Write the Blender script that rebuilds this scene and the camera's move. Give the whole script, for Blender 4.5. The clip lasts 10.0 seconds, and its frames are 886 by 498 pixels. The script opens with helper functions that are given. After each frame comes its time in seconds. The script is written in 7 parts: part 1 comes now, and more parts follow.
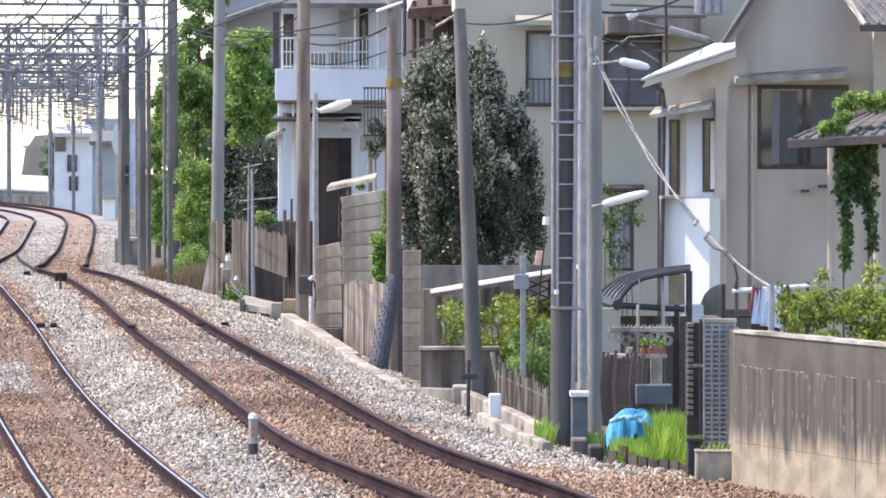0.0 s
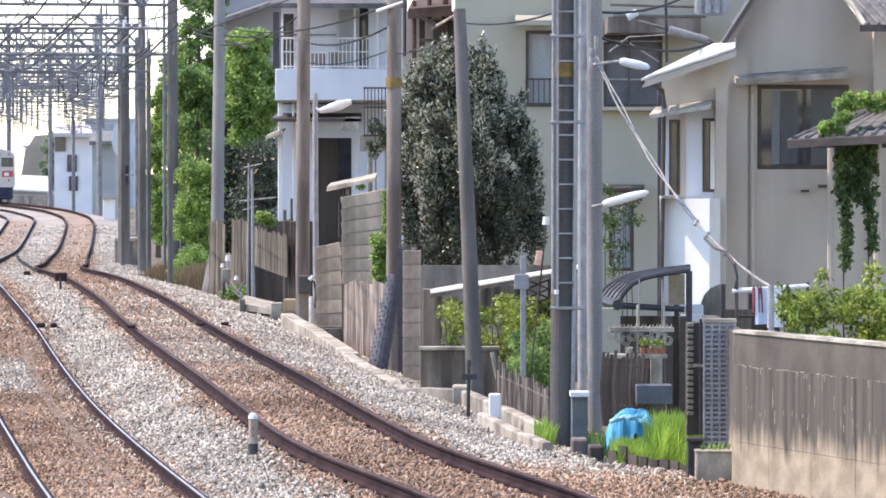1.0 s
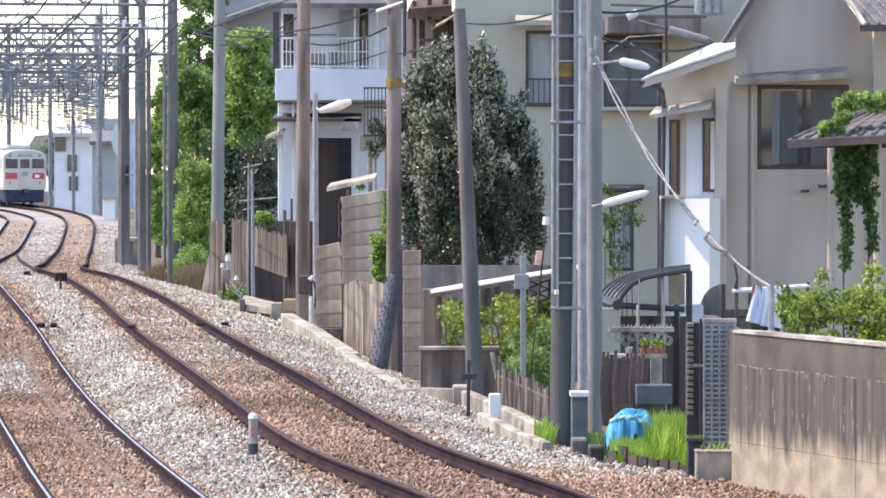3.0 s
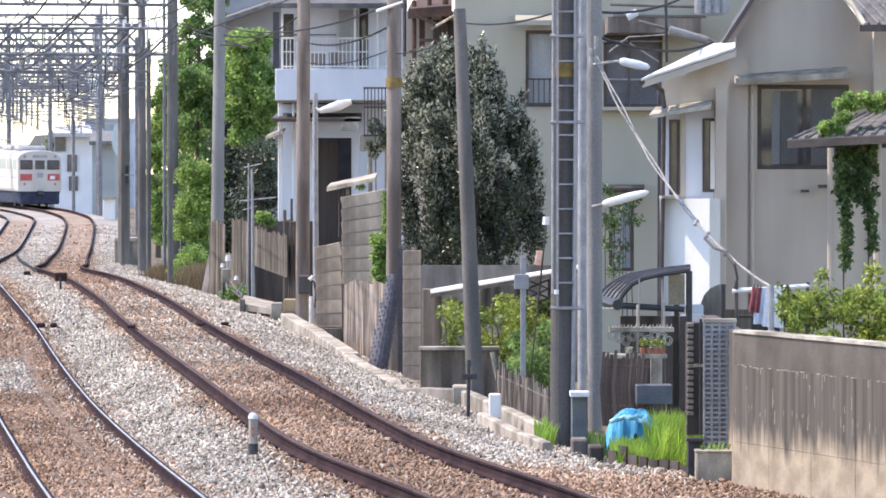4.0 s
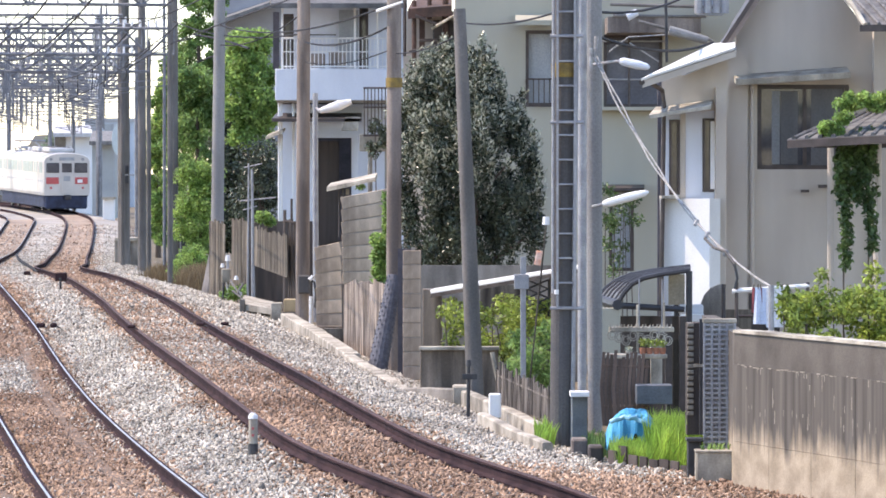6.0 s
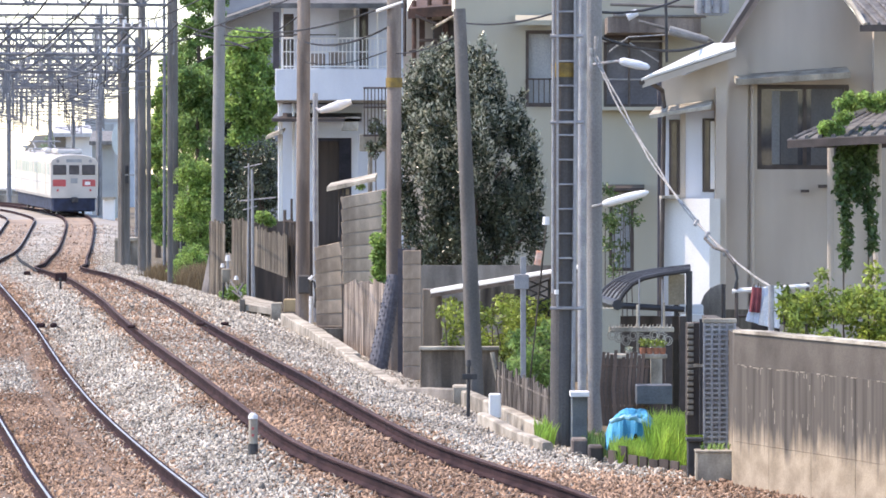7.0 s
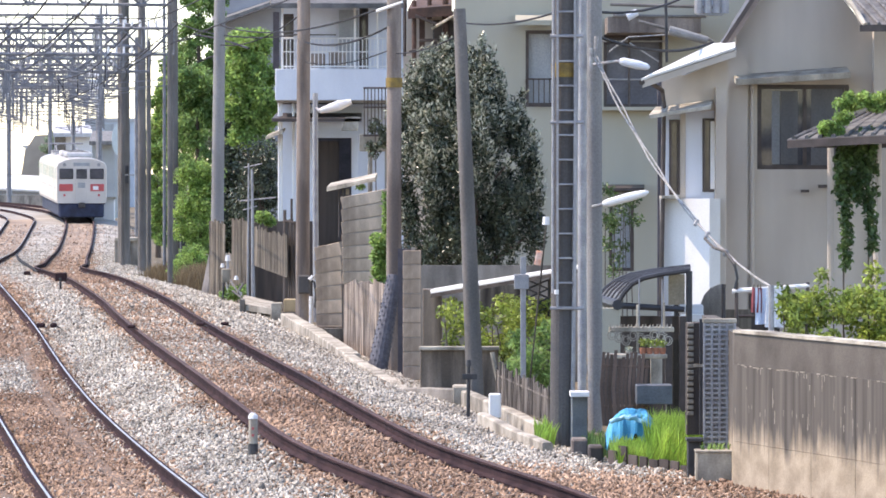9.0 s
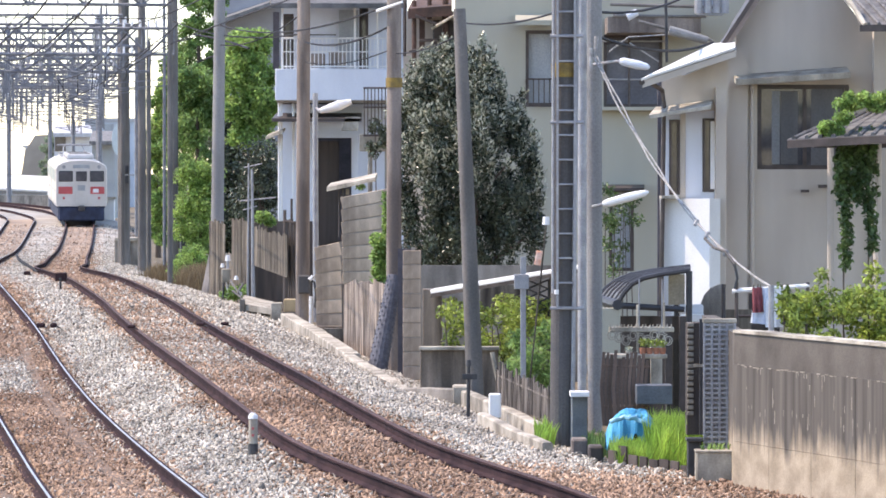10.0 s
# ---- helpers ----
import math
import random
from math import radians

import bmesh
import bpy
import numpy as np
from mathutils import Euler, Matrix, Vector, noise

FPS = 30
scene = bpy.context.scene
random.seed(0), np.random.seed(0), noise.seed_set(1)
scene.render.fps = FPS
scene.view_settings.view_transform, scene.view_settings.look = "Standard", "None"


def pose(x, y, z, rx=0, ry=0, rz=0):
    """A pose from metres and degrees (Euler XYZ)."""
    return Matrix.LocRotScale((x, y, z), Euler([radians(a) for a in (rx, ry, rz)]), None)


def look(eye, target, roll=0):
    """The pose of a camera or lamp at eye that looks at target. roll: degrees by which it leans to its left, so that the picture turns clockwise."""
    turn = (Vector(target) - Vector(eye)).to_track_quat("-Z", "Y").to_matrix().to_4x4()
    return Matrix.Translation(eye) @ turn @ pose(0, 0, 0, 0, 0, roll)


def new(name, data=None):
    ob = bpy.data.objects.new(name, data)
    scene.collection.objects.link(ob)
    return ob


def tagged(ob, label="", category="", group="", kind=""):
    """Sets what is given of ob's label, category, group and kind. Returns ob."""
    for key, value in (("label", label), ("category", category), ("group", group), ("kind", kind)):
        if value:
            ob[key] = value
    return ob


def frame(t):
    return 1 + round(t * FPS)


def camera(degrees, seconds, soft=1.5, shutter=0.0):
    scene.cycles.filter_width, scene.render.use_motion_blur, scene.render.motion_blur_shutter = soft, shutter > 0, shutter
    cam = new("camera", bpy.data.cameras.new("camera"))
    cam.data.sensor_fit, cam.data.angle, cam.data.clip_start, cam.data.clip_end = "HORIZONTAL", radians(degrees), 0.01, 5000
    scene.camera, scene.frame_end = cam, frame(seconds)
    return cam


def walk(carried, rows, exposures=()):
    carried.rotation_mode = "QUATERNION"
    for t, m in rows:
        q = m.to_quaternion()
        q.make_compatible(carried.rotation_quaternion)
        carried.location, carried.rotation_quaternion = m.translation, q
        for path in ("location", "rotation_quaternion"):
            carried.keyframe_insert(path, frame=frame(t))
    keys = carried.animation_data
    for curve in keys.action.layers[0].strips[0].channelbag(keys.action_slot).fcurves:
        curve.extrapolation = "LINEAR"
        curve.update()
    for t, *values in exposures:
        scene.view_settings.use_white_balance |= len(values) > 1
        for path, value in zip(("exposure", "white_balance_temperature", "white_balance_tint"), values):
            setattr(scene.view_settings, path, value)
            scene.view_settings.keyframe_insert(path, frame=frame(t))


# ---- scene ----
cam = camera(13.754, 10.0, soft=1.7)
EYE = (0.0, 0.0, 2.9)
walk(cam, [(0.0, look(EYE, (0.0, 100.0, 0.731))), (10.0, look(EYE, (0.0, 100.0, 0.731)))],
     exposures=[(0.0, 1.56, 7130, 17), (10.0, 1.56, 7130, 17)])

# ---- light ----
SUN_FROM = Vector((-0.86, 0.12, 1.22)).normalized()
world = bpy.data.worlds.new("sky")
scene.world = world
world.use_nodes = True
wn = world.node_tree.nodes
sky = wn.new("ShaderNodeTexSky")
sky.sky_type, sky.sun_disc = "NISHITA", False
sky.sun_elevation = math.asin(SUN_FROM.z)
sky.sun_rotation = math.atan2(SUN_FROM.x, SUN_FROM.y)
sky.dust_density, sky.ozone_density = 0.15, 2.3
wn["Background"].inputs[1].default_value = 0.15
world.node_tree.links.new(sky.outputs[0], wn["Background"].inputs[0])
sun = new("sun", bpy.data.lights.new("sun", "SUN"))
sun.data.energy, sun.data.angle, sun.data.color = 2.1, radians(0.55), (1.0, 0.89, 0.765)
sun.matrix_world = look(tuple(SUN_FROM * 60), (0, 0, 0))

# ---- materials ----
GZ = -0.62


def mat(name, col, col2=None, rough=0.8, scale=6.0, fine=60.0, bump=0.15, metal=0.0, streak=0.0, contrast=0.5,
        island=0.0, rnd=0.0, spec=0.4, trans=0.0, grain=0.18):
    """Two-scale noise between two colours, relief, optional run-down streaks and per-piece variation."""
    m = bpy.data.materials.new(name)
    m.use_nodes = True
    nt = m.node_tree
    N, Lk = nt.nodes, nt.links
    b = N["Principled BSDF"]
    col2 = col2 or tuple(c * 0.72 for c in col)
    tc = N.new("ShaderNodeTexCoord")
    big, small = N.new("ShaderNodeTexNoise"), N.new("ShaderNodeTexNoise")
    big.inputs["Scale"].default_value, big.inputs["Detail"].default_value = scale, 6
    small.inputs["Scale"].default_value, small.inputs["Detail"].default_value = fine, 4
    mp = N.new("ShaderNodeMapping")
    if streak:
        mp.inputs["Scale"].default_value = (1, 1, 1 / streak)
    Lk.new(tc.outputs["Object"], mp.inputs[0])
    Lk.new(mp.outputs[0], big.inputs["Vector"])
    Lk.new(tc.outputs["Object"], small.inputs["Vector"])
    ramp = N.new("ShaderNodeValToRGB")
    ramp.color_ramp.elements[0].position, ramp.color_ramp.elements[1].position = 0.5 - 0.28 * contrast, 0.5 + 0.28 * contrast
    ramp.color_ramp.elements[0].color, ramp.color_ramp.elements[1].color = (*col2, 1), (*col, 1)
    Lk.new(big.outputs[0], ramp.inputs[0])
    hsv = N.new("ShaderNodeHueSaturation")
    mr = N.new("ShaderNodeMapRange")
    mr.inputs["From Min"].default_value, mr.inputs["From Max"].default_value = 0.25, 0.75
    mr.inputs["To Min"].default_value, mr.inputs["To Max"].default_value = 1 - grain, 1 + grain
    Lk.new(small.outputs[0], mr.inputs[0])
    val = mr.outputs[0]
    if island or rnd:
        src = N.new("ShaderNodeNewGeometry").outputs["Random Per Island"] if island else N.new("ShaderNodeObjectInfo").outputs["Random"]
        k = island or rnd
        m2 = N.new("ShaderNodeMapRange")
        m2.inputs["To Min"].default_value, m2.inputs["To Max"].default_value = 1 - k, 1 + k
        Lk.new(src, m2.inputs[0])
        mul = N.new("ShaderNodeMath")
        mul.operation = "MULTIPLY"
        Lk.new(val, mul.inputs[0])
        Lk.new(m2.outputs[0], mul.inputs[1])
        val = mul.outputs[0]
    Lk.new(val, hsv.inputs["Value"])
    Lk.new(ramp.outputs[0], hsv.inputs["Color"])
    Lk.new(hsv.outputs[0], b.inputs["Base Color"])
    b.inputs["Roughness"].default_value, b.inputs["Metallic"].default_value = rough, metal
    b.inputs["Specular IOR Level"].default_value = spec
    if trans:
        b.inputs["Transmission Weight"].default_value = trans
    if bump:
        bp = N.new("ShaderNodeBump")
        bp.inputs["Strength"].default_value, bp.inputs["Distance"].default_value = bump, 0.02
        Lk.new(small.outputs[0], bp.inputs["Height"])
        Lk.new(bp.outputs[0], b.inputs["Normal"])
    return m


def leaf_mat(name, col, col2, rough=0.45, island=0.45, glow=0.35):
    m = mat(name, col, col2, rough, 2.2, 30, 0, island=island, spec=0.5)
    N, Lk = m.node_tree.nodes, m.node_tree.links
    b = N["Principled BSDF"]
    tr, mix = N.new("ShaderNodeBsdfTranslucent"), N.new("ShaderNodeMixShader")
    mix.inputs[0].default_value = glow
    Lk.new(b.inputs["Base Color"].links[0].from_socket, tr.inputs[0])
    Lk.new(b.outputs[0], mix.inputs[1])
    Lk.new(tr.outputs[0], mix.inputs[2])
    Lk.new(mix.outputs[0], N["Material Output"].inputs[0])
    return m


M_EARTH = mat("earth", (0.20, 0.16, 0.11), (0.12, 0.10, 0.07), 0.95, 1.5, 40, 0.5)
M_BED = mat("ballast_bed", (0.22, 0.155, 0.112), (0.12, 0.088, 0.066), 0.95, 1.2, 45, 0.8)
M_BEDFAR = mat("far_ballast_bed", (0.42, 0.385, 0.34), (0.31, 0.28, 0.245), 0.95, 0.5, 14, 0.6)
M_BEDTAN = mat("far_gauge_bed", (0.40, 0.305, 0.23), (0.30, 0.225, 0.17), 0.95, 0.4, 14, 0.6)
M_STONE_TAN = mat("stone_tan", (0.40, 0.278, 0.198), (0.225, 0.143, 0.098), 0.9, 0.35, 50, 0.3, island=0.55)
M_STONE_GREY = mat("stone_grey", (0.49, 0.46, 0.405), (0.33, 0.305, 0.265), 0.9, 0.5, 50, 0.3, island=0.6)
M_RUST = mat("rail_rust", (0.058, 0.036, 0.038), (0.032, 0.021, 0.024), 0.9, 3, 60, 0.2, spec=0.05)
M_RAILTOP = mat("rail_top_dull", (0.11, 0.068, 0.062), (0.068, 0.044, 0.042), 0.75, 3, 60, 0.05, spec=0.15)
M_RAILSHINE = mat("rail_top_polished", (0.58, 0.57, 0.58), (0.44, 0.43, 0.45), 0.42, 2, 60, 0.02, metal=0.8)
M_CONC = mat("concrete_grey", (0.36, 0.33, 0.29), (0.15, 0.137, 0.122), 0.92, 3.0, 45, 0.3, contrast=0.5, streak=3)
M_KERB = mat("concrete_pale", (0.50, 0.455, 0.38), (0.20, 0.178, 0.145), 0.92, 3.0, 40, 0.35, contrast=0.5, streak=1.6)
M_POLE = mat("pole_concrete", (0.185, 0.172, 0.162), (0.105, 0.098, 0.093), 0.9, 2, 40, 0.25, streak=5, contrast=0.4)
M_POLE_DARK = mat("pole_dark_concrete", (0.125, 0.118, 0.115), (0.085, 0.08, 0.08), 0.9, 2, 40, 0.25, streak=5, contrast=0.4)
M_POLE_PALE = mat("pole_pale_concrete", (0.27, 0.265, 0.26), (0.2, 0.195, 0.195), 0.9, 2, 40, 0.25, streak=5, contrast=0.4)
M_POLE_BROWN = mat("pole_weathered", (0.28, 0.235, 0.205), (0.13, 0.105, 0.093), 0.92, 3, 40, 0.3, streak=6, contrast=0.35)
M_STEEL = mat("galvanised_steel", (0.36, 0.36, 0.37), (0.26, 0.26, 0.28), 0.55, 5, 60, 0.08, metal=0.3)
# steel lightened towards blue-grey, putting the far haze into its colour
M_TRUSS = mat("gantry_steel_hazed", (0.24, 0.245, 0.265), (0.16, 0.165, 0.18), 0.7, 4, 60, 0.05, metal=0.1)
M_DARK = mat("dark_metal", (0.05, 0.05, 0.055), (0.03, 0.03, 0.035), 0.5, 5, 60, 0.1)
M_BROWNMETAL = mat("brown_metal", (0.085, 0.066, 0.061), (0.052, 0.041, 0.037), 0.5, 5, 60, 0.1)
M_WIRE = mat("wire_dark", (0.045, 0.045, 0.05), (0.03, 0.03, 0.035), 0.8, 8, 60, 0, spec=0.1)
M_WIREWHITE = mat("cable_sheath_white", (0.40, 0.39, 0.385), (0.24, 0.235, 0.23), 0.7, 14, 60, 0.2)
M_YELLOW = mat("yellow_band", (0.28, 0.19, 0.05), (0.17, 0.12, 0.05), 0.85, 8, 60, 0.2)
M_STUCCO = mat("stucco_beige", (0.60, 0.54, 0.47), (0.46, 0.405, 0.35), 0.95, 0.9, 90, 0.35, streak=4, contrast=0.45, grain=0.06)
M_STUCCO2 = mat("stucco_khaki", (0.45, 0.425, 0.345), (0.36, 0.34, 0.275), 0.95, 0.6, 80, 0.35, streak=3, contrast=0.7, grain=0.06)
M_WHITE = mat("white_paint", (0.80, 0.80, 0.80), (0.70, 0.70, 0.70), 0.8, 1.5, 50, 0.1, streak=4, grain=0.06)
M_WHITEROOF = mat("white_roof_sheet", (0.78, 0.76, 0.72), (0.62, 0.60, 0.56), 0.55, 2, 50, 0.1, grain=0.06)
M_PLASTER = mat("pale_blue_plaster", (0.72, 0.75, 0.81), (0.63, 0.66, 0.73), 0.85, 1.2, 60, 0.1, streak=4, grain=0.06)
M_TILE = mat("roof_tile_grey", (0.19, 0.182, 0.175), (0.09, 0.088, 0.086), 0.75, 4, 50, 0.3, rnd=0.25)
# base lifted from black, putting some haze into dark panes
M_GLASS = mat("window_glass", (0.10, 0.096, 0.105), (0.065, 0.064, 0.072), 0.1, 2, 20, 0, spec=0.45)
# pale teal base stands in for sunlight caught on the side windows
M_PALEGLASS = mat("sunlit_carriage_glass", (0.26, 0.35, 0.37), (0.20, 0.28, 0.30), 0.3, 3, 30, 0.02)
M_CURTAIN = mat("frosted_glass", (0.34, 0.36, 0.38), (0.27, 0.29, 0.31), 0.35, 3, 30, 0.02, streak=5)
# dark colour giving rooms their shade; a shutter and door share it
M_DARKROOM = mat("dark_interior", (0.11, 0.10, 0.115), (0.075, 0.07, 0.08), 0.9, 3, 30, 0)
M_WOOD = mat("weathered_board", (0.175, 0.15, 0.118), (0.05, 0.041, 0.033), 0.95, 7, 70, 0.5, streak=10, rnd=0.4, contrast=0.45)
M_WOODPALE = mat("bleached_board", (0.36, 0.30, 0.255), (0.105, 0.083, 0.07), 0.95, 14, 80, 0.5, streak=14, rnd=0.35, contrast=0.32)
M_LIME = mat("lime_deposit", (0.36, 0.315, 0.265), (0.20, 0.175, 0.145), 0.95, 8, 60, 0.2)
M_STUD = mat("stay_stud", (0.085, 0.09, 0.11), (0.06, 0.064, 0.08), 0.8, 8, 60, 0.1)
M_TWIG = mat("pale_twig", (0.20, 0.172, 0.15), (0.05, 0.042, 0.037), 0.95, 9, 80, 0.3, streak=6, rnd=0.5)
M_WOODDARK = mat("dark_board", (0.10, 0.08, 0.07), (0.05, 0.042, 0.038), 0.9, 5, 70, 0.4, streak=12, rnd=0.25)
M_BLOCK = mat("concrete_block", (0.62, 0.49, 0.375), (0.25, 0.192, 0.145), 0.95, 2.6, 60, 0.4, rnd=0.16, streak=3, contrast=0.5)
M_OLDWALL = mat("old_stained_render", (0.33, 0.26, 0.205), (0.11, 0.088, 0.07), 0.95, 4, 60, 0.4, streak=7, contrast=0.4)
M_MORTAR = mat("mortar", (0.36, 0.32, 0.28), (0.25, 0.22, 0.2), 0.95, 4, 60, 0.3)
M_TARP = mat("blue_tarp", (0.07, 0.37, 0.58), (0.035, 0.24, 0.44), 0.35, 6, 60, 0.2)
M_CREAM = mat("train_cream", (0.56, 0.53, 0.50), (0.48, 0.455, 0.43), 0.4, 1.2, 40, 0.03, grain=0.06)
M_RED = mat("train_red", (0.52, 0.095, 0.10), (0.42, 0.08, 0.085), 0.4, 2, 40, 0.02)
M_UNDER = mat("train_underframe", (0.034, 0.045, 0.088), (0.022, 0.028, 0.052), 0.8, 3, 40, 0.2)
M_ROOFGREY = mat("train_roof", (0.52, 0.52, 0.53), (0.38, 0.38, 0.39), 0.7, 2, 40, 0.1)
M_BARK = mat("bark", (0.13, 0.10, 0.08), (0.07, 0.055, 0.045), 0.95, 6, 50, 0.6, streak=5)
M_LEAF_DARK = leaf_mat("leaf_glossy_dark", (0.105, 0.125, 0.08), (0.04, 0.055, 0.036), 0.25, 0.7, 0.2)
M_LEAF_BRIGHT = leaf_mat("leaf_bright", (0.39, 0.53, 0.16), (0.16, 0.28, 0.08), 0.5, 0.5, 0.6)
M_LEAF_HEDGE = leaf_mat("leaf_hedge", (0.40, 0.47, 0.10), (0.14, 0.20, 0.04), 0.5, 0.6, 0.4)
M_LEAF_MID = leaf_mat("leaf_mid", (0.29, 0.42, 0.14), (0.12, 0.22, 0.07), 0.5, 0.5, 0.6)
# pale foliage colour; on the evergreen it stands in for sun glints
M_LEAF_PALE = leaf_mat("leaf_pale_and_glint", (0.50, 0.51, 0.41), (0.32, 0.34, 0.25), 0.24, 0.4, 0.3)
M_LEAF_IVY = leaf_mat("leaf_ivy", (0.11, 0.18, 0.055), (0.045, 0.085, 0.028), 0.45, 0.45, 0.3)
M_GRASS = leaf_mat("grass_blade", (0.50, 0.68, 0.14), (0.24, 0.40, 0.06), 0.5, 0.4, 0.6)
M_DRY = leaf_mat("dry_weeds", (0.30, 0.22, 0.12), (0.18, 0.12, 0.07), 0.8, 0.4, 0.3)


def wall_mat():
    """Old retaining concrete: dark weathering that runs down from the coping over a tan body."""
    m = mat("stained_concrete", (0.43, 0.35, 0.26), (0.29, 0.232, 0.168), 0.93, 3.5, 60, 0.22, contrast=0.45)
    N, Lk = m.node_tree.nodes, m.node_tree.links
    b = N["Principled BSDF"]
    tc, mp, n1 = N.new("ShaderNodeTexCoord"), N.new("ShaderNodeMapping"), N.new("ShaderNodeTexNoise")
    mp.inputs["Scale"].default_value = (15, 15, 0.6)
    n1.inputs["Scale"].default_value, n1.inputs["Detail"].default_value = 1.0, 9
    Lk.new(tc.outputs["Object"], mp.inputs[0])
    Lk.new(mp.outputs[0], n1.inputs["Vector"])
    sep = N.new("ShaderNodeSeparateXYZ")
    Lk.new(tc.outputs["Object"], sep.inputs[0])
    add = N.new("ShaderNodeMath")
    add.operation = "MULTIPLY_ADD"
    Lk.new(n1.outputs[0], add.inputs[0])
    add.inputs[1].default_value = 0.75
    n2, mp2 = N.new("ShaderNodeTexNoise"), N.new("ShaderNodeMapping")
    mp2.inputs["Scale"].default_value = (2.2, 2.2, 0.6)
    n2.inputs["Scale"].default_value, n2.inputs["Detail"].default_value = 1.0, 3
    Lk.new(tc.outputs["Object"], mp2.inputs[0])
    Lk.new(mp2.outputs[0], n2.inputs["Vector"])
    add2 = N.new("ShaderNodeMath")
    add2.operation = "MULTIPLY_ADD"
    Lk.new(n2.outputs[0], add2.inputs[0])
    add2.inputs[1].default_value = 0.4
    Lk.new(sep.outputs[2], add2.inputs[2])
    Lk.new(add2.outputs[0], add.inputs[2])
    r = N.new("ShaderNodeValToRGB")
    r.color_ramp.elements[0].position, r.color_ramp.elements[0].color = 0.38, (0, 0, 0, 1)
    r.color_ramp.elements[1].position, r.color_ramp.elements[1].color = 0.64, (1, 1, 1, 1)
    sc = N.new("ShaderNodeMapRange")
    sc.inputs["From Min"].default_value, sc.inputs["From Max"].default_value = 0.78, 1.78
    Lk.new(add.outputs[0], sc.inputs[0])
    Lk.new(sc.outputs[0], r.inputs[0])
    mx = N.new("ShaderNodeMix")
    mx.data_type = "RGBA"
    Lk.new(r.outputs[0], mx.inputs[0])
    old = b.inputs["Base Color"].links[0].from_socket
    Lk.new(old, mx.inputs[6])
    n3, r3 = N.new("ShaderNodeTexNoise"), N.new("ShaderNodeValToRGB")
    n3.inputs["Scale"].default_value, n3.inputs["Detail"].default_value = 1.0, 8
    mp3 = N.new("ShaderNodeMapping")
    mp3.inputs["Scale"].default_value = (10, 10, 0.5)
    mp3.inputs["Location"].default_value = (3.7, 1.1, 0.4)
    Lk.new(tc.outputs["Object"], mp3.inputs[0])
    Lk.new(mp3.outputs[0], n3.inputs["Vector"])
    r3.color_ramp.elements[0].position, r3.color_ramp.elements[0].color = 0.36, (0.068, 0.060, 0.053, 1)
    r3.color_ramp.elements[1].position, r3.color_ramp.elements[1].color = 0.66, (0.135, 0.119, 0.103, 1)
    Lk.new(n3.outputs[0], r3.inputs[0])
    Lk.new(r3.outputs[0], mx.inputs[7])
    Lk.new(mx.outputs[2], b.inputs["Base Color"])
    return m


M_WALL = wall_mat()
M_WALLTOP = mat("mottled_concrete", (0.135, 0.119, 0.103), (0.082, 0.072, 0.063), 0.93, 3.0, 60, 0.25, contrast=0.6, streak=1.5)

# ---- building helpers ----
WM = {}


def thing(name, x, y, z=GZ, rz=0.0, label="", category="", group="", kind=""):
    ob = new(name)
    ob.matrix_basis = pose(x, y, z, 0, 0, rz)
    WM[ob] = pose(x, y, z, 0, 0, rz)
    return tagged(ob, label, category, group, kind)


def part(name, bm, material, parent, label="", smooth=False):
    """Links a bmesh, built in world coordinates, as one mesh under a thing or a part."""
    root = parent
    while root is not None and root not in WM:
        root = root.parent
    if root is not None:
        bm.transform(WM[root].inverted())
    me = bpy.data.meshes.new(name)
    bmesh.ops.recalc_face_normals(bm, faces=bm.faces)
    bm.to_mesh(me)
    bm.free()
    me.materials.append(material)
    if smooth:
        me.shade_smooth()
    ob = new(name, me)
    ob.parent = parent
    return tagged(ob, label)


def solo(name, bm, material, label="", category="", group="", kind="", smooth=False):
    ob = part(name, bm, material, None, label, smooth)
    return tagged(ob, label, category, group, kind)


def B():
    return bmesh.new()


def box(bm, c, s, bevel=0.0, rz=0.0, rx=0.0, ry=0.0):
    r = bmesh.ops.create_cube(bm, size=1.0, matrix=pose(*c, rx, ry, rz) @ Matrix.Diagonal((*s, 1)))
    if bevel:
        es = list({e for v in r["verts"] for e in v.link_edges})
        bmesh.ops.bevel(bm, geom=es, offset=bevel, segments=1, affect="EDGES")
    return bm


def span(bm, lo, hi, bevel=0.0):
    c = [(a + b) / 2 for a, b in zip(lo, hi)]
    s = [abs(b - a) for a, b in zip(lo, hi)]
    return box(bm, c, s, bevel)


def rod(bm, p0, p1, r0, r1=None, seg=8):
    p0, p1 = Vector(p0), Vector(p1)
    d = p1 - p0
    m = Matrix.Translation((p0 + p1) / 2) @ d.to_track_quat("Z", "Y").to_matrix().to_4x4()
    bmesh.ops.create_cone(bm, cap_ends=True, segments=seg, radius1=r0, radius2=r0 if r1 is None else r1, depth=d.length, matrix=m)
    return bm


def chain(bm, pts, r, seg=6):
    """One unbroken tube through the points."""
    pts = [Vector(p) for p in pts]
    rings, ref = [], None
    for i, p in enumerate(pts):
        d = (pts[min(i + 1, len(pts) - 1)] - pts[max(i - 1, 0)]).normalized()
        u = d.orthogonal() if ref is None else ref - d * ref.dot(d)
        u.normalize()
        ref, v = u, d.cross(u)
        rings.append([bm.verts.new(p + (u * math.cos(k * math.tau / seg) + v * math.sin(k * math.tau / seg)) * r) for k in range(seg)])
    for a, b in zip(rings, rings[1:]):
        for k in range(seg):
            bm.faces.new((a[k], a[(k + 1) % seg], b[(k + 1) % seg], b[k]))
    bm.faces.new(rings[0][::-1])
    bm.faces.new(rings[-1])
    return bm


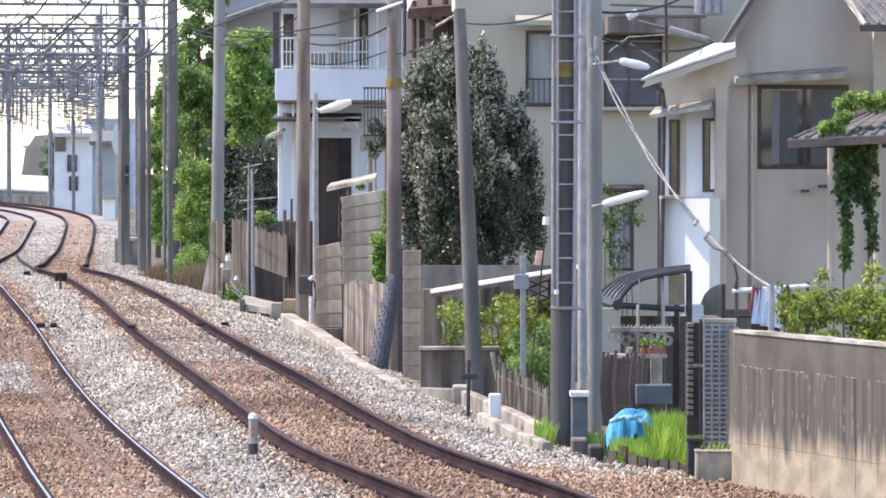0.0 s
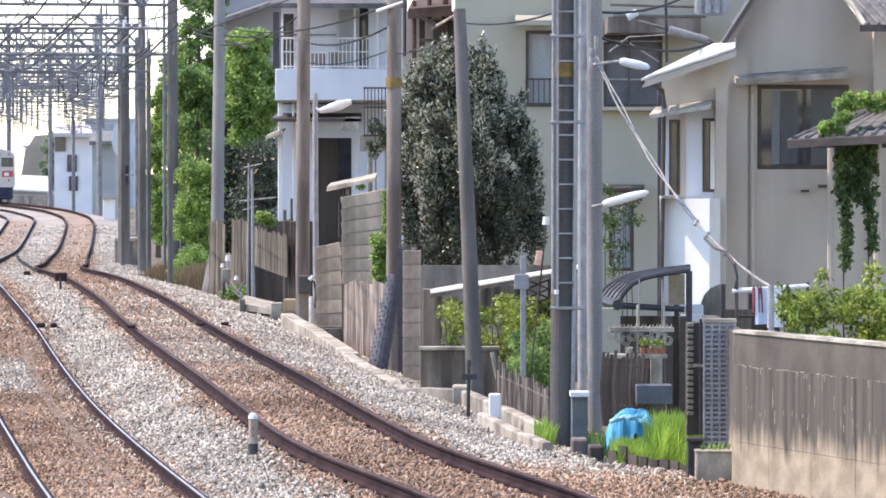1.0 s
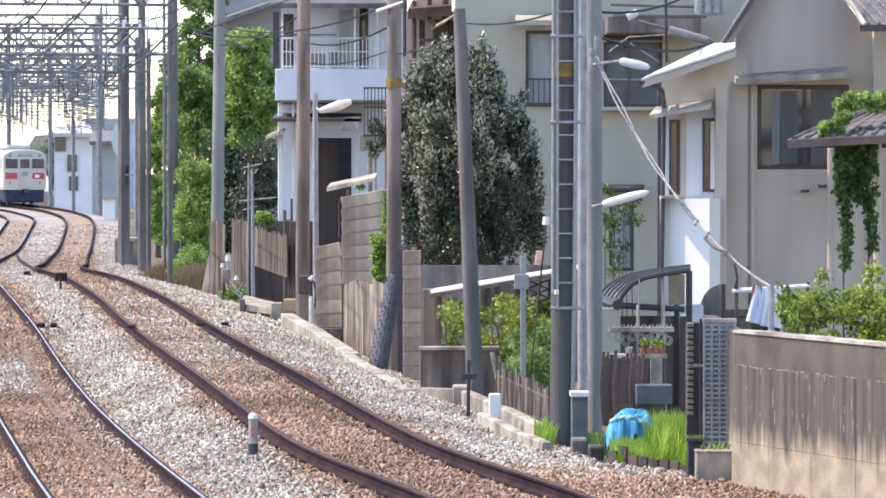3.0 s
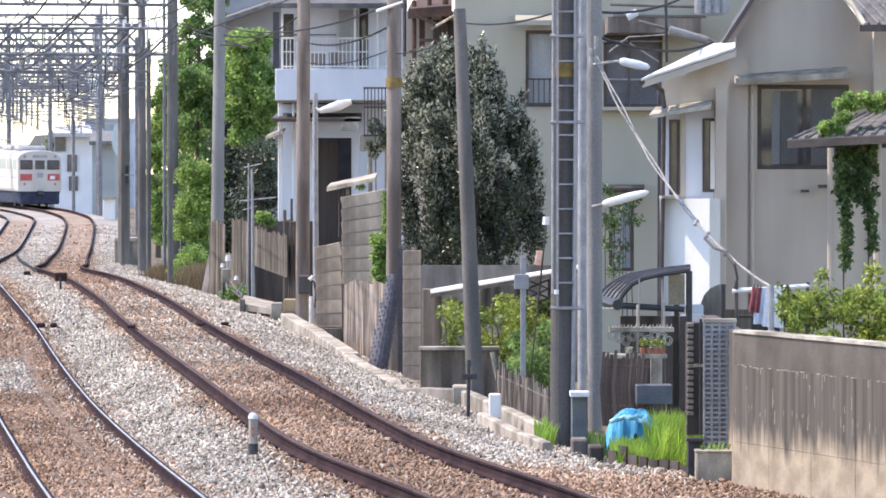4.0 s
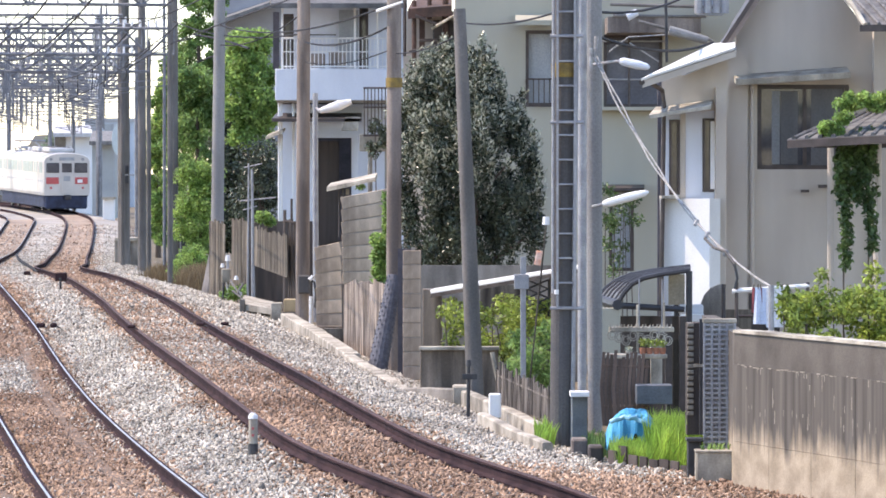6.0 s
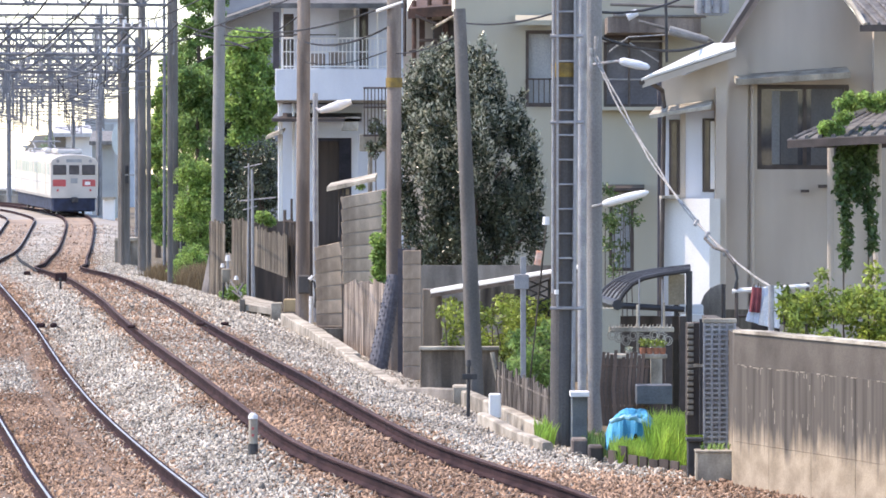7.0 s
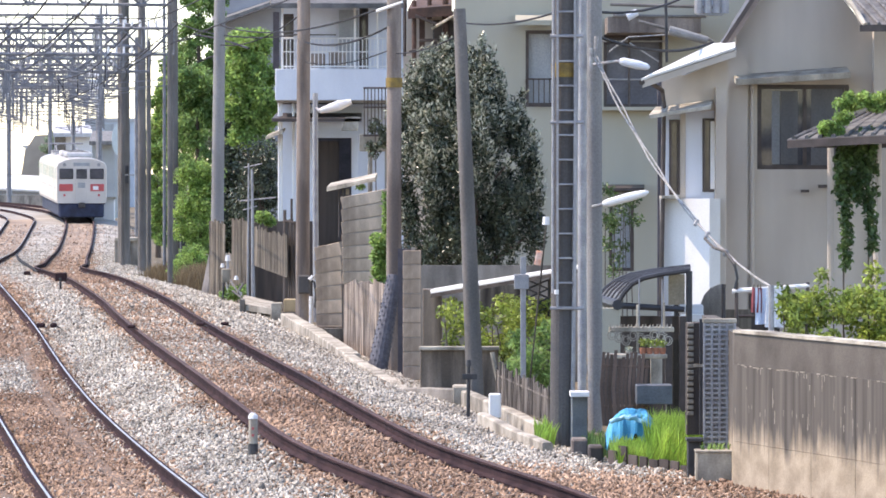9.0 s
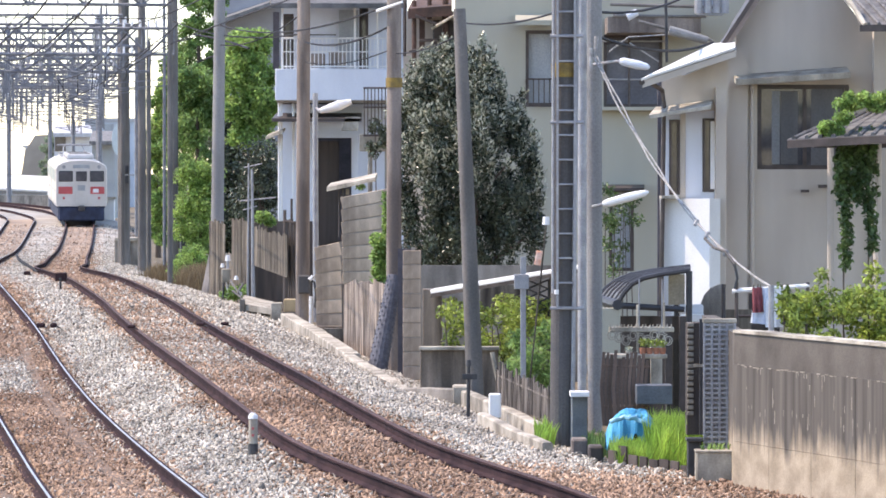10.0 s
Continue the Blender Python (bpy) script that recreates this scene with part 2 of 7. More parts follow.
def sag(a, b, drop, n=10):
    a, b = Vector(a), Vector(b)
    return [a.lerp(b, i / n) - Vector((0, 0, drop * 4 * (i / n) * (1 - i / n))) for i in range(n + 1)]


def prism(bm, poly, axis, lo, hi):
    """Extrudes a polygon: axis 'y': poly is (x, z); axis 'x': (y, z); axis 'z': (x, y)."""
    def pt(p, h):
        return {"y": (p[0], h, p[1]), "x": (h, p[0], p[1]), "z": (p[0], p[1], h)}[axis]
    a = [bm.verts.new(pt(p, lo)) for p in poly]
    b = [bm.verts.new(pt(p, hi)) for p in poly]
    bm.faces.new(a)
    bm.faces.new(b[::-1])
    for i in range(len(poly)):
        j = (i + 1) % len(poly)
        bm.faces.new((a[i], b[i], b[j], a[j]))
    return bm


def slab(bm, quad, thick):
    """A plate: four corners, thickened downwards."""
    a = [bm.verts.new(q) for q in quad]
    b = [bm.verts.new((q[0], q[1], q[2] - thick)) for q in quad]
    bm.faces.new(a)
    bm.faces.new(b[::-1])
    for i in range(4):
        bm.faces.new((a[i], b[i], b[(i + 1) % 4], a[(i + 1) % 4]))
    return bm


def mesh_np(name, verts, faces, material):
    me = bpy.data.meshes.new(name)
    n = faces.shape[1]
    me.vertices.add(len(verts))
    me.vertices.foreach_set("co", verts.astype(np.float32).ravel())
    me.loops.add(faces.size)
    me.loops.foreach_set("vertex_index", faces.astype(np.int32).ravel())
    me.polygons.add(len(faces))
    me.polygons.foreach_set("loop_start", np.arange(0, faces.size, n, dtype=np.int32))
    me.update(calc_edges=True)
    me.materials.append(material)
    return me


def leaves(name, clumps, count, size, material, parent, rng, label="", droop=0.3, thin=0.55):
    """A crown of single leaves: each a folded blade of two triangles, gathered in clumps (x, y, z, radius, flatness)."""
    cl = np.array(clumps, float)
    w = cl[:, 3] ** 2
    k = rng.choice(len(cl), count, p=w / w.sum())
    d = rng.normal(size=(count, 3))
    d /= np.linalg.norm(d, axis=1)[:, None]
    rad = rng.random(count) ** 0.45
    c = cl[k, :3] + d * (rad * cl[k, 3])[:, None] * np.stack([np.ones(count), np.ones(count), cl[k, 4]], 1)
    ax = d * 0.6 + rng.normal(size=(count, 3)) * 0.7
    ax[:, 2] -= droop
    ax /= np.linalg.norm(ax, axis=1)[:, None]
    side = np.cross(ax, rng.normal(size=(count, 3)))
    side /= np.linalg.norm(side, axis=1)[:, None]
    nrm = np.cross(ax, side)
    L = (size * (0.6 + 0.8 * rng.random(count)))[:, None]
    tip, root = c + ax * L * 0.5, c - ax * L * 0.5
    a = c + side * L * thin * 0.5 + nrm * L * 0.12
    b = c - side * L * thin * 0.5 + nrm * L * 0.12
    v = np.stack([root, a, tip, b], 1).reshape(-1, 3)
    i = np.arange(count)[:, None] * 4
    f = np.concatenate([i + [[0, 1, 2]], i + [[0, 2, 3]]], 1).reshape(-1, 3)
    if parent is not None:
        root_ob = parent
        mw = np.array(WM[root_ob].inverted())
        v = v @ mw[:3, :3].T + mw[:3, 3]
    ob = new(name, mesh_np(name, v, f, material))
    ob.parent = parent
    return tagged(ob, label)


# ---- track line ----
CTRL = [(7.5, 2.3), (4.6, 13.6), (2.6, 23.9), (0.88, 34.2), (-0.75, 40.7), (-1.75, 46.9), (-2.84, 54.1), (-4.19, 62.9), (-5.56, 72.4), (-6.76, 81.6),
        (-8.04, 90.7), (-9.57, 101.6), (-10.7, 108.8), (-12.0, 116.4), (-12.87, 122.4), (-13.22, 128.5), (-14.85, 145.1), (-16.80, 166.3), (-19.42, 196.6),
        (-20.46, 206.0), (-21.2, 211.0), (-22.67, 218.0), (-23.9, 222.6), (-26.69, 231.0), (-29.15, 238.0), (-32.2, 246.0), (-37.0, 257.0), (-44.0, 271.0), (-53.0, 287.0)]
CTRL_B = [(4.01, 1.4), (1.09, 12.8), (-0.98, 23.2), (-2.67, 33.5), (-3.69, 39.9), (-4.65, 46.3), (-5.79, 53.6), (-7.16, 62.4), (-8.66, 71.9), (-10.18, 81.1),
          (-11.54, 90.2), (-13.07, 101.1), (-14.04, 108.3), (-15.02, 115.8), (-15.77, 122.0), (-16.47, 128.3), (-18.19, 144.8), (-20.15, 165.9), (-22.76, 196.3), (-23.61, 205.6),
          (-24.37, 210.3), (-26.03, 217.2), (-27.34, 221.5), (-30.1, 229.8), (-32.53, 236.8), (-35.53, 244.6), (-40.26, 255.5), (-47.18, 269.3), (-56.14, 285.2)]


def grade(y):
    """The line dips beyond the bend and climbs again to the next one."""
    zs = [np.interp(y + o, [38, 60, 90, 120, 150, 175, 196, 206, 218, 231, 250], [-0.24, -0.05, 0.01, -0.28, -0.67, -0.92, -0.1, 0.14, 0.42, 0.76, 0.85])
          for o in (-12, -8, -4, 0, 4, 8, 12)]
    return float(sum(zs)) / 7


DIP_Y, DIP_Z = [24, 36, 48, 62, 80, 100], [0.0, -0.07, -0.45, -0.54, 0.0, 0.0]


def dip(y):
    """How far the second track lies below the first."""
    return float(np.mean([np.interp(y + o, DIP_Y, DIP_Z) for o in (-7, -4.5, -2, 0, 2, 4.5, 7)]))


def ground_z(y):
    return GZ + min(0.0, grade(y)) - (0.1 if y > 170 else 0.0)


def catmull(pts, per=8):
    out = []
    for i in range(1, len(pts) - 2):
        p = [np.array(q, float) for q in pts[i - 1:i + 3]]
        for j in range(per):
            t = j / per
            out.append(0.5 * (2 * p[1] + (p[2] - p[0]) * t + (2 * p[0] - 5 * p[1] + 4 * p[2] - p[3]) * t * t
                              + (3 * p[1] - p[0] - 3 * p[2] + p[3]) * t ** 3))
    out.append(np.array(pts[-2], float))
    return np.array(out)


def smooth_line(ctrl):
    line = catmull(ctrl)
    for _ in range(12):
        line[1:-1] = 0.25 * line[:-2] + 0.5 * line[1:-1] + 0.25 * line[2:]
    return line, np.concatenate([[0], np.cumsum(np.linalg.norm(np.diff(line, axis=0), axis=1))])


LINE_A, LINE_B = smooth_line(CTRL), smooth_line(CTRL_B)
ARC = LINE_A[1]


def along(s, n=0.0, way=LINE_A):
    """The point s metres along a running line, n metres to its right, and the heading there."""
    line, arc = way
    s = min(max(s, 0.0), arc[-1])
    x, y = np.interp(s, arc, line[:, 0]), np.interp(s, arc, line[:, 1])
    s0, s1 = max(s - 1.0, 0), min(s + 1.0, arc[-1])
    dx = np.interp(s1, arc, line[:, 0]) - np.interp(s0, arc, line[:, 0])
    dy = np.interp(s1, arc, line[:, 1]) - np.interp(s0, arc, line[:, 1])
    h = math.hypot(dx, dy)
    tx, ty = dx / h, dy / h
    return x + ty * n, y - tx * n, grade(y) + (dip(y) if way is LINE_B else 0.0), math.atan2(dx, dy)


def sweep(bm, profile, s0, s1, step, n0=0.0, way=LINE_A, bed=False, closed=True):
    """Sweeps an (offset, height) profile along the line."""
    rows, s = [], s0
    while s < s1 + 1e-6:
        ring = []
        for n, z in profile:
            x, y, g, _ = along(s, n0 + n, way)
            if bed:
                g += dip(y) * min(max((-1.0 - n) / 1.3, 0.0), 1.0)
            ring.append(bm.verts.new((x, y, z + g)))
        rows.append(ring)
        s += step
    k = len(profile)
    for a, b in zip(rows, rows[1:]):
        for i in range(k if closed else k - 1):
            j = (i + 1) % k
            bm.faces.new((a[i], a[j], b[j], b[i]))
    if closed:
        bm.faces.new(rows[0])
        bm.faces.new(rows[-1][::-1])
    return bm


TRACK_B = -3.5
END = float(ARC[-1]) - 2


def ground_and_track():
    bm = B()
    rows = []
    for y in [-300, 20, 36, 48, 55, 62, 70, 80, 100, 120, 135, 150, 160, 175, 185, 200, 230, 300, 3000]:
        xa = float(np.interp(y, LINE_A[0][:, 1], LINE_A[0][:, 0]))
        z, low = ground_z(y), dip(y) - 0.2
        rows.append([bm.verts.new(v) for v in ((-1500, y, z + low), (xa - 8, y, z + low), (xa - 2.2, y, z + low), (xa - 0.4, y, z), (xa + 60, y, z), (1500, y, z))])
    for a, b in zip(rows, rows[1:]):
        for i in range(5):
            bm.faces.new((a[i], a[i + 1], b[i + 1], b[i]))
    solo("ground", bm, M_EARTH, "bare brown earth beside the railway", "ground", kind="structure")
    bm = B()
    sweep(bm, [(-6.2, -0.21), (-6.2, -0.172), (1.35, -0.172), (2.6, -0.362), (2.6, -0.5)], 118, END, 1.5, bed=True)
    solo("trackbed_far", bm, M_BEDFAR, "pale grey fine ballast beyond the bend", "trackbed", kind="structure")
    for way in (LINE_A, LINE_B):
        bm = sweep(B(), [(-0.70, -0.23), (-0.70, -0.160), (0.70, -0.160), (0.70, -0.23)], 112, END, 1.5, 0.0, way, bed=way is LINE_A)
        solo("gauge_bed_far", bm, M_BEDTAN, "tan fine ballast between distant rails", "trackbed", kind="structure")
    bm = B()
    sweep(bm, [(-22, GZ - 0.1), (-22, -0.2), (-5, -0.18), (-2.3, -0.18), (-1.0, -0.18), (1.35, -0.18), (2.6, -0.37), (3.7, GZ - 0.15)], 0, END, 1.5, bed=True)
    solo("trackbed", bm, M_BED, "brown and grey crushed stone trackbed", "trackbed", kind="structure")
    foot = [(-0.065, -0.155), (0.065, -0.155), (0.065, -0.14), (0.012, -0.115), (0.012, -0.045), (0.036, -0.03), (0.036, -0.006),
            (-0.036, -0.006), (-0.036, -0.03), (-0.012, -0.045), (-0.012, -0.115), (-0.065, -0.14)]
    top = [(-0.034, -0.006), (0.034, -0.006), (0.030, 0.0), (-0.030, 0.0)]
    clip_mesh = None
    for way, mt, lab in ((LINE_A, M_RAILTOP, "rust-brown steel rail with dull worn top"), (LINE_B, M_RAILSHINE, "rust-brown steel rail with polished bright top")):
        for g in (-0.7525, 0.7525):
            x, y, z, _ = along(0, g, way)
            th = thing("rail", x, y, z - 0.16, 0, lab, "rail", "running rails", "structure")
            part("rail_web", sweep(B(), foot, 0, END, 1.0, g, way), M_RUST, th)
            # polished head of the second track narrowed leftwards to draw its highlight line
            part("rail_head", sweep(B(), top if way is LINE_A else [(x * 0.36 - 0.010, z) for x, z in top], 0, END, 1.0, g, way), mt, th)
            for i in range(34 if way is LINE_A else 0):
                for side in (-0.1, 0.1):
                    cx, cy, cz, ch = along(15 + i * 0.62, g + side, way)
                    if clip_mesh is None:
                        q = box(B(), (0, 0, 0), (0.07, 0.10, 0.035), 0.008)
                        ob = part("rail_clip", q, M_RUST, None)
                        clip_mesh = ob.data
                    else:
                        ob = new("rail_clip", clip_mesh)
                    ob.parent = th
                    ob.matrix_basis = WM[th].inverted() @ pose(cx, cy, cz - 0.157, 0, 0, math.degrees(-ch))


ground_and_track()


def bank_z(y, n):
    """The heaped shoulder that buries the foot of the garden edge near the camera."""
    low = np.interp(y, [36, 40, 44, 47], [-0.50, -0.50, -0.545, -0.66])
    return np.interp(n, [1.4, 2.7], [0.0, 1.0]) * (low + 0.40) - 0.40


def ballast_bank():
    bm, rows = B(), []
    for i in range(30):
        sb = 22 + i * 0.9
        row = []
        for f in (0.0, 0.25, 0.5, 0.75, 1.0):
            y0 = along(sb)[1]
            n = 1.4 + f * (float(np.interp(y0, [37, 41, 42.6, 47], [3.9, 3.5, 2.85, 3.2])) - 1.4)
            x, y, _, _ = along(sb, n)
            row.append(bm.verts.new((x, y, float(bank_z(y, n)) - 0.012 - (0.10 if y > 46.5 else 0.0))))
        rows.append(row)
    for a, b in zip(rows, rows[1:]):
        for i in range(4):
            bm.faces.new((a[i], a[i + 1], b[i + 1], b[i]))
    solo("ballast_bank", bm, M_BED, "brown crushed stone bank against a garden edge", "trackbed", kind="structure")


ballast_bank()


def stones():
    rng = np.random.default_rng(5)
    cube = np.array([[1, 0, 0], [-1, 0, 0], [0, 1, 0], [0, -1, 0], [0, 0, 1], [0, 0, -1]], float) * 1.45
    quads = np.array([[0, 2, 4], [2, 1, 4], [1, 3, 4], [3, 0, 4], [2, 0, 5], [1, 2, 5], [3, 1, 5], [0, 3, 5]])
    grid = np.arange(0, END, 0.5)
    LUT = np.array([along(s, 0) for s in grid])

    def scatter(count, s_lo, s_hi, n_lo, n_hi, size, power):
        u = rng.random(count)
        s = s_lo + (s_hi - s_lo) * u ** power
        n = n_lo + (n_hi - n_lo) * rng.random(count)
        x, y = np.interp(s, grid, LUT[:, 0]), np.interp(s, grid, LUT[:, 1])
        g, h = np.interp(s, grid, LUT[:, 2]), np.interp(s, grid, LUT[:, 3])
        px, py = x + np.cos(h) * n, y - np.sin(h) * n
        return px, py, s, n, g, size * (0.6 + 0.8 * rng.random(count))

    px, py, s, n, g, r = [np.concatenate(q) for q in zip(
        scatter(235000, 16, 58, -5.6, 4.0, 0.0172, 1.35), scatter(100000, 58, 122, -6.6, 3.4, 0.025, 1.25), scatter(16000, 122, 190, -6, 3, 0.026, 1.3))]
    z = np.where(n < 1.4, -0.165, np.interp(n, [1.4, 2.6, 3.7], [-0.165, -0.355, -0.64])) + g + rng.normal(size=len(n)) * 0.008
    z = z + np.interp(py, np.arange(10, 130, 1.0), [dip(q) for q in np.arange(10, 130, 1.0)]) * np.clip((-1.0 - n) / 1.3, 0, 1)
    reach = np.interp(py, [37, 41, 42.6, 47], [3.9, 3.5, 2.85, 3.2])
    z = np.where((n > 1.4) & (py < 47) & (n < reach), np.maximum(z, bank_z(py, n) + 0.012 + rng.normal(size=len(n)) * 0.012), z)
    near_rail = np.min([np.abs(n - q) for q in (-0.75, 0.75, TRACK_B - 0.75, TRACK_B + 0.75)], axis=0) < 0.10
    z = np.where(near_rail, z - 0.035, z)
    wob = np.sin(s * 0.55) * 0.10 + rng.normal(size=len(n)) * 0.13

    def ramp(v, lo, hi):
        return np.clip((v - lo) / (hi - lo), 0, 1)
    mid = ramp(-(n + wob), 0.9, 1.15) * ramp(n + wob, TRACK_B + 0.95, TRACK_B + 1.25) * ramp(s + wob * 10, 22.5, 26) * (1 - 0.6 * ramp(-(n + wob), 1.9, 2.3))
    side = ramp(n + wob, 1.0, 1.3) * ramp(py + wob * 4, 40.1, 41.7)
    patch = 0.62 * ramp(5 - np.abs(s - 50 + wob * 6), 0, 3) * (np.abs(n) < 0.75) + 0.9 * ramp(4.5 - np.abs(s - 51 + wob * 4), 0, 2) * (n < TRACK_B + 0.75)
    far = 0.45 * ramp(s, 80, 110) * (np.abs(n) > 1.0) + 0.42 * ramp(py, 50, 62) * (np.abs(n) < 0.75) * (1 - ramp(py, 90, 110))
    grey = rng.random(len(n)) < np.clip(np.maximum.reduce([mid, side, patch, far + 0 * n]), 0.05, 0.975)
    for name, pick, mt, lab in (("gauge_ballast", ~grey, M_STONE_TAN, "rust-brown crushed stone ballast between the rails"),
                                ("shoulder_ballast", grey, M_STONE_GREY, "pale grey crushed stone ballast beside the rails")):
        m = int(pick.sum())
        c = np.stack([px, py, z], 1)[pick]
        sz = (r[pick][:, None] * (0.65 + 0.7 * rng.random((m, 3))))
        jit = cube[None] * (0.45 + 0.75 * rng.random((m, 6, 1)) + 0.28 * rng.normal(size=(m, 6, 3))) * (sz * np.array([1.35, 0.95, 0.62]))[:, None, :]
        q = rng.normal(size=(m, 4))
        q /= np.linalg.norm(q, axis=1)[:, None]
        w, a, b, cc = q.T
        R = np.stack([1 - 2 * (b * b + cc * cc), 2 * (a * b - cc * w), 2 * (a * cc + b * w), 2 * (a * b + cc * w), 1 - 2 * (a * a + cc * cc),
                      2 * (b * cc - a * w), 2 * (a * cc - b * w), 2 * (b * cc + a * w), 1 - 2 * (a * a + b * b)], 1).reshape(m, 3, 3)
        v = np.einsum("mij,mkj->mki", R, jit) + c[:, None, :]
        f = (np.arange(m)[:, None, None] * 6 + quads[None]).reshape(-1, 3)
        tagged(new(name, mesh_np(name, v.reshape(-1, 3), f, mt)), lab, "ballast", kind="stuff")


stones()

# ---- line-side poles ----


def pole(name, base, top, r0, r1, material, label, bands=(), extra=None):
    """A tapered line-side pole from its foot to its head, with painted bands at given heights."""
    th = thing(name, base[0], base[1], base[2], 0, label, "pole", "line-side poles")
    bm = rod(B(), base, top, r0, r1, 20)
    part("shaft", bm, material, th, smooth=False)
    a, b = Vector(base), Vector(top)
    for z0, z1 in bands:
        f0, f1 = (z0 - a.z) / (b.z - a.z), (z1 - a.z) / (b.z - a.z)
        part("band", rod(B(), a.lerp(b, f0), a.lerp(b, f1), (r0 + r1) / 2 + 0.02, (r0 + r1) / 2 + 0.02, 20), M_YELLOW, th, "yellow painted band")
    return th


ladder_pole = pole("utility_pole", (1.509, 46.709, GZ), (1.573, 46.709, 9.2), 0.150, 0.135, M_POLE_DARK, "dark grey concrete pole with a steel ladder",
                   bands=[(4.07, 4.249)])
pole("utility_pole", (2.04, 49.128, GZ), (1.98, 49.128, 9.0), 0.095, 0.135, M_POLE_PALE, "plain grey concrete pole beside a garden")
pole("utility_pole", (1.842, 48.6, GZ), (1.842, 48.6, 9.0), 0.06, 0.06, M_STEEL, "slim grey steel standpipe between two poles")
pole("utility_pole", (0.484, 54.267, GZ), (0.242, 54.267, 5.268), 0.13, 0.09, M_POLE, "leaning grey concrete pole with a flat top")
pole("utility_pole", (-0.862, 64.395, GZ), (-0.852, 64.395, 9.6), 0.135, 0.12, M_POLE_BROWN, "brown weathered pole with a faded yellow band",
     bands=[(4.335, 4.503)])
pole("utility_pole", (-3.184, 83.14, GZ), (-3.133, 83.14, 9.8), 0.16, 0.14, M_POLE_BROWN, "brown weathered pole beside a block wall")
pole("utility_pole", (-2.93, 84.651, GZ), (-2.943, 84.651, 4.657), 0.07, 0.06, M_STEEL, "thin grey steel pole with a lamp arm")
pole("utility_pole", (-6.433, 104.302, ground_z(104.302)), (-6.305, 104.302, 9.8), 0.19, 0.15, M_POLE_PALE, "grey concrete pole in front of green trees")
for px, d, r, lab in ((-9.858, 130.0, 0.06, "thin grey pipe standing beside a catenary pole"), (-28.278, 264.535, 0.16, "grey steel catenary pole far along the line"),
                      (-28.57, 241.86, 0.16, "grey steel catenary pole far along the line"), (-25.089, 249.419, 0.12, "grey steel catenary pole far along the line")):
    pole("utility_pole", (px, d, ground_z(d)), (px, d, 12.5), r, r * 0.9, M_TRUSS, lab)


def gantry(s, z_top, depth, width_r, width_l, label, r_post=0.12):
    """A lattice beam across all the tracks on a post at each end."""
    x, y, g, h = along(s)
    c, sn = math.cos(h), math.sin(h)

    def pt(n, z, k=0.0):
        return (x + c * n + sn * k, y - sn * n + c * k, z)
    th = thing("catenary_gantry", *pt(width_r, ground_z(y)), 0, label, "gantry", "gantries over the line")
    for n, r, top in ((width_r, r_post, 12.5 if r_post > 0.12 else z_top + 0.5), (-width_l, 0.14, z_top + 0.6)):
        # nearer posts take a darker colour, without the haze tint
        part("post", rod(B(), pt(n, ground_z(y) - 0.4), pt(n, top), r, r * 0.9, 12), M_POLE if s < 160 else M_TRUSS, th)
    for z in (z_top, z_top - depth):
        for k in (-0.22, 0.22):
            part("chord", rod(B(), pt(width_r, z, k), pt(-width_l, z, k), 0.05, 0.05, 5), M_TRUSS, th)
    for i in range(5):
        n = width_r - 0.6 - i * 0.28
        part("pin_insulator", rod(B(), pt(n, z_top + 0.04), pt(n, z_top + 0.3), 0.05, 0.035, 7), M_WHITE, th, "white pin insulator")
    bm, n, up = B(), width_r, True
    while n > -width_l:
        for k in (-0.22, 0.22):
            rod(bm, pt(n, z_top if up else z_top - depth, k), pt(n - 0.9, z_top - depth if up else z_top, k), 0.036, 0.036, 4)
            rod(bm, pt(n, z_top, k), pt(n, z_top - depth, k), 0.026, 0.026, 4)
        n -= 0.9
        up = not up
    part("lattice", bm, M_TRUSS, th)
    for z in (6.45, 5.55):
        part("span_wire", chain(B(), sag(pt(width_r, z + 0.25), pt(-width_l, z + 0.25), 0.3, 12), 0.022, 4), M_TRUSS, th)
    for i in range(int((width_r + width_l) / 1.25)):
        n = width_r - 0.8 - i * 1.25
        part("dropper", rod(B(), pt(n, z_top - depth), pt(n, 5.5 if i % 3 else 6.5), 0.022, 0.022, 4), M_TRUSS, th)
        if i % 2:
            part("span_insulator", rod(rod(B(), pt(n, 6.32), pt(n, 6.44), 0.07, 0.09, 7), pt(n, 6.46), pt(n, 6.58), 0.09, 0.06, 7), M_STEEL, th, "grey ribbed insulator")
    for off in (0.0, TRACK_B, -7.2, -10.8):
        bm = B()
        rod(bm, pt(off + 1.3, z_top - depth), pt(off + 1.3, 5.0), 0.04, 0.04, 6)
        rod(bm, pt(off + 1.3, 5.9), pt(off, 6.1), 0.03, 0.03, 5)
        rod(bm, pt(off + 1.3, 5.1), pt(off, 5.35), 0.025, 0.025, 5)
        part("bracket_arm", bm, M_TRUSS, th)
        bm = B()
        for i in range(4):
            rod(bm, pt(off + 1.2 - i * 0.09, 5.9 + i * 0.013), pt(off + 1.16 - i * 0.09, 5.906 + i * 0.013), 0.07, 0.07, 8)
        part("insulator", bm, M_WHITE, th, "white ribbed insulator")
    return th


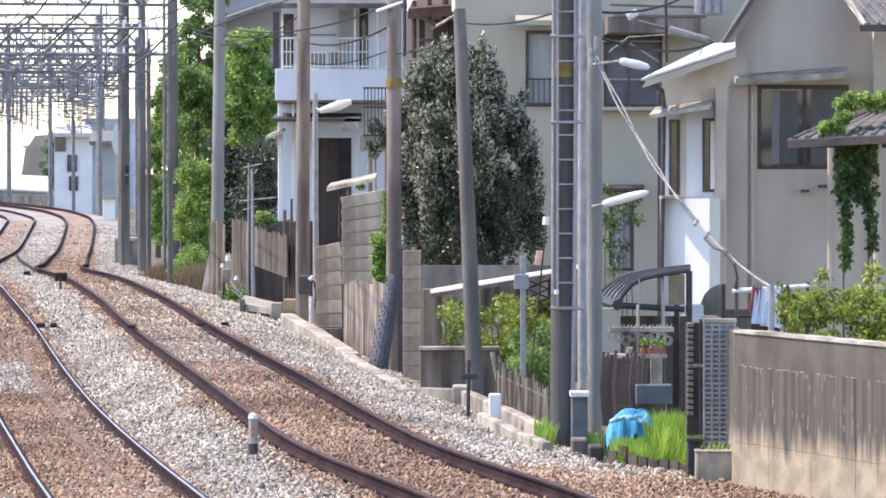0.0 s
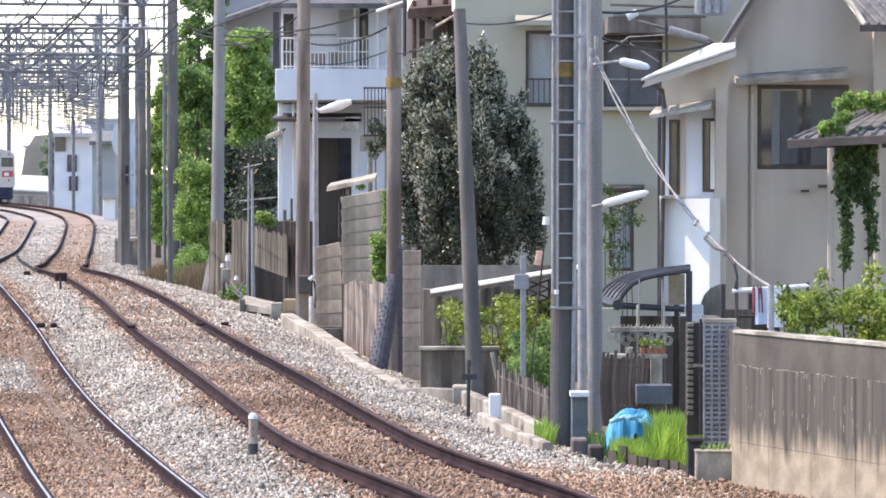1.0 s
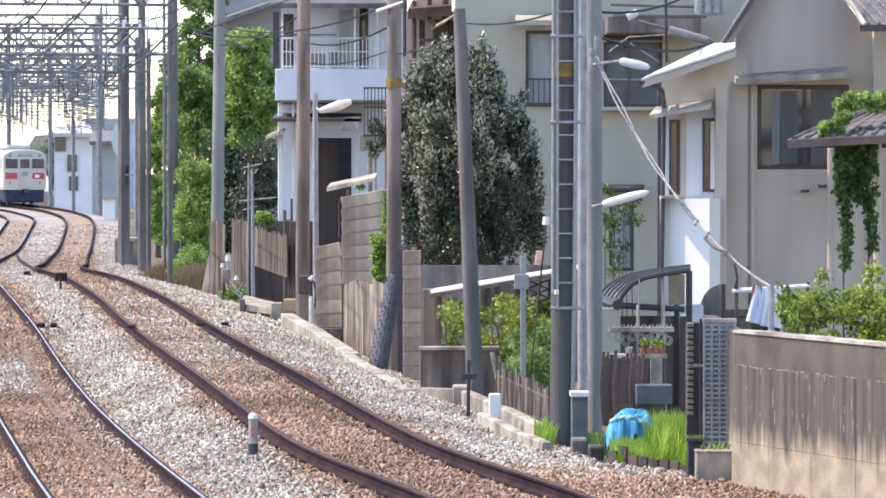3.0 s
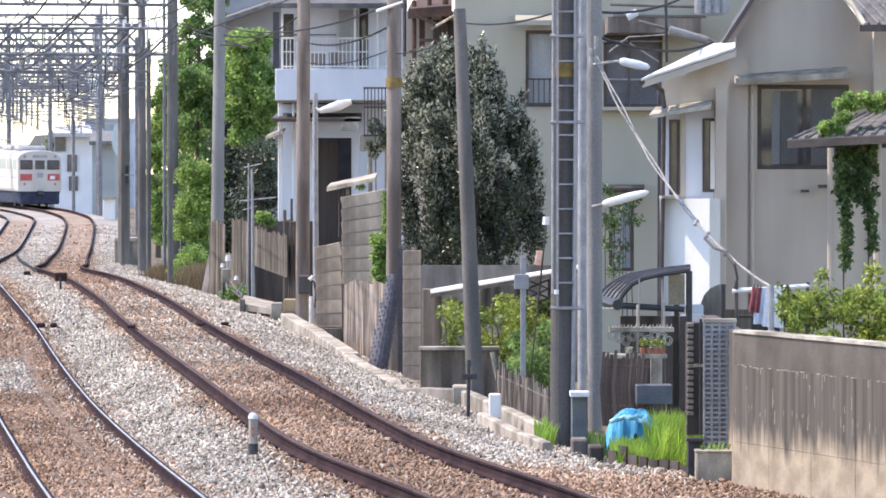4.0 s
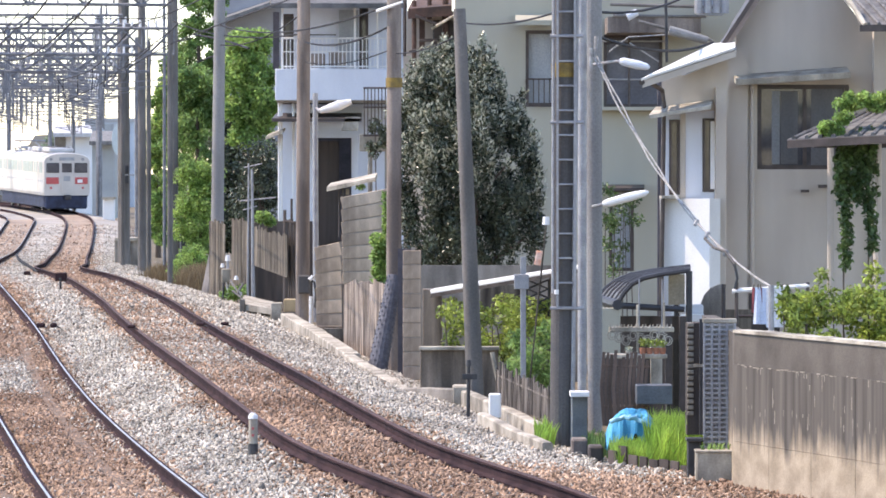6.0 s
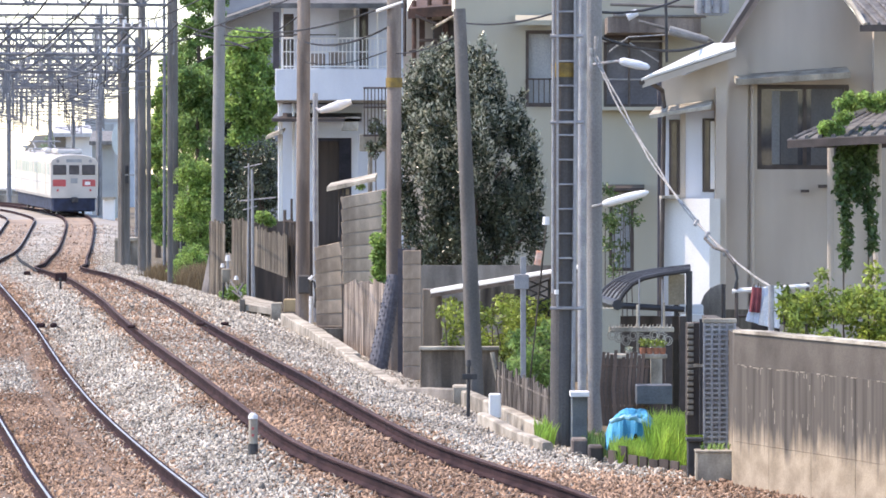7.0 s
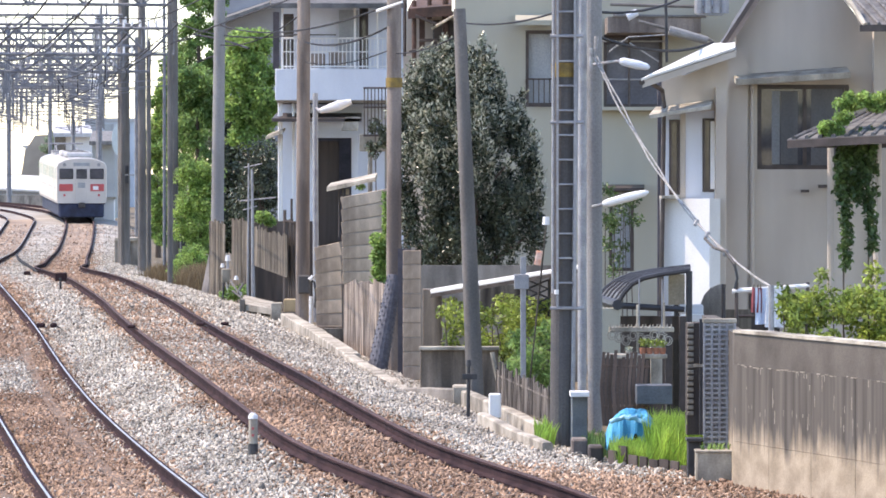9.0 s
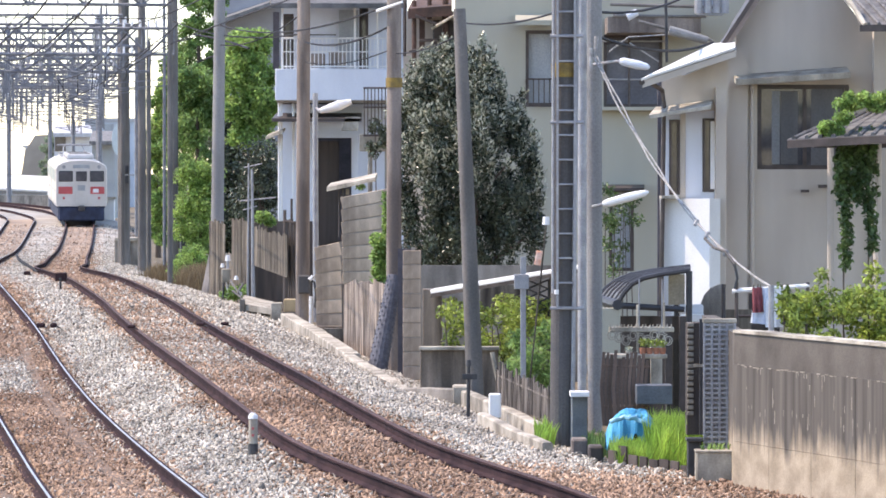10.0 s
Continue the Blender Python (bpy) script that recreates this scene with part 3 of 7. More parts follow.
GANTRIES = [(106.0, 8.9, 0.7, 3.5, 0.09), (114.3, 7.75, 0.9, 3.84, 0.145), (119.5, 7.0, 0.6, 2.98, 0.09), (125.0, 8.3, 0.8, 2.82, 0.16), (131.0, 8.9, 0.7, 2.16, 0.10),
            (137.0, 7.6, 0.8, 2.26, 0.25), (144.0, 8.4, 0.8, 2.14, 0.10), (151.0, 7.5, 0.9, 2.38, 0.19), (160.0, 8.6, 0.8, 2.94, 0.1), (170.0, 7.7, 0.8, 2.42, 0.1),
            (182.0, 8.7, 0.9, 2.52, 0.1), (195.0, 7.9, 0.9, 2.58, 0.1), (207.0, 8.9, 0.9, 2.38, 0.1), (217.0, 8.0, 0.9, 4.48, 0.2), (232.0, 9.0, 1.0, 8.34, 0.1)]
for s, zt, dp, nr, rp in GANTRIES:
    gantry(s, zt, dp, nr, 15.0, "grey lattice steel gantry spanning the tracks", rp)


def line_wires():
    for off in (0.0, TRACK_B):
        for n, z, r, lab in ((0.0, 5.3, 0.012, "contact wire over the track"), (0.0, 6.2, 0.014, "messenger wire over the track")):
            bm = B()
            pts = []
            for i in range(0, 78):
                x, y, g, _ = along(30 + i * 3.4, n, LINE_A if off == 0 else LINE_B)
                drop = 0.35 * abs(math.sin(i * math.pi / 12)) if z > 6 else 0.0
                pts.append((x, y, z + g - drop))
            chain(bm, pts, r, 4)
            wire = solo("overhead_wire", bm, M_WIRE, lab, "wire", "overhead wires")
            if z > 6:
                for p in pts[16::2]:
                    part("dropper", rod(B(), p, (p[0], p[1], 5.3 + grade(p[1])), 0.012, 0.012, 4), M_WIRE, wire)
    for n, z in ((3.4, 9.4), (3.2, 8.6), (2.2, 7.0), (1.5, 6.4), (-1.8, 7.9), (-5.2, 6.8), (-6.5, 9.2), (-7.2, 5.3), (-7.2, 6.1), (-9.0, 8.4), (-10.8, 6.2), (-11.0, 7.2), (-13.0, 8.9)):
        bm = B()
        chain(bm, [(lambda q: (q[0], q[1], z + q[2] - 0.3 * abs(math.sin(i * math.pi / 10))))(along(88 + i * 4.8, n)) for i in range(38)], 0.016, 4)
        solo("overhead_wire", bm, M_WIRE, "feeder wire strung along the gantries", "wire", "overhead wires")


line_wires()

# ---- train ----
CAR_L, CAR_W = 14.8, 2.80


def train_car(front):
    """A carriage: origin on the rails under its middle, its front towards -y."""
    th = thing("train_car", 0, 0, 0, 0, "cream railcar with red panels below the windows" if front else "cream intermediate railcar with grey roof", "train", "train cars")
    w = CAR_W / 2
    sec = [(-w + 0.05, 0.95), (-w, 1.1), (-w, 2.98), (-w + 0.10, 3.18), (-w + 0.40, 3.34), (-0.6, 3.43), (0, 3.46),
           (0.6, 3.43), (w - 0.40, 3.34), (w - 0.10, 3.18), (w, 2.98), (w, 1.1), (w - 0.05, 0.95)]
    bm = B()
    rings = []
    for y, k, dz in ((-CAR_L / 2, 0.965, -0.03), (-CAR_L / 2 + 0.12, 0.995, 0), (-CAR_L / 2 + 0.4, 1, 0), (CAR_L / 2 - 0.1, 1, 0), (CAR_L / 2, 0.98, 0)):
        rings.append([bm.verts.new((x * k, y, z + (dz if z > 3 else 0))) for x, z in sec])
    for a, b in zip(rings, rings[1:]):
        for i in range(len(sec)):
            j = (i + 1) % len(sec)
            bm.faces.new((a[i], a[j], b[j], b[i]))
    bm.faces.new(rings[0])
    bm.faces.new(rings[-1][::-1])
    body = part("body", bm, M_CREAM, th)
    bm = B()
    prism(bm, [(-w + 0.30, 3.27), (-0.6, 3.45), (0, 3.485), (0.6, 3.45), (w - 0.30, 3.27)], "y", -CAR_L / 2 + 0.35, CAR_L / 2 - 0.1)
    part("roof", bm, M_ROOFGREY, th, "pale grey roof sheet")
    yf = -CAR_L / 2
    if front:
        for cx, ww in ((-0.84, 0.70), (0.0, 0.56), (0.84, 0.70)):
            fr = part("front_window", box(B(), (cx, yf - 0.005, 2.58), (ww + 0.07, 0.05, 0.58), 0.03), M_DARK, body, "dark rubber-framed front window")
            part("pane", box(B(), (cx, yf - 0.024, 2.58), (ww, 0.03, 0.50), 0.02), M_GLASS, fr)
        for cx in (-0.86, 0.86):
            part("red_panel", box(B(), (cx, yf - 0.008, 1.82), (0.76, 0.04, 0.40), 0.02), M_RED, body, "red painted panel")
        part("red_panel_sign", box(B(), (0.78, yf - 0.032, 1.80), (0.30, 0.012, 0.20)), M_WHITE, body, "small white round-cornered sign")
        part("front_door", box(B(), (0, yf - 0.004, 2.05), (0.70, 0.03, 1.95), 0.02), M_CREAM, body)
        part("number_panel", box(B(), (0, yf - 0.024, 1.95), (0.40, 0.02, 0.30)), M_CURTAIN, body, "grey panel on the gangway door")
        for cx in (-0.95, 0.95):
            part("headlight", rod(B(), (cx, yf - 0.02, 3.08), (cx, yf + 0.1, 3.08), 0.10, 0.10, 14), M_STEEL, body, "round headlight")
            part("tail_light", rod(B(), (cx, yf - 0.02, 1.40), (cx, yf + 0.1, 1.40), 0.07, 0.07, 12), M_RED, body)
        part("destination_sign", box(B(), (0, yf - 0.004, 3.1), (0.9, 0.03, 0.2), 0.01), M_CURTAIN, body)
        part("skirt", box(B(), (0, yf + 0.25, 0.56), (2.5, 0.4, 0.8), 0.08), M_UNDER, th)
        part("coupler", box(B(), (0, yf - 0.2, 0.86), (0.34, 0.6, 0.28), 0.04), M_DARK, th)
    for sgn in (-1, 1):
        for i in range(3):
            y = -5.0 + i * 5.0
            part("side_door", box(B(), (sgn * w, y, 2.05), (0.03, 1.3, 1.95), 0.01), M_CREAM, body)
            for k in (-0.3, 0.3):
                part("door_window", box(B(), (sgn * (w + 0.012), y + k, 2.6), (0.02, 0.38, 0.6)), M_PALEGLASS, body)
        for y in (-6.6, -3.55, -2.5, -1.45, 1.45, 2.5, 3.55, 6.6):
            part("side_window", box(B(), (sgn * w, y, 2.6), (0.03, 0.88, 0.62), 0.01), M_PALEGLASS, body)
        part("belt_rail", box(B(), (sgn * (w + 0.002), 0, 1.80), (0.012, CAR_L - 0.5, 0.09)), M_ROOFGREY, body)
    bm = B()
    box(bm, (0, 0, 0.58), (2.5, CAR_L - 1.0, 0.72), 0.05)
    box(bm, (0, 0, 0.93), (2.6, CAR_L - 0.3, 0.12))
    part("underframe", bm, M_UNDER, th)
    for y in (-4.9, 4.9):
        bg = part("bogie", box(B(), (0, y, 0.55), (2.1, 3.0, 0.35), 0.05), M_UNDER, th)
        for dy in (-1.05, 1.05):
            for sx in (-0.7525, 0.7525):
                part("wheel", rod(B(), (sx - 0.06, y + dy, 0.43), (sx + 0.06, y + dy, 0.43), 0.43, 0.43, 20), M_DARK, bg)
    for y in (-4.6, -1.3):
        cu = part("cooling_unit", box(B(), (0, y, 3.60), (1.5, 2.3, 0.30), 0.08), M_ROOFGREY, th)
        for k in range(5):
            part("grille_slat", box(B(), (0, y - 0.8 + k * 0.4, 3.755), (1.1, 0.18, 0.02)), M_POLE, cu, "dark grille slat")
    pg = part("pantograph", box(B(), (0, 4.3, 3.60), (1.7, 1.9, 0.08)), M_STEEL, th, "folded pantograph on insulators")
    for sx in (-0.75, 0.75):
        for sy in (-0.8, 0.8):
            part("insulator", rod(B(), (sx, 4.3 + sy, 3.40), (sx, 4.3 + sy, 3.60), 0.08, 0.06, 8), M_WHITE, pg)
    for sx in (-0.62, 0.62):
        part("lower_arm", rod(B(), (sx, 3.5, 3.64), (sx * 0.9, 5.2, 3.92), 0.04), M_STEEL, pg)
        part("upper_arm", rod(B(), (sx * 0.9, 5.2, 3.92), (sx * 0.7, 4.3, 4.02), 0.03), M_STEEL, pg)
    for y in (4.1, 4.5):
        part("collector_bar", rod(B(), (-0.95, y, 4.05), (0.95, y, 4.05), 0.045), M_STEEL, pg)
    for y in (1.1, 2.3):
        part("ventilator", box(B(), (0.0, y, 3.56), (0.9, 0.6, 0.24), 0.06), M_ROOFGREY, th)
    return th


RAILCAR = train_car(True)


def car_pose(s_front):
    """The pose of the railcar when its nose is s_front along the line."""
    a, b = along(s_front + 2.5), along(s_front + CAR_L - 2.5)
    dx, dy = b[0] - a[0], b[1] - a[1]
    tilt = math.atan2(b[2] - a[2], math.hypot(dx, dy))
    return Matrix.Translation(((a[0] + b[0]) / 2, (a[1] + b[1]) / 2, (a[2] + b[2]) / 2)) @ Matrix.Rotation(math.atan2(-dx, dy), 4, "Z") @ Matrix.Rotation(tilt, 4, "X")


NOSE = [(i * 0.5, 231.7 - 4.46 * i * 0.5) for i in range(21)]
# ---- concrete edges and walls beside the line ----
rng = np.random.default_rng(3)


def strip(name, pts, w, h, material, label, category, kind="structure", group=""):
    """A low kerb through points (x, y, top z)."""
    bm = B()
    wear = np.random.default_rng(int(abs(pts[0][1]) * 10))
    for a, b in zip(pts, pts[1:]):
        a, b = Vector(a), Vector(b)
        d = Vector((b.x - a.x, b.y - a.y, 0)).normalized()
        n = Vector((d.y, -d.x, 0)) * w
        k = max(2, int((b - a).length / 0.7))
        rows = []
        for i in range(k + 1):
            p = a.lerp(b, i / k) + n * wear.normal() * 0.012 - Vector((0, 0, 0.02 * wear.random() ** 3))
            c = 0.014 + 0.008 * wear.random()
            low = min(a.z, b.z) - h
            u = n.normalized()
            ring = [Vector((p.x, p.y, low)), p - Vector((0, 0, c)), p + u * c, p + n - u * c, p + n - Vector((0, 0, c)), Vector((p.x + n.x, p.y + n.y, low))]
            rows.append([bm.verts.new(q) for q in ring])
        for r0, r1 in zip(rows, rows[1:]):
            for i in range(5):
                bm.faces.new((r0[i], r0[i + 1], r1[i + 1], r1[i]))
        bm.faces.new(rows[0])
        bm.faces.new(rows[-1][::-1])
    return solo(name, bm, material, label, category, group, kind)


strip("kerb", [(1.201, 44.291, -0.388), (0.693, 46.86, -0.333), (0.454, 48.372, -0.303)], 0.13, 0.5, M_KERB, "pale concrete kerb beside the ballast", "kerb")
strip("kerb", [(1.218, 47.616, -0.415), (0.749, 50.64, -0.36), (0.231, 53.663, -0.306)], 0.16, 0.5, M_KERB, "pale concrete kerb beside a slat fence", "kerb")
strip("kerb", [(0.133, 53.814, -0.298), (-0.716, 55.326, -0.388)], 0.16, 0.6, M_CONC, "grey concrete retaining edge", "kerb")
strip("kerb", [(-0.703, 55.628, -0.406), (-1.18, 59.407, -0.347), (-1.74, 63.488, -0.286)], 0.2, 0.5, M_KERB, "pale concrete kerb beside the ballast", "kerb")
strip("kerb", [(-1.709, 63.791, -0.30), (-2.642, 71.802, -0.21), (-3.44, 77.849, -0.15)], 0.28, 0.6, M_KERB, "pale concrete kerb beside the ballast", "kerb")
strip("kerb", [(-4.982, 88.43, -0.366), (-5.848, 92.209, -0.364)], 0.3, 0.4, M_KERB, "pale concrete slab edge in the ballast", "kerb")


def end_block():
    th = thing("concrete_block", 0.255, 53.512, GZ, 0, "pale concrete end block of a retaining edge", "concrete block")
    part("block", span(B(), (0.14, 53.512, -0.685), (0.363, 54.012, -0.264), 0.02), M_KERB, th)
    th = thing("culvert", -4.143, 83.14, GZ, 0, "weathered concrete culvert block beside the ballast", "concrete block")
    part("front_panel", span(B(), (-4.505, 83.14, -0.683), (-3.916, 83.24, -0.209), 0.01), M_CONC, th)
    part("post", span(B(), (-4.599, 82.988, -0.574), (-4.484, 83.288, -0.037), 0.01), M_CONC, th, "dark concrete post")
    part("lid", slab(B(), [(-4.594, 83.14, -0.145), (-3.862, 82.535, -0.225), (-4.049, 87.674, -0.257), (-4.799, 88.581, -0.126)], 0.14), M_KERB, th)
    part("end_post", span(B(), (-3.805, 81.023, -0.717), (-3.555, 81.373, -0.043), 0.02), M_KERB, th, "pale concrete end post")


end_block()


def box_wall(name, a, b, z0, z1, t, material):
    """An upright wall between two plan points."""
    a, b = Vector((a[0], a[1], 0)), Vector((b[0], b[1], 0))
    d = (b - a).normalized()
    n = Vector((-d.y, d.x, 0)) * t
    if n.y < 0:
        n = -n
    bm = B()
    prism(bm, [(a.x, a.y), (b.x, b.y), (b.x + n.x, b.y + n.y), (a.x + n.x, a.y + n.y)], "z", z0, z1)
    return bm


def garden_wall():
    """The stained concrete wall in the foreground, running away beside the line."""
    th = thing("wall_garden", 3.119, 39.302, GZ, 0, "stained concrete garden wall with a pale coping", "wall", kind="structure")
    x0, y0, x1, y1 = 3.107, 39.302, 5.128, 34.163
    zt, zj = 1.182, 0.819
    ln = math.hypot(x1 - x0, y1 - y0)
    ux, uy = (x1 - x0) / ln, (y1 - y0) / ln
    cuts = [0.0, 0.155, 0.33, 0.505, 0.68, 0.85, 1.0]
    for a, b in zip(cuts, cuts[1:]):
        g = 0.004 / ln
        pa, pb = (x0 + ux * ln * (a + g), y0 + uy * ln * (a + g)), (x0 + ux * ln * (b - g), y0 + uy * ln * (b - g))
        part("panel", box_wall("", pa, pb, GZ - 0.3, -0.013, 0.16, M_WALL), M_WALL, th)
        part("panel", box_wall("", pa, pb, -0.010, zj - 0.008, 0.16, M_WALL), M_WALL, th)
    part("upper_band", box_wall("", (x0 + 0.01, y0 + 0.012), (x1 + 0.01, y1 + 0.012), zj - 0.02, zt - 0.03, 0.16, M_WALL), M_WALLTOP, th, "mottled grey-brown upper course")
    bm = B()
    n = 24
    for i in range(n):
        f0, f1 = i / n, (i + 1) / n
        w = rng.random() * 0.008
        prism(bm, [(x0 + (x1 - x0) * f0 - 0.003, y0 + (y1 - y0) * f0 - 0.003), (x0 + (x1 - x0) * f1 - 0.003, y0 + (y1 - y0) * f1 - 0.003),
                   (x0 + (x1 - x0) * f1 + 0.18, y0 + (y1 - y0) * f1 + 0.1), (x0 + (x1 - x0) * f0 + 0.18, y0 + (y1 - y0) * f0 + 0.1)], "z", zt - 0.03, zt + w)
    part("coping", bm, M_KERB, th, "thin pale worn coping")
    lr = np.random.default_rng(12)
    bm, runs = B(), B()
    for i in range(0, 60):
        if lr.random() < 0.45:
            continue
        f0 = (i + 0.3 * lr.random()) / 60
        f1 = f0 + (0.35 + 0.65 * lr.random()) / 60
        zc = zj - 0.012 + 0.006 * lr.normal()
        prism(bm, [(x0 + (x1 - x0) * f0 - 0.002, y0 + (y1 - y0) * f0 - 0.002), (x0 + (x1 - x0) * f1 - 0.002, y0 + (y1 - y0) * f1 - 0.002),
                   (x0 + (x1 - x0) * f1 + 0.05, y0 + (y1 - y0) * f1 + 0.05), (x0 + (x1 - x0) * f0 + 0.05, y0 + (y1 - y0) * f0 + 0.05)], "z", zc - 0.003 - 0.006 * lr.random(), zc + 0.004)
    for i in range(70):
        f, top = lr.random() ** 1.1, 0.37 + 0.02 * lr.normal() if lr.random() < 0.4 else zj - 0.02 - (0.0 if lr.random() < 0.4 else 0.1 + 0.4 * lr.random())
        ln2, wd2 = 0.03 + 0.16 * lr.random() ** 2, (0.005 + 0.009 * lr.random()) / ln
        q0, q1 = f, f + wd2
        prism(runs, [(x0 + (x1 - x0) * q0 - 0.0015, y0 + (y1 - y0) * q0 - 0.0015), (x0 + (x1 - x0) * q1 - 0.0015, y0 + (y1 - y0) * q1 - 0.0015),
                     (x0 + (x1 - x0) * q1 + 0.02, y0 + (y1 - y0) * q1 + 0.02), (x0 + (x1 - x0) * q0 + 0.02, y0 + (y1 - y0) * q0 + 0.02)], "z", top - ln2, top)
    part("mortar_joint", bm, M_LIME, th, "pale worn mortar joint")
    part("lime_runs", runs, M_LIME, th, "pale lime runs down the concrete")
    part("return_wall", span(B(), (x0 + 0.02, y0 + 0.03, GZ - 0.3), (x0 + 0.18, y0 + 5.0, zt - 0.04)), M_WALL, th)


garden_wall()


# ---- things in the yard ----
def mesh_panel():
    th = thing("mesh_panel", 3.018, 40.209, -0.197, 0, "grey perforated metal fence panel beside a wall", "fence panel")
    x0, x1, z0, z1, y = 2.863, 3.197, -0.172, 1.217, 40.209
    part("backing", span(B(), (x0, y + 0.02, z0), (x1, y + 0.035, z1)), M_POLE_PALE, th)
    part("top_rail", span(B(), (x0 - 0.02, y - 0.02, z1), (x1 + 0.02, y + 0.05, z1 + 0.05), 0.008), M_KERB, th, "pale worn top rail")
    for i in range(5):
        x = x0 + (x1 - x0) * i / 4
        part("upright", span(B(), (x - 0.012, y - 0.012, z0), (x + 0.012, y + 0.02, z1)), M_STEEL, th)
    for i in range(26):
        z = z0 + 0.02 + (z1 - z0 - 0.05) * i / 25
        part("slat", span(B(), (x0 + 0.015, y - 0.004, z), (x1 - 0.015, y + 0.016, z + 0.022)), M_STEEL, th)
    th = thing("low_wall", 2.941, 39.756, GZ, 0, "low stained concrete footing wall", "wall")
    part("body", span(B(), (2.745, 39.756, -0.653), (3.161, 40.006, -0.162), 0.015), M_KERB, th)
    part("cap", span(B(), (2.735, 39.73, -0.168), (3.161, 40.005, -0.145), 0.006), M_KERB, th)
    th = thing("gate_post", 2.758, 40.209, GZ, 0, "short black square post", "post")
    part("shaft", span(B(), (2.683, 40.209, -0.619), (2.837, 40.369, -0.073), 0.01), M_DARK, th)
    part("cap", span(B(), (2.66, 40.058, -0.074), (2.839, 40.258, -0.037), 0.006), M_DARK, th)


mesh_panel()


def brick_pillar():
    """A stack of pale blocks with deep dark joints."""
    th = thing("block_pillar", 2.864, 42.326, GZ, 0, "stack of pale screen blocks with dark joints", "pillar")
    y = 42.326
    part("core", span(B(), (2.817, 42.326, -0.164), (3.01, 42.626, 1.128)), M_WOODDARK, th)
    me = None
    for i in range(16):
        z = 0.065 + i * 0.068
        if me is None:
            b = part("block", span(B(), (2.819, y - 0.03, z), (2.89, y + 0.1, z + 0.045), 0.006), M_KERB, th)
            me, z00 = b.data, z
        else:
            b = new("block", me)
            b.parent = th
            b.location = (0, 0, z - z00)
    part("post", span(B(), (2.95, 42.174, -0.153), (3.013, 42.254, 1.18)), M_DARK, th, "dark square post")
    part("latch", span(B(), (2.873, 42.023, 0.636), (3.016, 42.063, 0.668)), M_KERB, th)


brick_pillar()


def slat_fence(name, label, x0, y0, x1, y1, n, zt0, zt1, zb0, zb1, material, bend=0.0, rails=(0.25, 0.8), group="", fill=0.70):
    """Upright slats on two rails between two plan points, with uneven heads."""
    th = thing(name, x0, y0, min(zb0, zb1), 0, label, "fence", group)
    for i in range(n):
        f = (i + 0.5) / n
        x, y = x0 + (x1 - x0) * f, y0 + (y1 - y0) * f
        zt, zb = zt0 + (zt1 - zt0) * f + rng.normal() * 0.035, zb0 + (zb1 - zb0) * f
        w = math.hypot(x1 - x0, y1 - y0) / n * (fill + 0.22 * rng.random())
        bm = B()
        k = rng.normal() * 0.012
        if bend:
            m = (zt + zb) / 2
            box(bm, (x - bend / 2, y, (zb + m) / 2), (w, 0.02, m - zb), 0, 0, 0, math.degrees(-bend / (m - zb)))
            box(bm, (x - bend / 2, y, (zt + m) / 2), (w, 0.02, zt - m), 0, 0, 0, math.degrees(bend / (zt - m)))
        else:
            box(bm, (x, y + k, (zt + zb) / 2), (w, 0.022, zt - zb), 0, math.degrees(math.atan2(y1 - y0, x1 - x0)), 0, rng.normal() * (0.8 if fill > 0.5 else 4))
        part("slat", bm, material, th)
    for r in rails:
        bm = B()
        rod(bm, (x0, y0 + 0.03, zb0 + (zt0 - zb0) * r), (x1, y1 + 0.03, zb1 + (zt1 - zb1) * r), 0.018, 0.018, 6)
        part("rail", bm, material, th)
    return th


M_BROWNWOOD = mat("brown_stained_slat", (0.17, 0.115, 0.09), (0.085, 0.058, 0.047), 0.85, 6, 60, 0.3, streak=8, rnd=0.4)
slat_fence("slat_fence", "brown bent-slat fence behind grass", 1.967, 45.349, 2.553, 45.349, 12, 0.652, 0.631, -0.257, -0.257, M_BROWNWOOD, 0.035)
slat_fence("slat_fence", "weathered grey-brown slat fence by the kerb", 0.737, 51.093, 1.473, 48.372, 46, 0.197, -0.034, -0.542, -0.596, M_TWIG, fill=0.42)
solo("fence_backing", box_wall("", (0.737, 51.32), (1.473, 48.599), GZ, -0.096, 0.03, None), M_WOODDARK, "dark boards behind a thin slat fence", "fence")
slat_fence("edging_boards", "row of dark weathered low edging boards along grass", 1.914, 42.628, 2.78, 41.116, 8, -0.36, -0.43, GZ - 0.1, GZ - 0.1, M_WOODDARK, rails=(), fill=0.66)


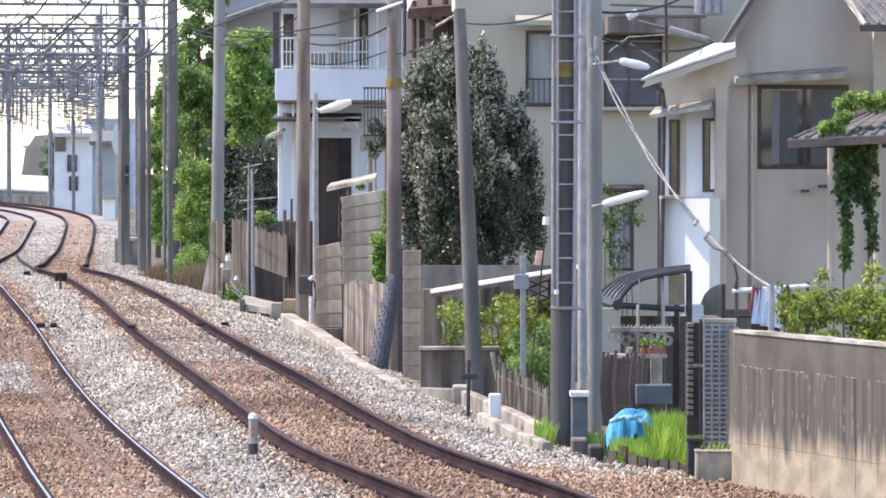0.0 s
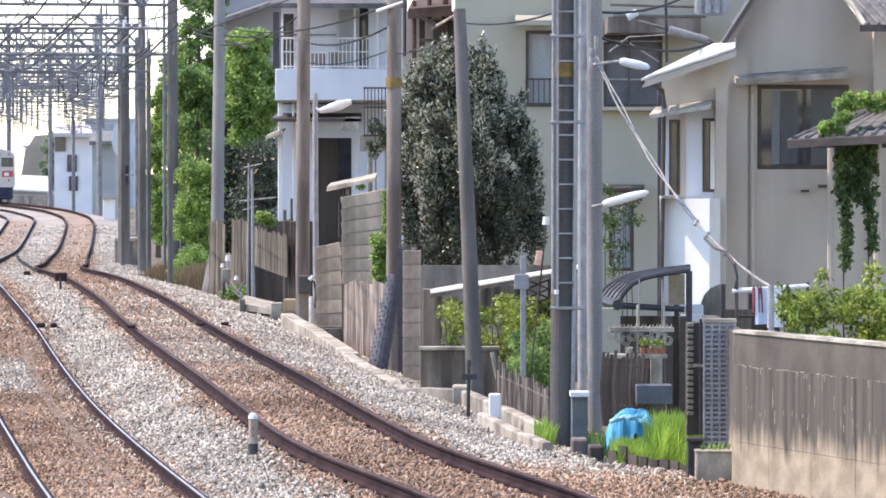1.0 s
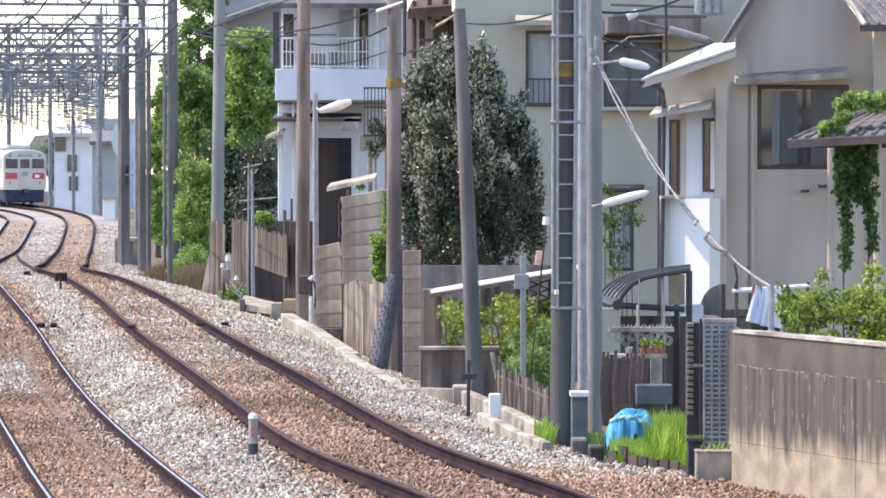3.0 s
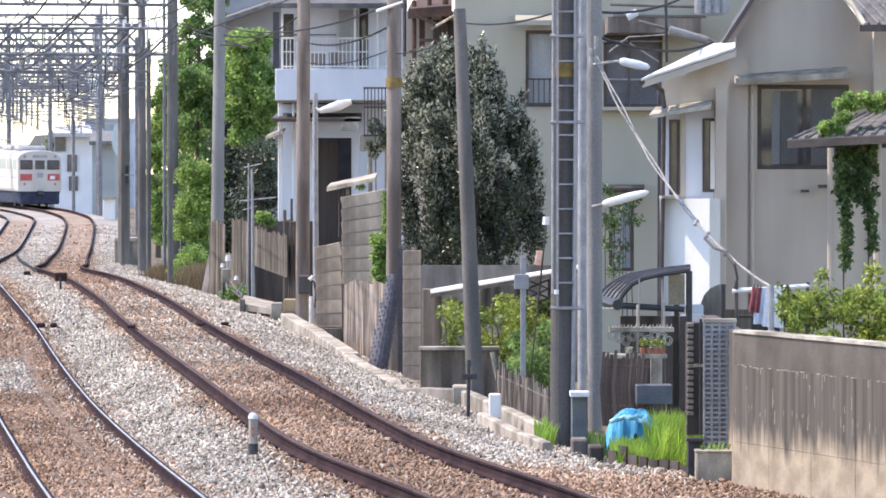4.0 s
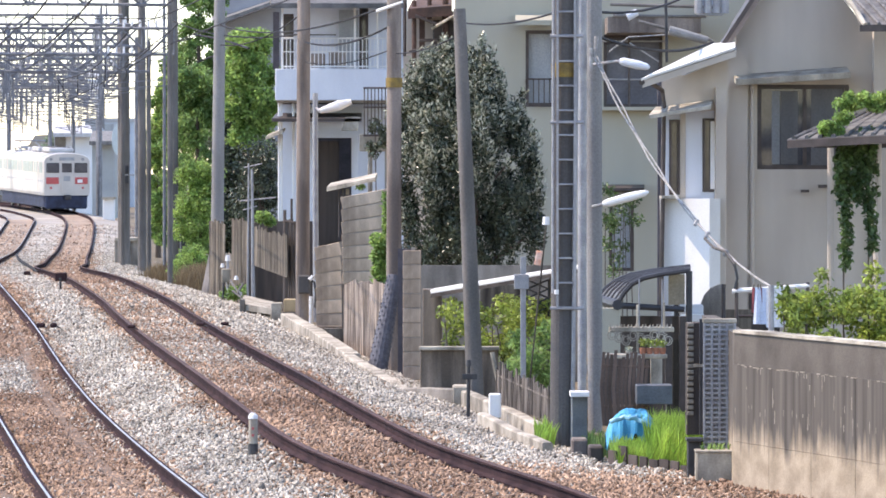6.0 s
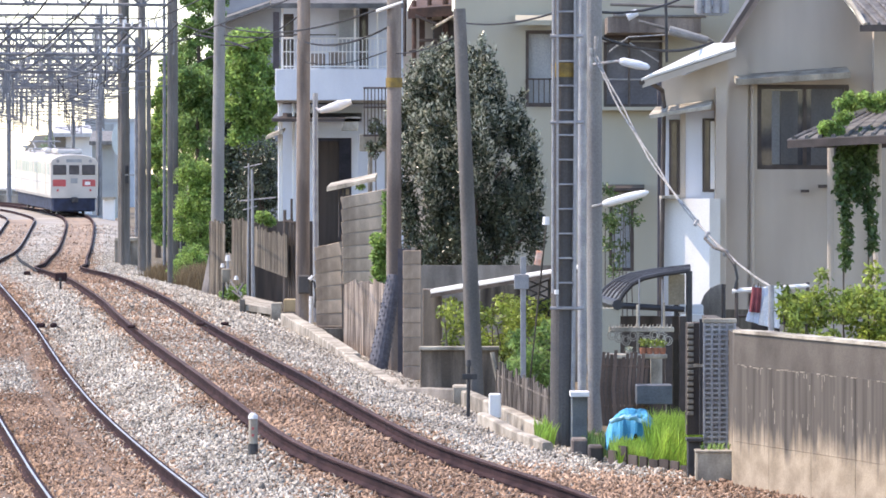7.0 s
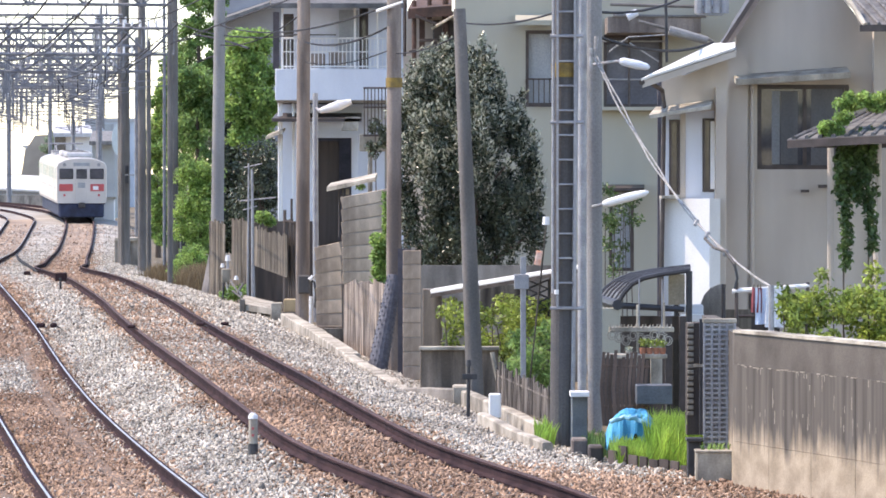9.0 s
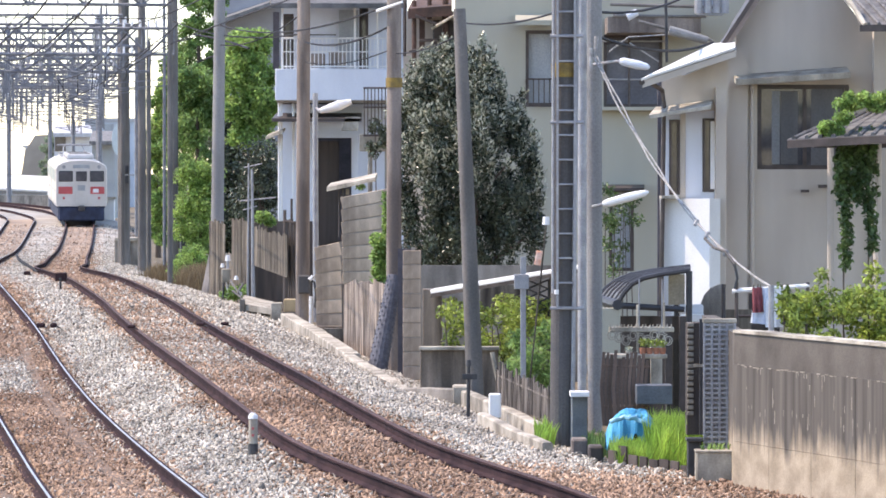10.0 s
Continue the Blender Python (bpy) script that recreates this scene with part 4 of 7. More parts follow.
def grass_patch(name, label, x0, x1, y0, y1, count, h, material, lean=0.25, z=GZ):
    """Grass as separate bent blades."""
    r = np.random.default_rng(int(abs(x0) * 100) + count)
    x, y = x0 + (x1 - x0) * r.random(count), y0 + (y1 - y0) * r.random(count)
    hh = h * (0.45 + 0.75 * r.random(count))
    a = r.random(count) * 6.283
    lx, ly = np.cos(a) * lean * hh + 0.1 * hh, np.sin(a) * lean * hh
    w = 0.006 + 0.007 * r.random(count)
    b0 = np.stack([x - w, y, np.full(count, z)], 1)
    b1 = np.stack([x + w, y, np.full(count, z)], 1)
    m0 = np.stack([x - w * 0.8 + lx * 0.35, y + ly * 0.35, z + hh * 0.6], 1)
    m1 = np.stack([x + w * 0.8 + lx * 0.35, y + ly * 0.35, z + hh * 0.6], 1)
    t = np.stack([x + lx, y + ly, z + hh], 1)
    v = np.stack([b0, b1, m1, m0, t], 1).reshape(-1, 3)
    i = np.arange(count)[:, None] * 5
    f = np.concatenate([i + [[0, 1, 2]], i + [[0, 2, 3]], i + [[3, 2, 4]]], 1).reshape(-1, 3)
    return tagged(new(name, mesh_np(name, v, f, material)), label, "grass", kind="stuff")


grass_patch("grass", "bright green tall grass behind edging boards", 1.995, 3.022, 42.3, 43.65, 3400, 0.33, M_GRASS)
grass_patch("grass", "bright green tall grass beside a screen wall", 2.42, 3.06, 42.5, 44.744, 3000, 0.55, M_GRASS)
grass_patch("weeds", "small weeds on a low concrete footing", 2.80, 3.12, 39.8, 39.98, 30, 0.08, M_LEAF_MID, 0.5, -0.15)
grass_patch("weeds", "small weeds at the foot of a pole", 1.177, 1.39, 46.105, 47.616, 260, 0.3, M_GRASS)
grass_patch("weeds", "small weeds at the foot of a pole", 1.716, 2.1, 44.744, 46.86, 260, 0.22, M_LEAF_MID)
grass_patch("dry_weeds", "dry brown weeds along the cutting edge", -8.126, -7.184, 110.349, 119.419, 2200, 0.75, M_DRY, 0.35, ground_z(114.884))
grass_patch("dry_weeds", "dry brown weeds along the cutting edge", -10.278, -9.078, 123.953, 136.047, 1800, 0.6, M_DRY, 0.35, ground_z(130.0))


def tarp():
    """A crumpled blue tarpaulin over a heap."""
    th = thing("tarpaulin", 2.268, 44.14, GZ, 0, "crumpled bright blue tarpaulin over a heap", "tarpaulin")
    bm = B()
    r = np.random.default_rng(8)
    nx, ny = 20, 14
    vs = []
    for j in range(ny + 1):
        row = []
        for i in range(nx + 1):
            u, v = i / nx * 2 - 1, j / ny * 2 - 1
            z = 0.19 * max(0, 1 - (u - 0.2) ** 2 * 0.75) ** 0.8 * max(0.05, 1 - v * v) ** 0.5 + 0.045 * noise.noise((u * 1.6, v * 2.2, 2)) + 0.05 * abs(noise.noise((u * 6, v * 5, 7))) + r.normal() * 0.004 - 0.20 * max(abs(u + 0.08 * math.sin(v * 9)), abs(v + 0.08 * math.sin(u * 11))) ** 6
            row.append(bm.verts.new((2.261 + u * 0.30 + 0.04 * noise.noise((v * 4, u, 0)), 44.14 + v * 0.35, GZ + 0.44 + z)))
        vs.append(row)
    for a, b in zip(vs, vs[1:]):
        for i in range(nx):
            bm.faces.new((a[i], a[i + 1], b[i + 1], b[i]))
    part("sheet", bm, M_TARP, th)
    # raised fold in paler blue, a highlight streak put into the colour
    fold = B()
    chain(fold, [(2.0 + 0.055 * k, 43.78 - 0.02 * math.sin(k * 1.9), GZ + 0.47 + 0.09 * math.sin(0.4 + k * 0.33) + 0.012 * math.sin(k * 2.7)) for k in range(9)], 0.028, 7)
    part("fold", fold, mat("blue_tarp_highlight", (0.28, 0.55, 0.68), (0.12, 0.38, 0.55), 0.4, 9, 60, 0.2), th, "pale fold coloured as a highlight on the sheet")
    part("mound", box(B(), (2.268, 44.291, GZ + 0.23), (0.30, 0.30, 0.46), 0.05), M_WOODDARK, th)


tarp()


def planter_and_rail():
    th = thing("planter", 2.609, 45.047, GZ, 0, "blue-grey rectangular planter box on a stand", "planter")
    part("box", span(B(), (2.373, 45.047, 0.014), (2.817, 45.397, 0.251), 0.01), mat("planter_grey", (0.12, 0.13, 0.15), (0.08, 0.09, 0.105), 0.7, 4, 40, 0.1), th)
    for x in (2.42, 2.79):
        part("leg", span(B(), (x - 0.02, 45.349, GZ), (x + 0.02, 45.349 + 0.3, 0.009)), M_DARK, th)
    # ornate white rail
    th = thing("ornamental_railing", 2.462, 46.256, GZ, 0, "ornate white iron railing shelf with flower pots", "railing")
    y = 46.256
    part("top_bar", span(B(), (2.094, 46.256, 0.85), (2.913, 46.356, 0.914), 0.01), M_KERB, th)
    part("shelf", span(B(), (2.051, 46.256, 0.515), (2.828, 46.506, 0.572), 0.012), M_KERB, th, "white oval shelf")
    part("stand", rod(B(), (2.455, y + 0.05, GZ), (2.455, y + 0.05, 1.192), 0.016), M_KERB, th)
    part("hanger", rod(B(), (2.789, y + 0.05, 0.871), (2.789, y + 0.05, 1.22), 0.012), M_KERB, th)
    for i in range(9):
        c = Vector((2.134 + i * 0.088, y - 0.01, 0.807 - 0.03 * (i % 3)))
        bm = B()
        pts = [c + Vector((0.07 * (1 - k / 26) * math.cos(k * 0.62 + i), 0, 0.075 * (1 - k / 30) * math.sin(k * 0.62 + i))) for k in range(20)]
        chain(bm, pts, 0.007, 5)
        part("scroll", bm, M_KERB, th)
    for i in range(18):
        x = 2.106 + i * 0.045
        part("finial", rod(B(), (x, y, 0.899), (x + 0.01 * (i % 2), y, 0.949), 0.012, 0.006, 6), M_KERB, th)
    clay = mat("terracotta", (0.42, 0.17, 0.10), (0.28, 0.12, 0.075), 0.9, 6, 50, 0.2)
    for i, x in enumerate((2.502, 2.587, 2.672, 2.749)):
        pt = thing("flower_pot", x, 45.953, 0.58, 0, "small terracotta pot with yellow-green plant", "plant pot", "flower pots")
        part("pot", rod(B(), (x, 45.953, 0.587), (x, 45.953, 0.665), 0.035, 0.045, 12), clay, pt)
        leaves("foliage", [(x, 45.953, 0.728, 0.06, 0.9)], 70, 0.035, M_LEAF_HEDGE, pt, rng)
    cu = thing("small_shrub", 2.325, 45.953, 0.587, 0, "small pale potted plant on a white shelf", "plant pot")
    part("pot", rod(B(), (2.325, 45.953, 0.587), (2.325, 45.953, 0.622), 0.04, 0.05, 10), M_KERB, cu)
    leaves("foliage", [(2.325, 45.953, 0.65, 0.06, 0.7)], 60, 0.035, M_LEAF_PALE, cu, rng)
    # panel stack and box by the poles
    th = thing("utility_box", 1.727, 45.651, GZ, 0, "grey-blue metal cabinet between two poles", "cabinet")
    part("body", span(B(), (1.603, 45.651, -0.475), (1.8, 45.901, 0.074), 0.01), mat("cabinet_grey", (0.16, 0.18, 0.19), (0.11, 0.125, 0.135), 0.6, 4, 40, 0.1), th)
    part("lid", span(B(), (1.577, 45.5, 0.077), (1.815, 45.8, 0.14), 0.006), M_WHITE, th, "white lid")
    th = thing("concrete_block", 1.821, 43.686, GZ, 0, "dark timber block beside edging boards", "concrete block")
    part("block", span(B(), (1.737, 43.686, -0.667), (1.911, 44.086, -0.40), 0.02), M_WOODDARK, th)
    th = thing("concrete_block", 1.649, 44.291, GZ, 0, "low brown weathered block beside a pole", "concrete block")
    part("block", span(B(), (1.556, 44.291, -0.614), (1.747, 44.691, -0.36), 0.02), M_POLE_BROWN, th)


planter_and_rail()


def yard_posts():
    th = thing("yard_screen", 2.9, 47.616, GZ, 0, "dark brown framed garden screen with uprights", "screen")
    for x0, x1 in ((2.886, 2.973), (3.069, 3.157)):
        part("upright", span(B(), (x0, 47.616, GZ), (x1, 47.616 + 0.1, 0.995)), M_BROWNMETAL, th)
    part("infill", span(B(), (2.987, 47.767, -0.189), (3.082, 47.797, 0.694)), M_WOOD, th)
    th = thing("yard_wall", 2.41, 49.581, GZ, 0, "dark board garden wall with a pale panel", "wall")
    part("body", span(B(), (2.234, 52.151, -1.036), (3.661, 52.301, 0.813)), M_WOODDARK, th)
    part("pale_panel", span(B(), (2.133, 50.186, 0.366), (2.426, 50.246, 1.008), 0.01), M_STUCCO2, th, "pale stained panel")
    part("pier", span(B(), (2.793, 49.279, 0.017), (2.944, 49.429, 0.548)), M_KERB, th)


yard_posts()


def carport():
    """A curved polycarbonate canopy on a dark frame."""
    th = thing("carport", 2.773, 50.64, GZ, 0, "small carport with a curved dark-framed clear canopy", "carport")
    y0, y1 = 50.2, 53.0
    near = [(2.395, 1.069), (2.465, 1.185), (2.58, 1.317), (2.75, 1.402), (2.997, 1.456), (3.384, 1.51)]
    far = [(2.251, 1.041), (2.349, 1.171), (2.496, 1.285), (2.7, 1.367), (3.001, 1.424), (3.572, 1.489)]
    poly = mat("smoked_polycarbonate", (0.14, 0.132, 0.128), (0.085, 0.08, 0.078), 0.3, 3, 30, 0.02, spec=0.7)
    for k in range(5):
        bm = B()
        for (a, b), (c, d) in zip(zip(near, near[1:]), zip(far, far[1:])):
            q = []
            for f in (k / 5 + 0.006, (k + 1) / 5 - 0.006):
                q.append([(p[0] + (r[0] - p[0]) * f, y0 + (y1 - y0) * f, p[1] + (r[1] - p[1]) * f) for p, r in ((a, c), (b, d))])
            slab(bm, [q[0][0], q[0][1], q[1][1], q[1][0]], 0.012)
        part("canopy_sheet", bm, poly, th)
    for k in range(6):
        f = k / 5
        pts = [(p[0] + (r[0] - p[0]) * f, y0 + (y1 - y0) * f, p[1] + (r[1] - p[1]) * f + 0.012) for p, r in zip(near, far)]
        part("rib", chain(B(), pts, 0.034 if k in (0, 5) else 0.022, 6), M_DARK, th)
    part("gutter", rod(B(), (near[0][0] - 0.01, y0 - 0.05, near[0][1] - 0.02), (far[0][0] - 0.01, y1, far[0][1] - 0.02), 0.075, 0.075, 8), M_DARK, th, "thick dark gutter")
    part("beam", rod(B(), (near[0][0], y0, near[0][1] - 0.03), (3.30, y0, 0.985), 0.045, 0.04, 8), M_DARK, th)
    for y in (y0, y1 - 0.2):
        part("post", rod(B(), (3.365, y, GZ), (3.365, y, near[-1][1]), 0.045, 0.045, 8), M_DARK, th)
    for x in (2.678, 2.992):
        part("hanger", rod(B(), (x, y0 - 0.05, 0.75), (x, y0 - 0.05, 1.40), 0.012, 0.012, 6), M_STEEL, th)
    part("side_panel", span(B(), (3.175, 51.698, 0.991), (3.405, 51.728, 1.42)), mat("cream_panel", (0.50, 0.44, 0.33), (0.42, 0.37, 0.28), 0.7, 3, 30, 0.05), th, "cream panel below the canopy")


carport()


# ---- the gable house and its white wing ----
def sash(th, x0, x1, z0, z1, y, label="dark-framed sliding window", split=0.5, frosted=True):
    """A sliding window: frame, two panes, sill."""
    w = part("window", B_frame(x0, x1, z0, z1, y), M_BROWNMETAL, th, label)
    xm = x0 + (x1 - x0) * split
    part("pane", span(B(), (x0 + 0.05, y + 0.0, z0 + 0.05), (xm - 0.02, y + 0.015, z1 - 0.05)), M_CURTAIN if frosted else M_GLASS, w)
    part("pane", span(B(), (xm + 0.02, y + 0.02, z0 + 0.05), (x1 - 0.05, y + 0.035, z1 - 0.05)), M_GLASS, w)
    part("mullion", span(B(), (xm - 0.03, y - 0.02, z0 + 0.03), (xm + 0.03, y + 0.04, z1 - 0.03)), M_BROWNMETAL, w)
    return w


def B_frame(x0, x1, z0, z1, y, t=0.065, dep=0.1):
    bm = B()
    span(bm, (x0, y - 0.05, z0), (x0 + t, y + dep, z1))
    span(bm, (x1 - t, y - 0.05, z0), (x1, y + dep, z1))
    span(bm, (x0 + t, y - 0.05, z0), (x1 - t, y + dep, z0 + t))
    span(bm, (x0 + t, y - 0.05, z1 - t), (x1 - t, y + dep, z1))
    return bm


def wall_with_hole(x0, x1, z0, z1, y, t, holes, gable=None):
    """A wall slab with rectangular openings cut right through."""
    bm = B()
    xs = sorted({x0, x1, *[h[0] for h in holes], *[h[1] for h in holes]})
    zs = sorted({z0, z1, *[h[2] for h in holes], *[h[3] for h in holes]})
    for xa, xb in zip(xs, xs[1:]):
        for za, zb in zip(zs, zs[1:]):
            cx, cz = (xa + xb) / 2, (za + zb) / 2
            if not any(h[0] < cx < h[1] and h[2] < cz < h[3] for h in holes):
                span(bm, (xa, y, za), (xb, y + t, zb))
    if gable:
        prism(bm, gable, "y", y, y + t)
    bmesh.ops.remove_doubles(bm, verts=bm.verts, dist=0.0005)
    return bm


def gable_house():
    Y = 57.442
    th = thing("house", 4.559, Y, GZ, 0, "beige stucco two-storey house with a gable roof", "house")
    x0, x1 = 4.585, 8.623
    eave = 4.771
    wx0, wx1, wz0, wz1 = 4.912, 6.344, 2.9, 4.224
    apex = (5.487, 6.534)
    part("front_wall", wall_with_hole(x0, x1, GZ, eave, Y, 0.16, [(wx0, wx1, wz0, wz1)],
                                      [(x0, eave), (x1, eave), (x1, 5.124), (6.591, 5.124), apex, (x0, 5.195)]), M_STUCCO, th)
    part("side_wall", span(B(), (x0, Y + 0.17, GZ), (x0 + 0.16, Y + 7, eave)), M_STUCCO, th)
    # flat sheet behind the window, room shade put into its colour
    part("interior", span(B(), (x0 + 0.3, Y + 0.9, GZ), (x1 - 0.1, Y + 1.0, eave)), M_DARKROOM, th, "dark sheet standing in for the unlit room")
    win = sash(th, wx0, wx1, wz0, wz1, Y + 0.05, split=0.52, frosted=False)
    grey = mat("drawn_blind", (0.12, 0.12, 0.125), (0.085, 0.085, 0.09), 0.5, 3, 30, 0.05, streak=8)
    part("blind", span(B(), (5.142, Y + 0.04, wz0 + 0.08), (5.266, Y + 0.048, wz1 - 0.1)), mat("blind_edge", (0.24, 0.25, 0.27), (0.18, 0.19, 0.2), 0.5, 3, 30, 0.05, streak=8), win, "narrow pale blind edge")
    part("blind", span(B(), (5.283, Y + 0.04, wz0 + 0.08), (5.548, Y + 0.048, wz1 - 0.1)), grey, win, "grey drawn blind")
    part("blind", span(B(), (5.761, Y + 0.06, wz0 + 0.05), (6.255, Y + 0.068, wz1 - 0.06)), grey, win, "grey drawn blind")
    part("awning", slab(B(), [(4.537, Y - 0.6, 4.289), (6.303, Y - 0.6, 4.402), (6.303, Y, 4.507), (4.537, Y, 4.376)], 0.09), M_KERB, th, "pale sheet awning over the window")
    # roof: left slope, barge board, then the neighbouring tiled slope
    e0 = (4.329, 4.877)
    part("roof_verge", slab(B(), [(e0[0], Y - 0.5, e0[1]), (apex[0], Y - 0.5, apex[1] + 0.12), (apex[0], Y + 0.1, apex[1] + 0.12), (e0[0], Y + 0.1, e0[1])], 0.12), M_BROWNMETAL, th, "dark roof verge with a thin edge")
    part("roof_slope", slab(B(), [(x0, Y + 0.17, 5.212), (apex[0], Y + 0.17, apex[1] + 0.1), (apex[0], Y + 1.2, apex[1] + 0.1), (x0, Y + 1.2, 5.212)], 0.08), M_BROWNMETAL, th, "dark grey tiled roof slope")
    bm = B()
    slab(bm, [(e0[0] + 0.02, Y - 0.48, e0[1] - 0.05), (apex[0], Y - 0.48, apex[1]), (apex[0], Y, apex[1]), (e0[0] + 0.02, Y, e0[1] - 0.05)], 0.15)
    part("barge_board", bm, mat("barge_brown", (0.30, 0.24, 0.21), (0.22, 0.175, 0.15), 0.8, 3, 50, 0.1), th)
    part("downpipe", rod(B(), (4.833, Y - 0.06, GZ), (4.833, Y - 0.06, 4.224), 0.035, 0.035, 8), M_STUCCO, th)
    part("corner_pilaster", span(B(), (4.418, Y - 0.1, GZ), (4.753, Y, 4.798)), M_STUCCO, th)
    part("vent_hood", span(B(), (5.861, 57.291, 2.609), (6.151, 57.391, 2.662)), M_BROWNMETAL, th)
    part("wall_bracket", span(B(), (5.587, 57.291, 2.539), (5.711, 57.391, 2.583)), M_BROWNMETAL, th)
    # the right-hand tiled roof
    th2 = thing("house", 6.562, 54.419, GZ, 0, "neighbouring house with dark tiled roof and ivy", "house")
    part("wall", span(B(), (6.706, 57.215, GZ), (8.953, 58.953, 5.118)), M_STUCCO, th2)
    part("roof", slab(B(), [(6.136, 53.814, 5.0), (8.402, 53.814, 5.0), (8.966, 57.442, 5.9), (6.231, 57.442, 5.9)], 0.08), M_TILE, th2, "dark grey tiled roof")
    part("eave_board", span(B(), (6.086, 53.663, 4.912), (8.379, 53.723, 5.011)), M_BROWNMETAL, th2)
    bm = B()
    rod(bm, (5.767, 54.721, 5.842), (6.16, 53.663, 5.011), 0.04, 0.04, 6)
    part("ridge_edge", bm, M_KERB, th2, "pale barge edge")
    for i in range(7):
        bm = B()
        rod(bm, (5.993 + i * 0.16 + 0.02, 56.837, 5.746), (6.224 + i * 0.16, 53.814, 5.025), 0.03, 0.03, 6)
        part("ridge_tile", bm, M_TILE, th2)
    # porch roof with ivy
    th3 = thing("porch", 5.745, 53.663, GZ, 0, "tiled porch roof overgrown with ivy", "porch")
    part("roof", slab(B(), [(4.955, 52.907, 3.331), (7.282, 51.698, 3.44), (7.792, 55.326, 3.955), (6.072, 55.93, 3.708)], 0.06), M_TILE, th3)
    fl, fr, br, bl = (Vector(q) for q in ((4.955, 52.907, 3.331), (7.282, 51.698, 3.44), (7.792, 55.326, 3.955), (6.072, 55.93, 3.708)))
    for k in range(13):
        f = (k + 0.5) / 13
        part("ridge_tile", rod(B(), fl.lerp(fr, f) + Vector((0, 0, 0.012)), bl.lerp(br, f) + Vector((0, 0, 0.012)), 0.035, 0.03, 6), M_TILE, th3)
    for f in (0.3, 0.62):
        part("tile_course", rod(B(), fl.lerp(bl, f) + Vector((0, 0, 0.005)), fr.lerp(br, f) + Vector((0, 0, 0.005)), 0.022, 0.022, 5), M_TILE, th3)
    part("fascia", slab(B(), [(4.941, 52.756, 3.314), (7.261, 51.547, 3.423), (7.271, 51.622, 3.432), (4.948, 52.831, 3.322)], 0.11), M_BROWNMETAL, th3)
    part("post", rod(B(), (6.365, 53.814, GZ), (6.365, 53.814, 3.314), 0.06, 0.06, 8), M_STUCCO, th3)
    part("beam", span(B(), (5.49, 54.419, 3.218), (7.666, 54.519, 3.318)), M_BROWNMETAL, th3)
    part("back_post", rod(B(), (5.933, 56.233, GZ), (5.933, 56.233, 3.661), 0.05, 0.05, 8), M_STUCCO, th3)
    ivy = thing("ivy", 5.908, 52.907, GZ, 0, "green ivy trailing over a porch roof and wall", "ivy")
    cl = []
    for i in range(16):
        cl.append((5.704 + rng.random() * 0.75, 52.907 + rng.random() * 0.6, 3.835 + rng.random() * 0.18 - 0.06, 0.13, 0.8))
    for i in range(10):
        cl.append((5.469 + i * 0.035, 52.756, 3.387 + i * 0.025 + rng.normal() * 0.05, 0.12, 0.8))
    for x, y0, y1 in ((5.778, 3.307, 1.435), (6.136, 3.388, 1.76), (5.991, 3.391, 2.409)):
        z = y0
        while z > y1:
            cl.append((x + 0.05 * math.sin(z * 4) + rng.normal() * 0.02, 52.907, z, 0.085 + 0.03 * rng.random(), 1.2))
            z -= 0.09
    for i in range(34):
        f = rng.random()
        cl.append((5.745 + rng.random() * 0.5, 53.209, 3.309 - f * 1.0 * (1 - 0.4 * rng.random()), 0.1, 1.2))
    # sunlight put into the colour: brighter leaves on top, darker ones hanging
    leaves("foliage", cl[:26], 3200, 0.075, M_LEAF_BRIGHT, ivy, rng, "yellow-green ivy leaves in a sunlit colour")
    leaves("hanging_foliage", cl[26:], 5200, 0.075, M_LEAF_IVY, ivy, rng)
    bm = B()
    for x in (5.778, 6.136):
        rod(bm, (x, 52.907 + 0.05, GZ), (x, 52.907 + 0.05, 3.388), 0.015, 0.012, 5)
    part("stem", bm, M_BARK, ivy)


gable_house()


